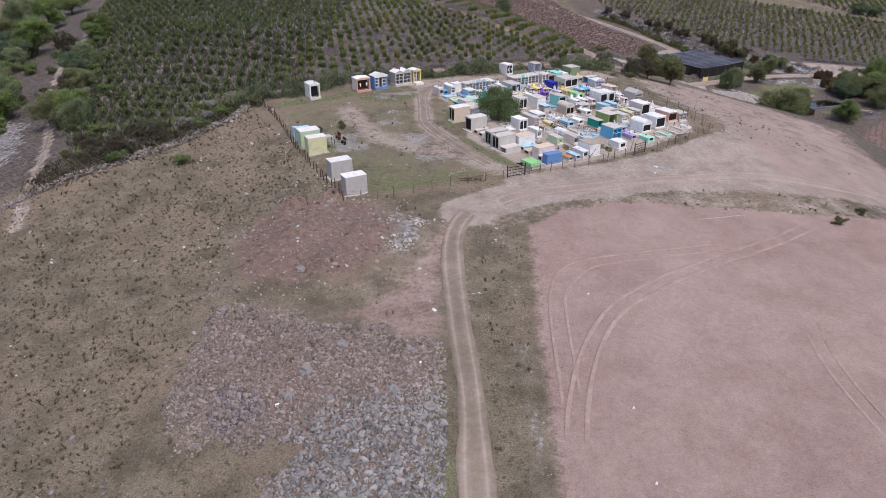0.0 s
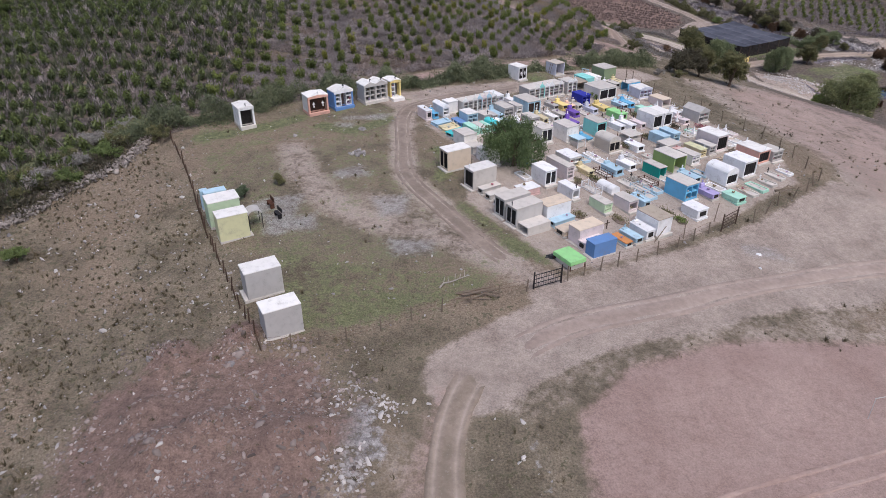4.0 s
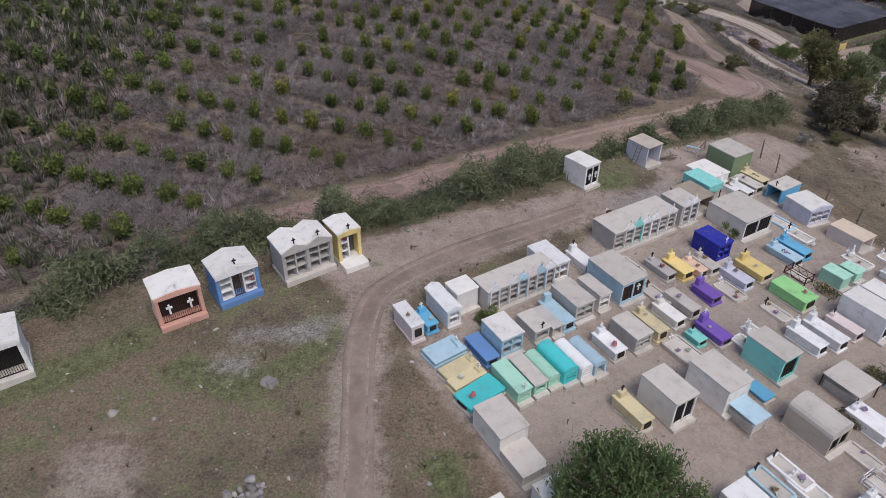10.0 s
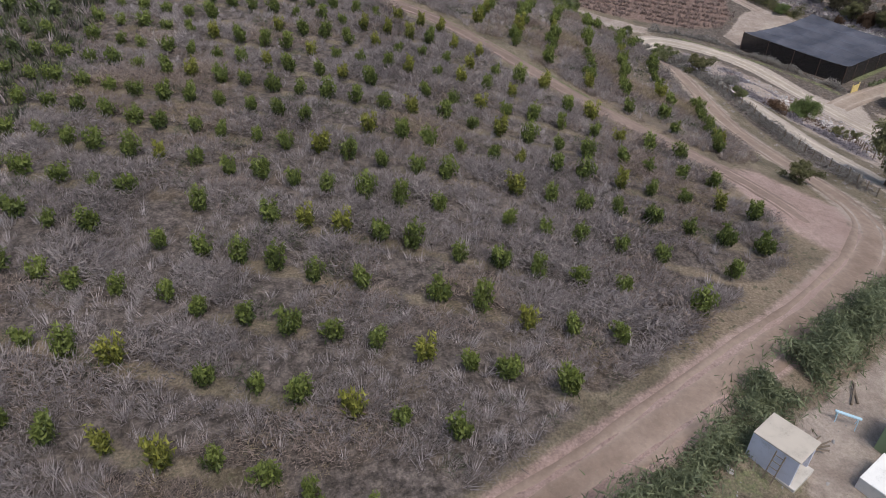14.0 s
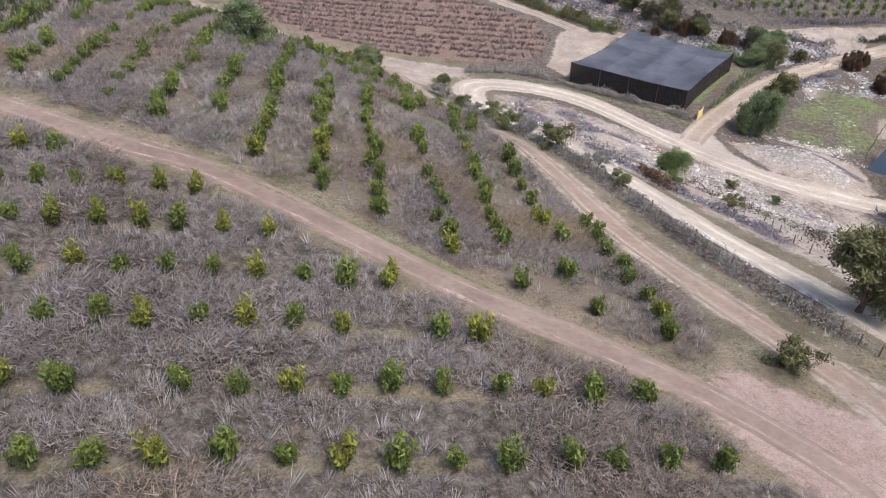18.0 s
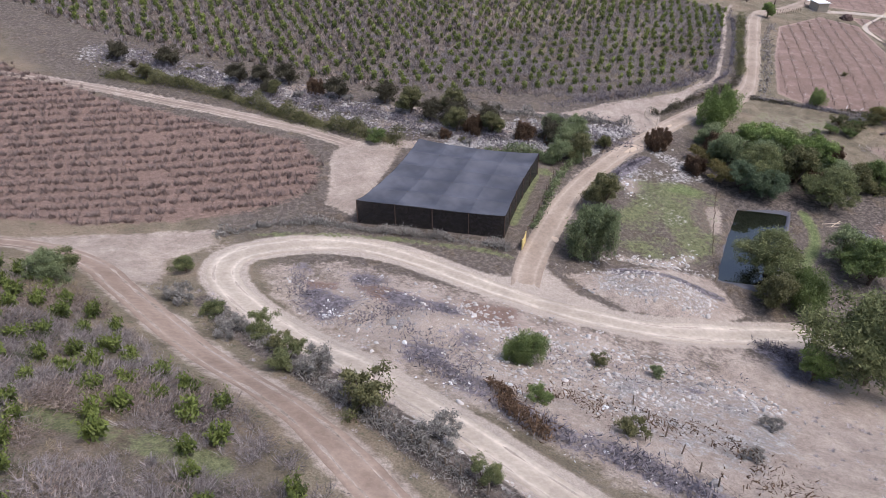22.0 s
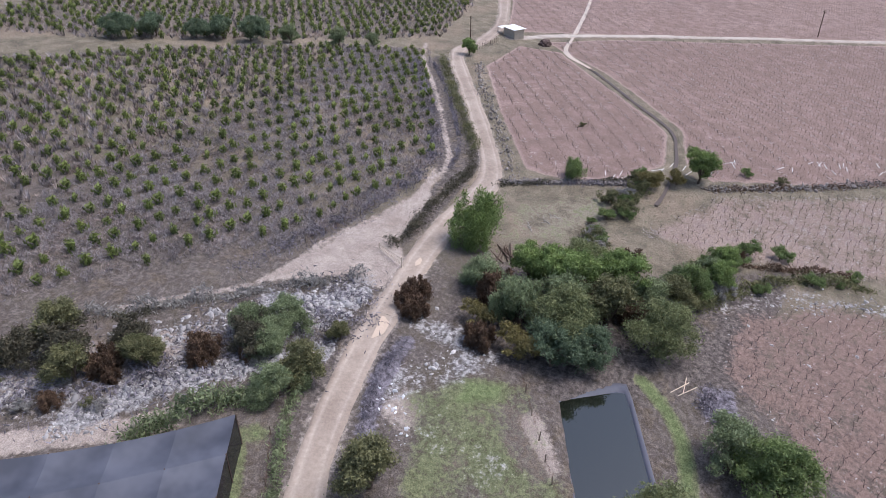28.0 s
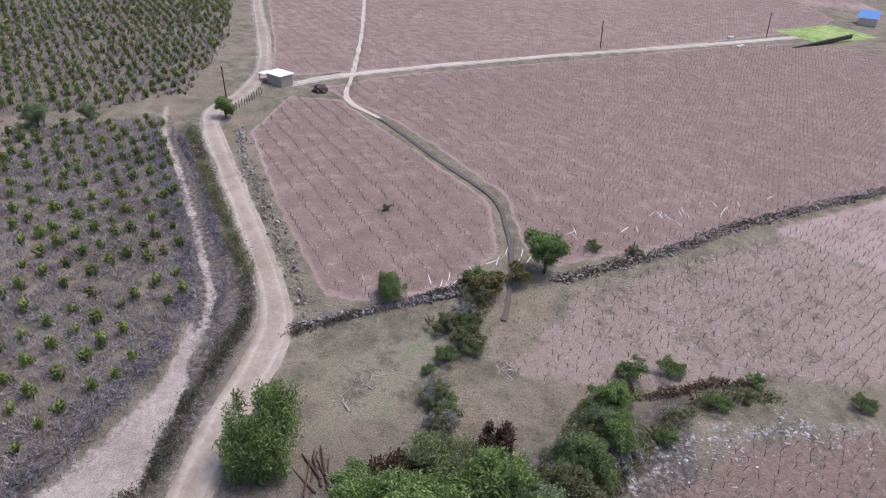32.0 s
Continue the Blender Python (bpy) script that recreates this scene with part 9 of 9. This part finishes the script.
# ---- the shade house ----
def shade_house():
    m, nt, pr = shader("black_shade_net", 0.55)
    geo = nt.nodes.new("ShaderNodeNewGeometry")
    n = noise_at(nt, 0.25, 3, geo.outputs["Position"])
    nt.links.new(mix(nt, step_node(nt, n, 0.3, 0.7), (0.055, 0.058, 0.075), (0.11, 0.113, 0.14)), pr.inputs["Base Color"])
    fine = noise_at(nt, 60, 2, geo.outputs["Position"])
    bump(nt, pr, fine, 0.2, 0.01)
    wall, ntw, pw = shader("thin_black_side_net", 0.8)
    pw.inputs["Base Color"].default_value = (0.03, 0.026, 0.026, 1)
    tr = ntw.nodes.new("ShaderNodeBsdfTransparent")
    ms = ntw.nodes.new("ShaderNodeMixShader")
    ms.inputs[0].default_value = 0.22
    ntw.links.new(pw.outputs[0], ms.inputs[1])
    ntw.links.new(tr.outputs[0], ms.inputs[2])
    ntw.links.new(ms.outputs[0], ntw.nodes["Material Output"].inputs["Surface"])
    a, b, c, d = (Vector(q) for q in ((68.4, 231.7, 0), (80.8, 218.7, 0), (97.1, 226.7, 0), (86.0, 239.7, 0)))
    ob = tagged(new("shade_house"), "large black net shade house on poles", "shade house")
    ob.matrix_world = pose(83, 229, float(land(83, 229)))
    back = ob.matrix_world.inverted()

    def at(u, v, h):
        u, v = 0.5 + (u - 0.5) * (1 - 0.05 * math.sin(math.pi * v)), 0.5 + (v - 0.5) * (1 - 0.04 * math.sin(math.pi * u))
        h = h + (0.28 * (2 * abs(u - 0.5)) ** 3 * (2 * abs(v - 0.5)) ** 3 if h > 1.6 else 0)
        q = (a * (1 - u) + b * u) * (1 - v) + (d * (1 - u) + c * u) * v
        q.z = float(land(q.x, q.y)) + h
        return back @ q

    n, k = 4, 5
    for i in range(n):
        for j in range(k):
            bm = bmesh.new()
            g = 8
            grid = [[bm.verts.new(at((i + s / g) / n, (j + t / g) / k, 3.05 - 0.28 * math.sin(math.pi * s / g) * math.sin(math.pi * t / g) - 0.12 * math.sin(math.pi * t / g))) for s in range(g + 1)] for t in range(g + 1)]
            for t in range(g):
                for s in range(g):
                    bm.faces.new((grid[t][s], grid[t][s + 1], grid[t + 1][s + 1], grid[t + 1][s])).smooth = True
            part("roof_net", bm, m, ob)
    for p0, p1 in (((0, 0), (1, 0)), ((1, 0), (1, 1)), ((1, 1), (0, 1)), ((0, 1), (0, 0))):
        bm = bmesh.new()
        g = 12
        row = []
        for s in range(g + 1):
            u, v = p0[0] + (p1[0] - p0[0]) * s / g, p0[1] + (p1[1] - p0[1]) * s / g
            row.append([bm.verts.new(at(u, v, h - (0.1 * abs(math.sin(math.pi * s / g * 4)) if h > 1 else 0))) for h in (-0.1, 1.5, 3.04)])
        for s in range(g):
            for h in range(2):
                bm.faces.new((row[s][h], row[s + 1][h], row[s + 1][h + 1], row[s][h + 1]))
        part("side_net", bm, wall, ob)
    for i in range(n + 1):
        for j in range(k + 1):
            part("pole", tube(bmesh.new(), at(i / n, j / k, -0.3), at(i / n, j / k, 3.08), 0.07, 0.06, 6), MAT_DARKWOOD, ob)


shade_house()

# ---- pond, puddles and ditch ----
def water(name, col, rough=0.04):
    m, nt, p = shader(name, rough)
    p.inputs["Base Color"].default_value = (*col, 1)
    p.inputs["IOR"].default_value = 1.6
    p.inputs["Specular IOR Level"].default_value = 1.0
    geo = nt.nodes.new("ShaderNodeNewGeometry")
    bump(nt, p, noise_at(nt, 1.5, 2, geo.outputs["Position"]), 0.012, 0.02)
    return m


POND_Z = float(land(105, 198)) + 0.05
ob = tagged(new("pond"), "small irrigation pond lined with dark plastic", "pond", kind="structure")
ob.matrix_world = pose(106, 198, POND_Z)
back = ob.matrix_world.inverted()
ring = [Vector((*q, POND_Z)) for q in POND]
mid = sum(ring, Vector()) / 4


def corners(grow, z):
    out = []
    for k, q in enumerate(ring):
        n0, n1 = ring[k - 1], ring[(k + 1) % 4]
        for w in (0.12, 0.0, -0.12):
            r = q.lerp(n0, w) if w > 0 else q.lerp(n1, -w)
            if w == 0:
                r = q.lerp(mid, 0.035)
            d = (r - mid).normalized()
            out.append(back @ (r + d * grow + Vector((0, 0, z))))
    return out


bm = bmesh.new()
levels = [[bm.verts.new(q) for q in corners(g, z)] for g, z in ((1.1, -0.4), (0.8, 0.14), (0.3, 0.18), (-0.35, 0.04), (-1.2, -0.9))]
for lo, hi in zip(levels, levels[1:]):
    for k in range(12):
        bm.faces.new((lo[k], lo[(k + 1) % 12], hi[(k + 1) % 12], hi[k])).smooth = True
part("liner", bm, plain("black_pond_liner", (0.11, 0.11, 0.135), 0.5), ob, "dark wrinkled plastic liner")
bm = bmesh.new()
bm.faces.new([bm.verts.new(q) for q in corners(-0.4, 0.0)])
part("water", bm, water("dark_pond_water", (0.014, 0.016, 0.011), 0.01), ob, "still dark water")
MAT_PUDDLE = plain("muddy_puddle_water", (0.6, 0.47, 0.36), 0.12)
for x, y, rx, ry, rz in ((115.4, 222.7, 1.7, 0.85, 5), (128.2, 223.5, 0.9, 0.4, 10), (86.0, 214.7, 0.7, 0.45, 60)):
    ob = thing("puddle", x, y, rz, 0.19, "shallow muddy puddle on the dirt road", "puddle")
    bm = bmesh.new()
    bm.faces.new([bm.verts.new((rx * math.cos(a) * (1 + 0.2 * math.sin(3 * a)), ry * math.sin(a) * (1 + 0.15 * math.cos(2 * a)), 0.02)) for a in [6.283 * k / 28 for k in range(28)]])
    part("water", bm, MAT_PUDDLE, ob)
line = np.array(bend(DITCH, 1.5))
d = np.gradient(line, axis=0)
d /= np.hypot(d[:, 0], d[:, 1])[:, None]
nrm = np.stack([-d[:, 1], d[:, 0]], -1)
for name, i0, i1, half, mat, lab in (("ditch_water", 0, 78, 0.5, MAT_PUDDLE, "pale water standing in a field ditch"), ("ditch", 76, 118, 0.3, plain("damp_ditch_soil", (0.12, 0.095, 0.085), 0.8), "dark damp field ditch")):
    q = line[i0:i1]
    w = half * (0.6 + 0.8 * grain(np.arange(len(q)), 0 * np.arange(len(q)), 3, 5))[:, None]
    a, b = q + nrm[i0:i1] * w, q - nrm[i0:i1] * w
    z = land(q[:, 0], q[:, 1])[:, None] + 0.03
    v = np.stack([np.hstack([a, z]), np.hstack([b, z])], 1).reshape(-1, 3)
    i = np.arange(len(q) - 1) * 2
    tagged(new(name, fast(name, v, np.stack([i, i + 1, i + 3, i + 2], -1), mat)), lab, "ditch", kind="structure")

# ---- the far farm ----
ob = thing("farm_shed", 233.5, 239.3, 50, 0, "low farm shed with a pale sheet roof", "shed")
for a, b, sx, sy in ((0, -1.4, 4.4, 0.15), (0, 1.4, 4.4, 0.15), (-2.2, 0, 0.15, 2.7), (2.2, 0, 0.15, 2.7)):
    part("wall", block(a, b, 1.05, sx, sy, 2.3), PAINT["brown"], ob)
part("roof", block(0, 0, 2.3, 5.2, 3.6, 0.08, 0.01), PAINT["white"], ob)
part("lean_to_roof", block(3.6, 0.4, 1.8, 2.2, 2.6, 0.07, 0.01), PAINT["off_white"], ob)
# dark panel on the wall, painted for the shade of an open doorway
part("doorway", block(-0.8, -1.46, 0.95, 1.0, 0.08, 1.9), MAT_DARK, ob)
for a in (-0.9, 1.6):
    part("lean_to_post", block(4.5, a, 0.85, 0.09, 0.09, 1.9), MAT_WOOD, ob)
ob = thing("straw_stack", 230.8, 230.8, 0, 0, "round brown stack of vine cuttings", "stack")
bm = bmesh.new()
bmesh.ops.create_icosphere(bm, subdivisions=3, radius=1.7)
for v in bm.verts:
    v.co = Vector((v.co.x, v.co.y, max(-0.2, v.co.z) * 0.95)) * (0.9 + 0.3 * noise.noise(v.co * 2))
part("heap", bm, earth("brown_cuttings", (0.06, 0.04, 0.035), (0.17, 0.115, 0.1), 0.3), ob)
for x, y, h in ((290.1, 163.9, 7.5), (322, 105, 7.5), (222, 246.8, 6.0)):
    ob = thing("utility_pole", x, y, 30, 0, "dark wooden utility pole in the fields", "pole", "utility poles")
    part("shaft", tube(bmesh.new(), (0, 0, -0.5), (0, 0, h), 0.14, 0.1, 8), MAT_DARKWOOD, ob)
    part("crossarm", block(0, 0, h - 0.5, 1.4, 0.1, 0.1), MAT_DARKWOOD, ob)
ob = thing("lawn", 334, 80, -58, 0.12, "green lawn in front of a far house", "lawn", kind="structure")
v = np.array([(x, y, 0) for x in np.linspace(-16, 16, 9) for y in np.linspace(-9, 9, 6)])
w = v @ np.array(ob.matrix_world.to_3x3()).T + np.array(ob.matrix_world.translation)
v[:, 2] = land(w[:, 0], w[:, 1]) - ob.matrix_world.translation.z + 0.1
i = np.arange(54).reshape(9, 6)
part("turf", fast("turf", v, np.stack([i[:-1, :-1], i[1:, :-1], i[1:, 1:], i[:-1, 1:]], -1).reshape(-1, 4), earth("green_lawn", (0.16, 0.22, 0.06), (0.34, 0.4, 0.14), 2.0)), None, ob)
ob = thing("hedge_row", 321, 90, -58, 0, "clipped dark hedge round the lawn", "hedge")
part("hedge", block(0, -3, 0.5, 30, 0.8, 1.3, 0.1), LEAF["dark"], ob)
ob = thing("house", 356, 55, -30, 0, "far house with a bright blue roof", "house")
part("wall", block(0, 0, 1.4, 7, 6, 3.0), PAINT["beige"], ob)
part("roof", prism(bmesh.new(), [(-3.9, 2.8), (3.9, 2.8), (0, 5.0)], -3.4, 3.4), PAINT["blue"], ob)
part("window", block(-2, -3.02, 1.6, 1.2, 0.1, 1.1), MAT_GLASS, ob)
part("door", block(1.5, -3.02, 1.05, 1.0, 0.1, 2.1), MAT_DARKWOOD, ob)
for x, y, s in ((316, 118.5, 2.2), (305, 119.5, 3.0)):
    ob = thing("block_pile", x, y, -55, 0, "low pile of grey blocks beside the lane", "pile")
    part("blocks", block(0, 0, 0.35, s, 1.2, 0.8, 0.05), PAINT["concrete"], ob)
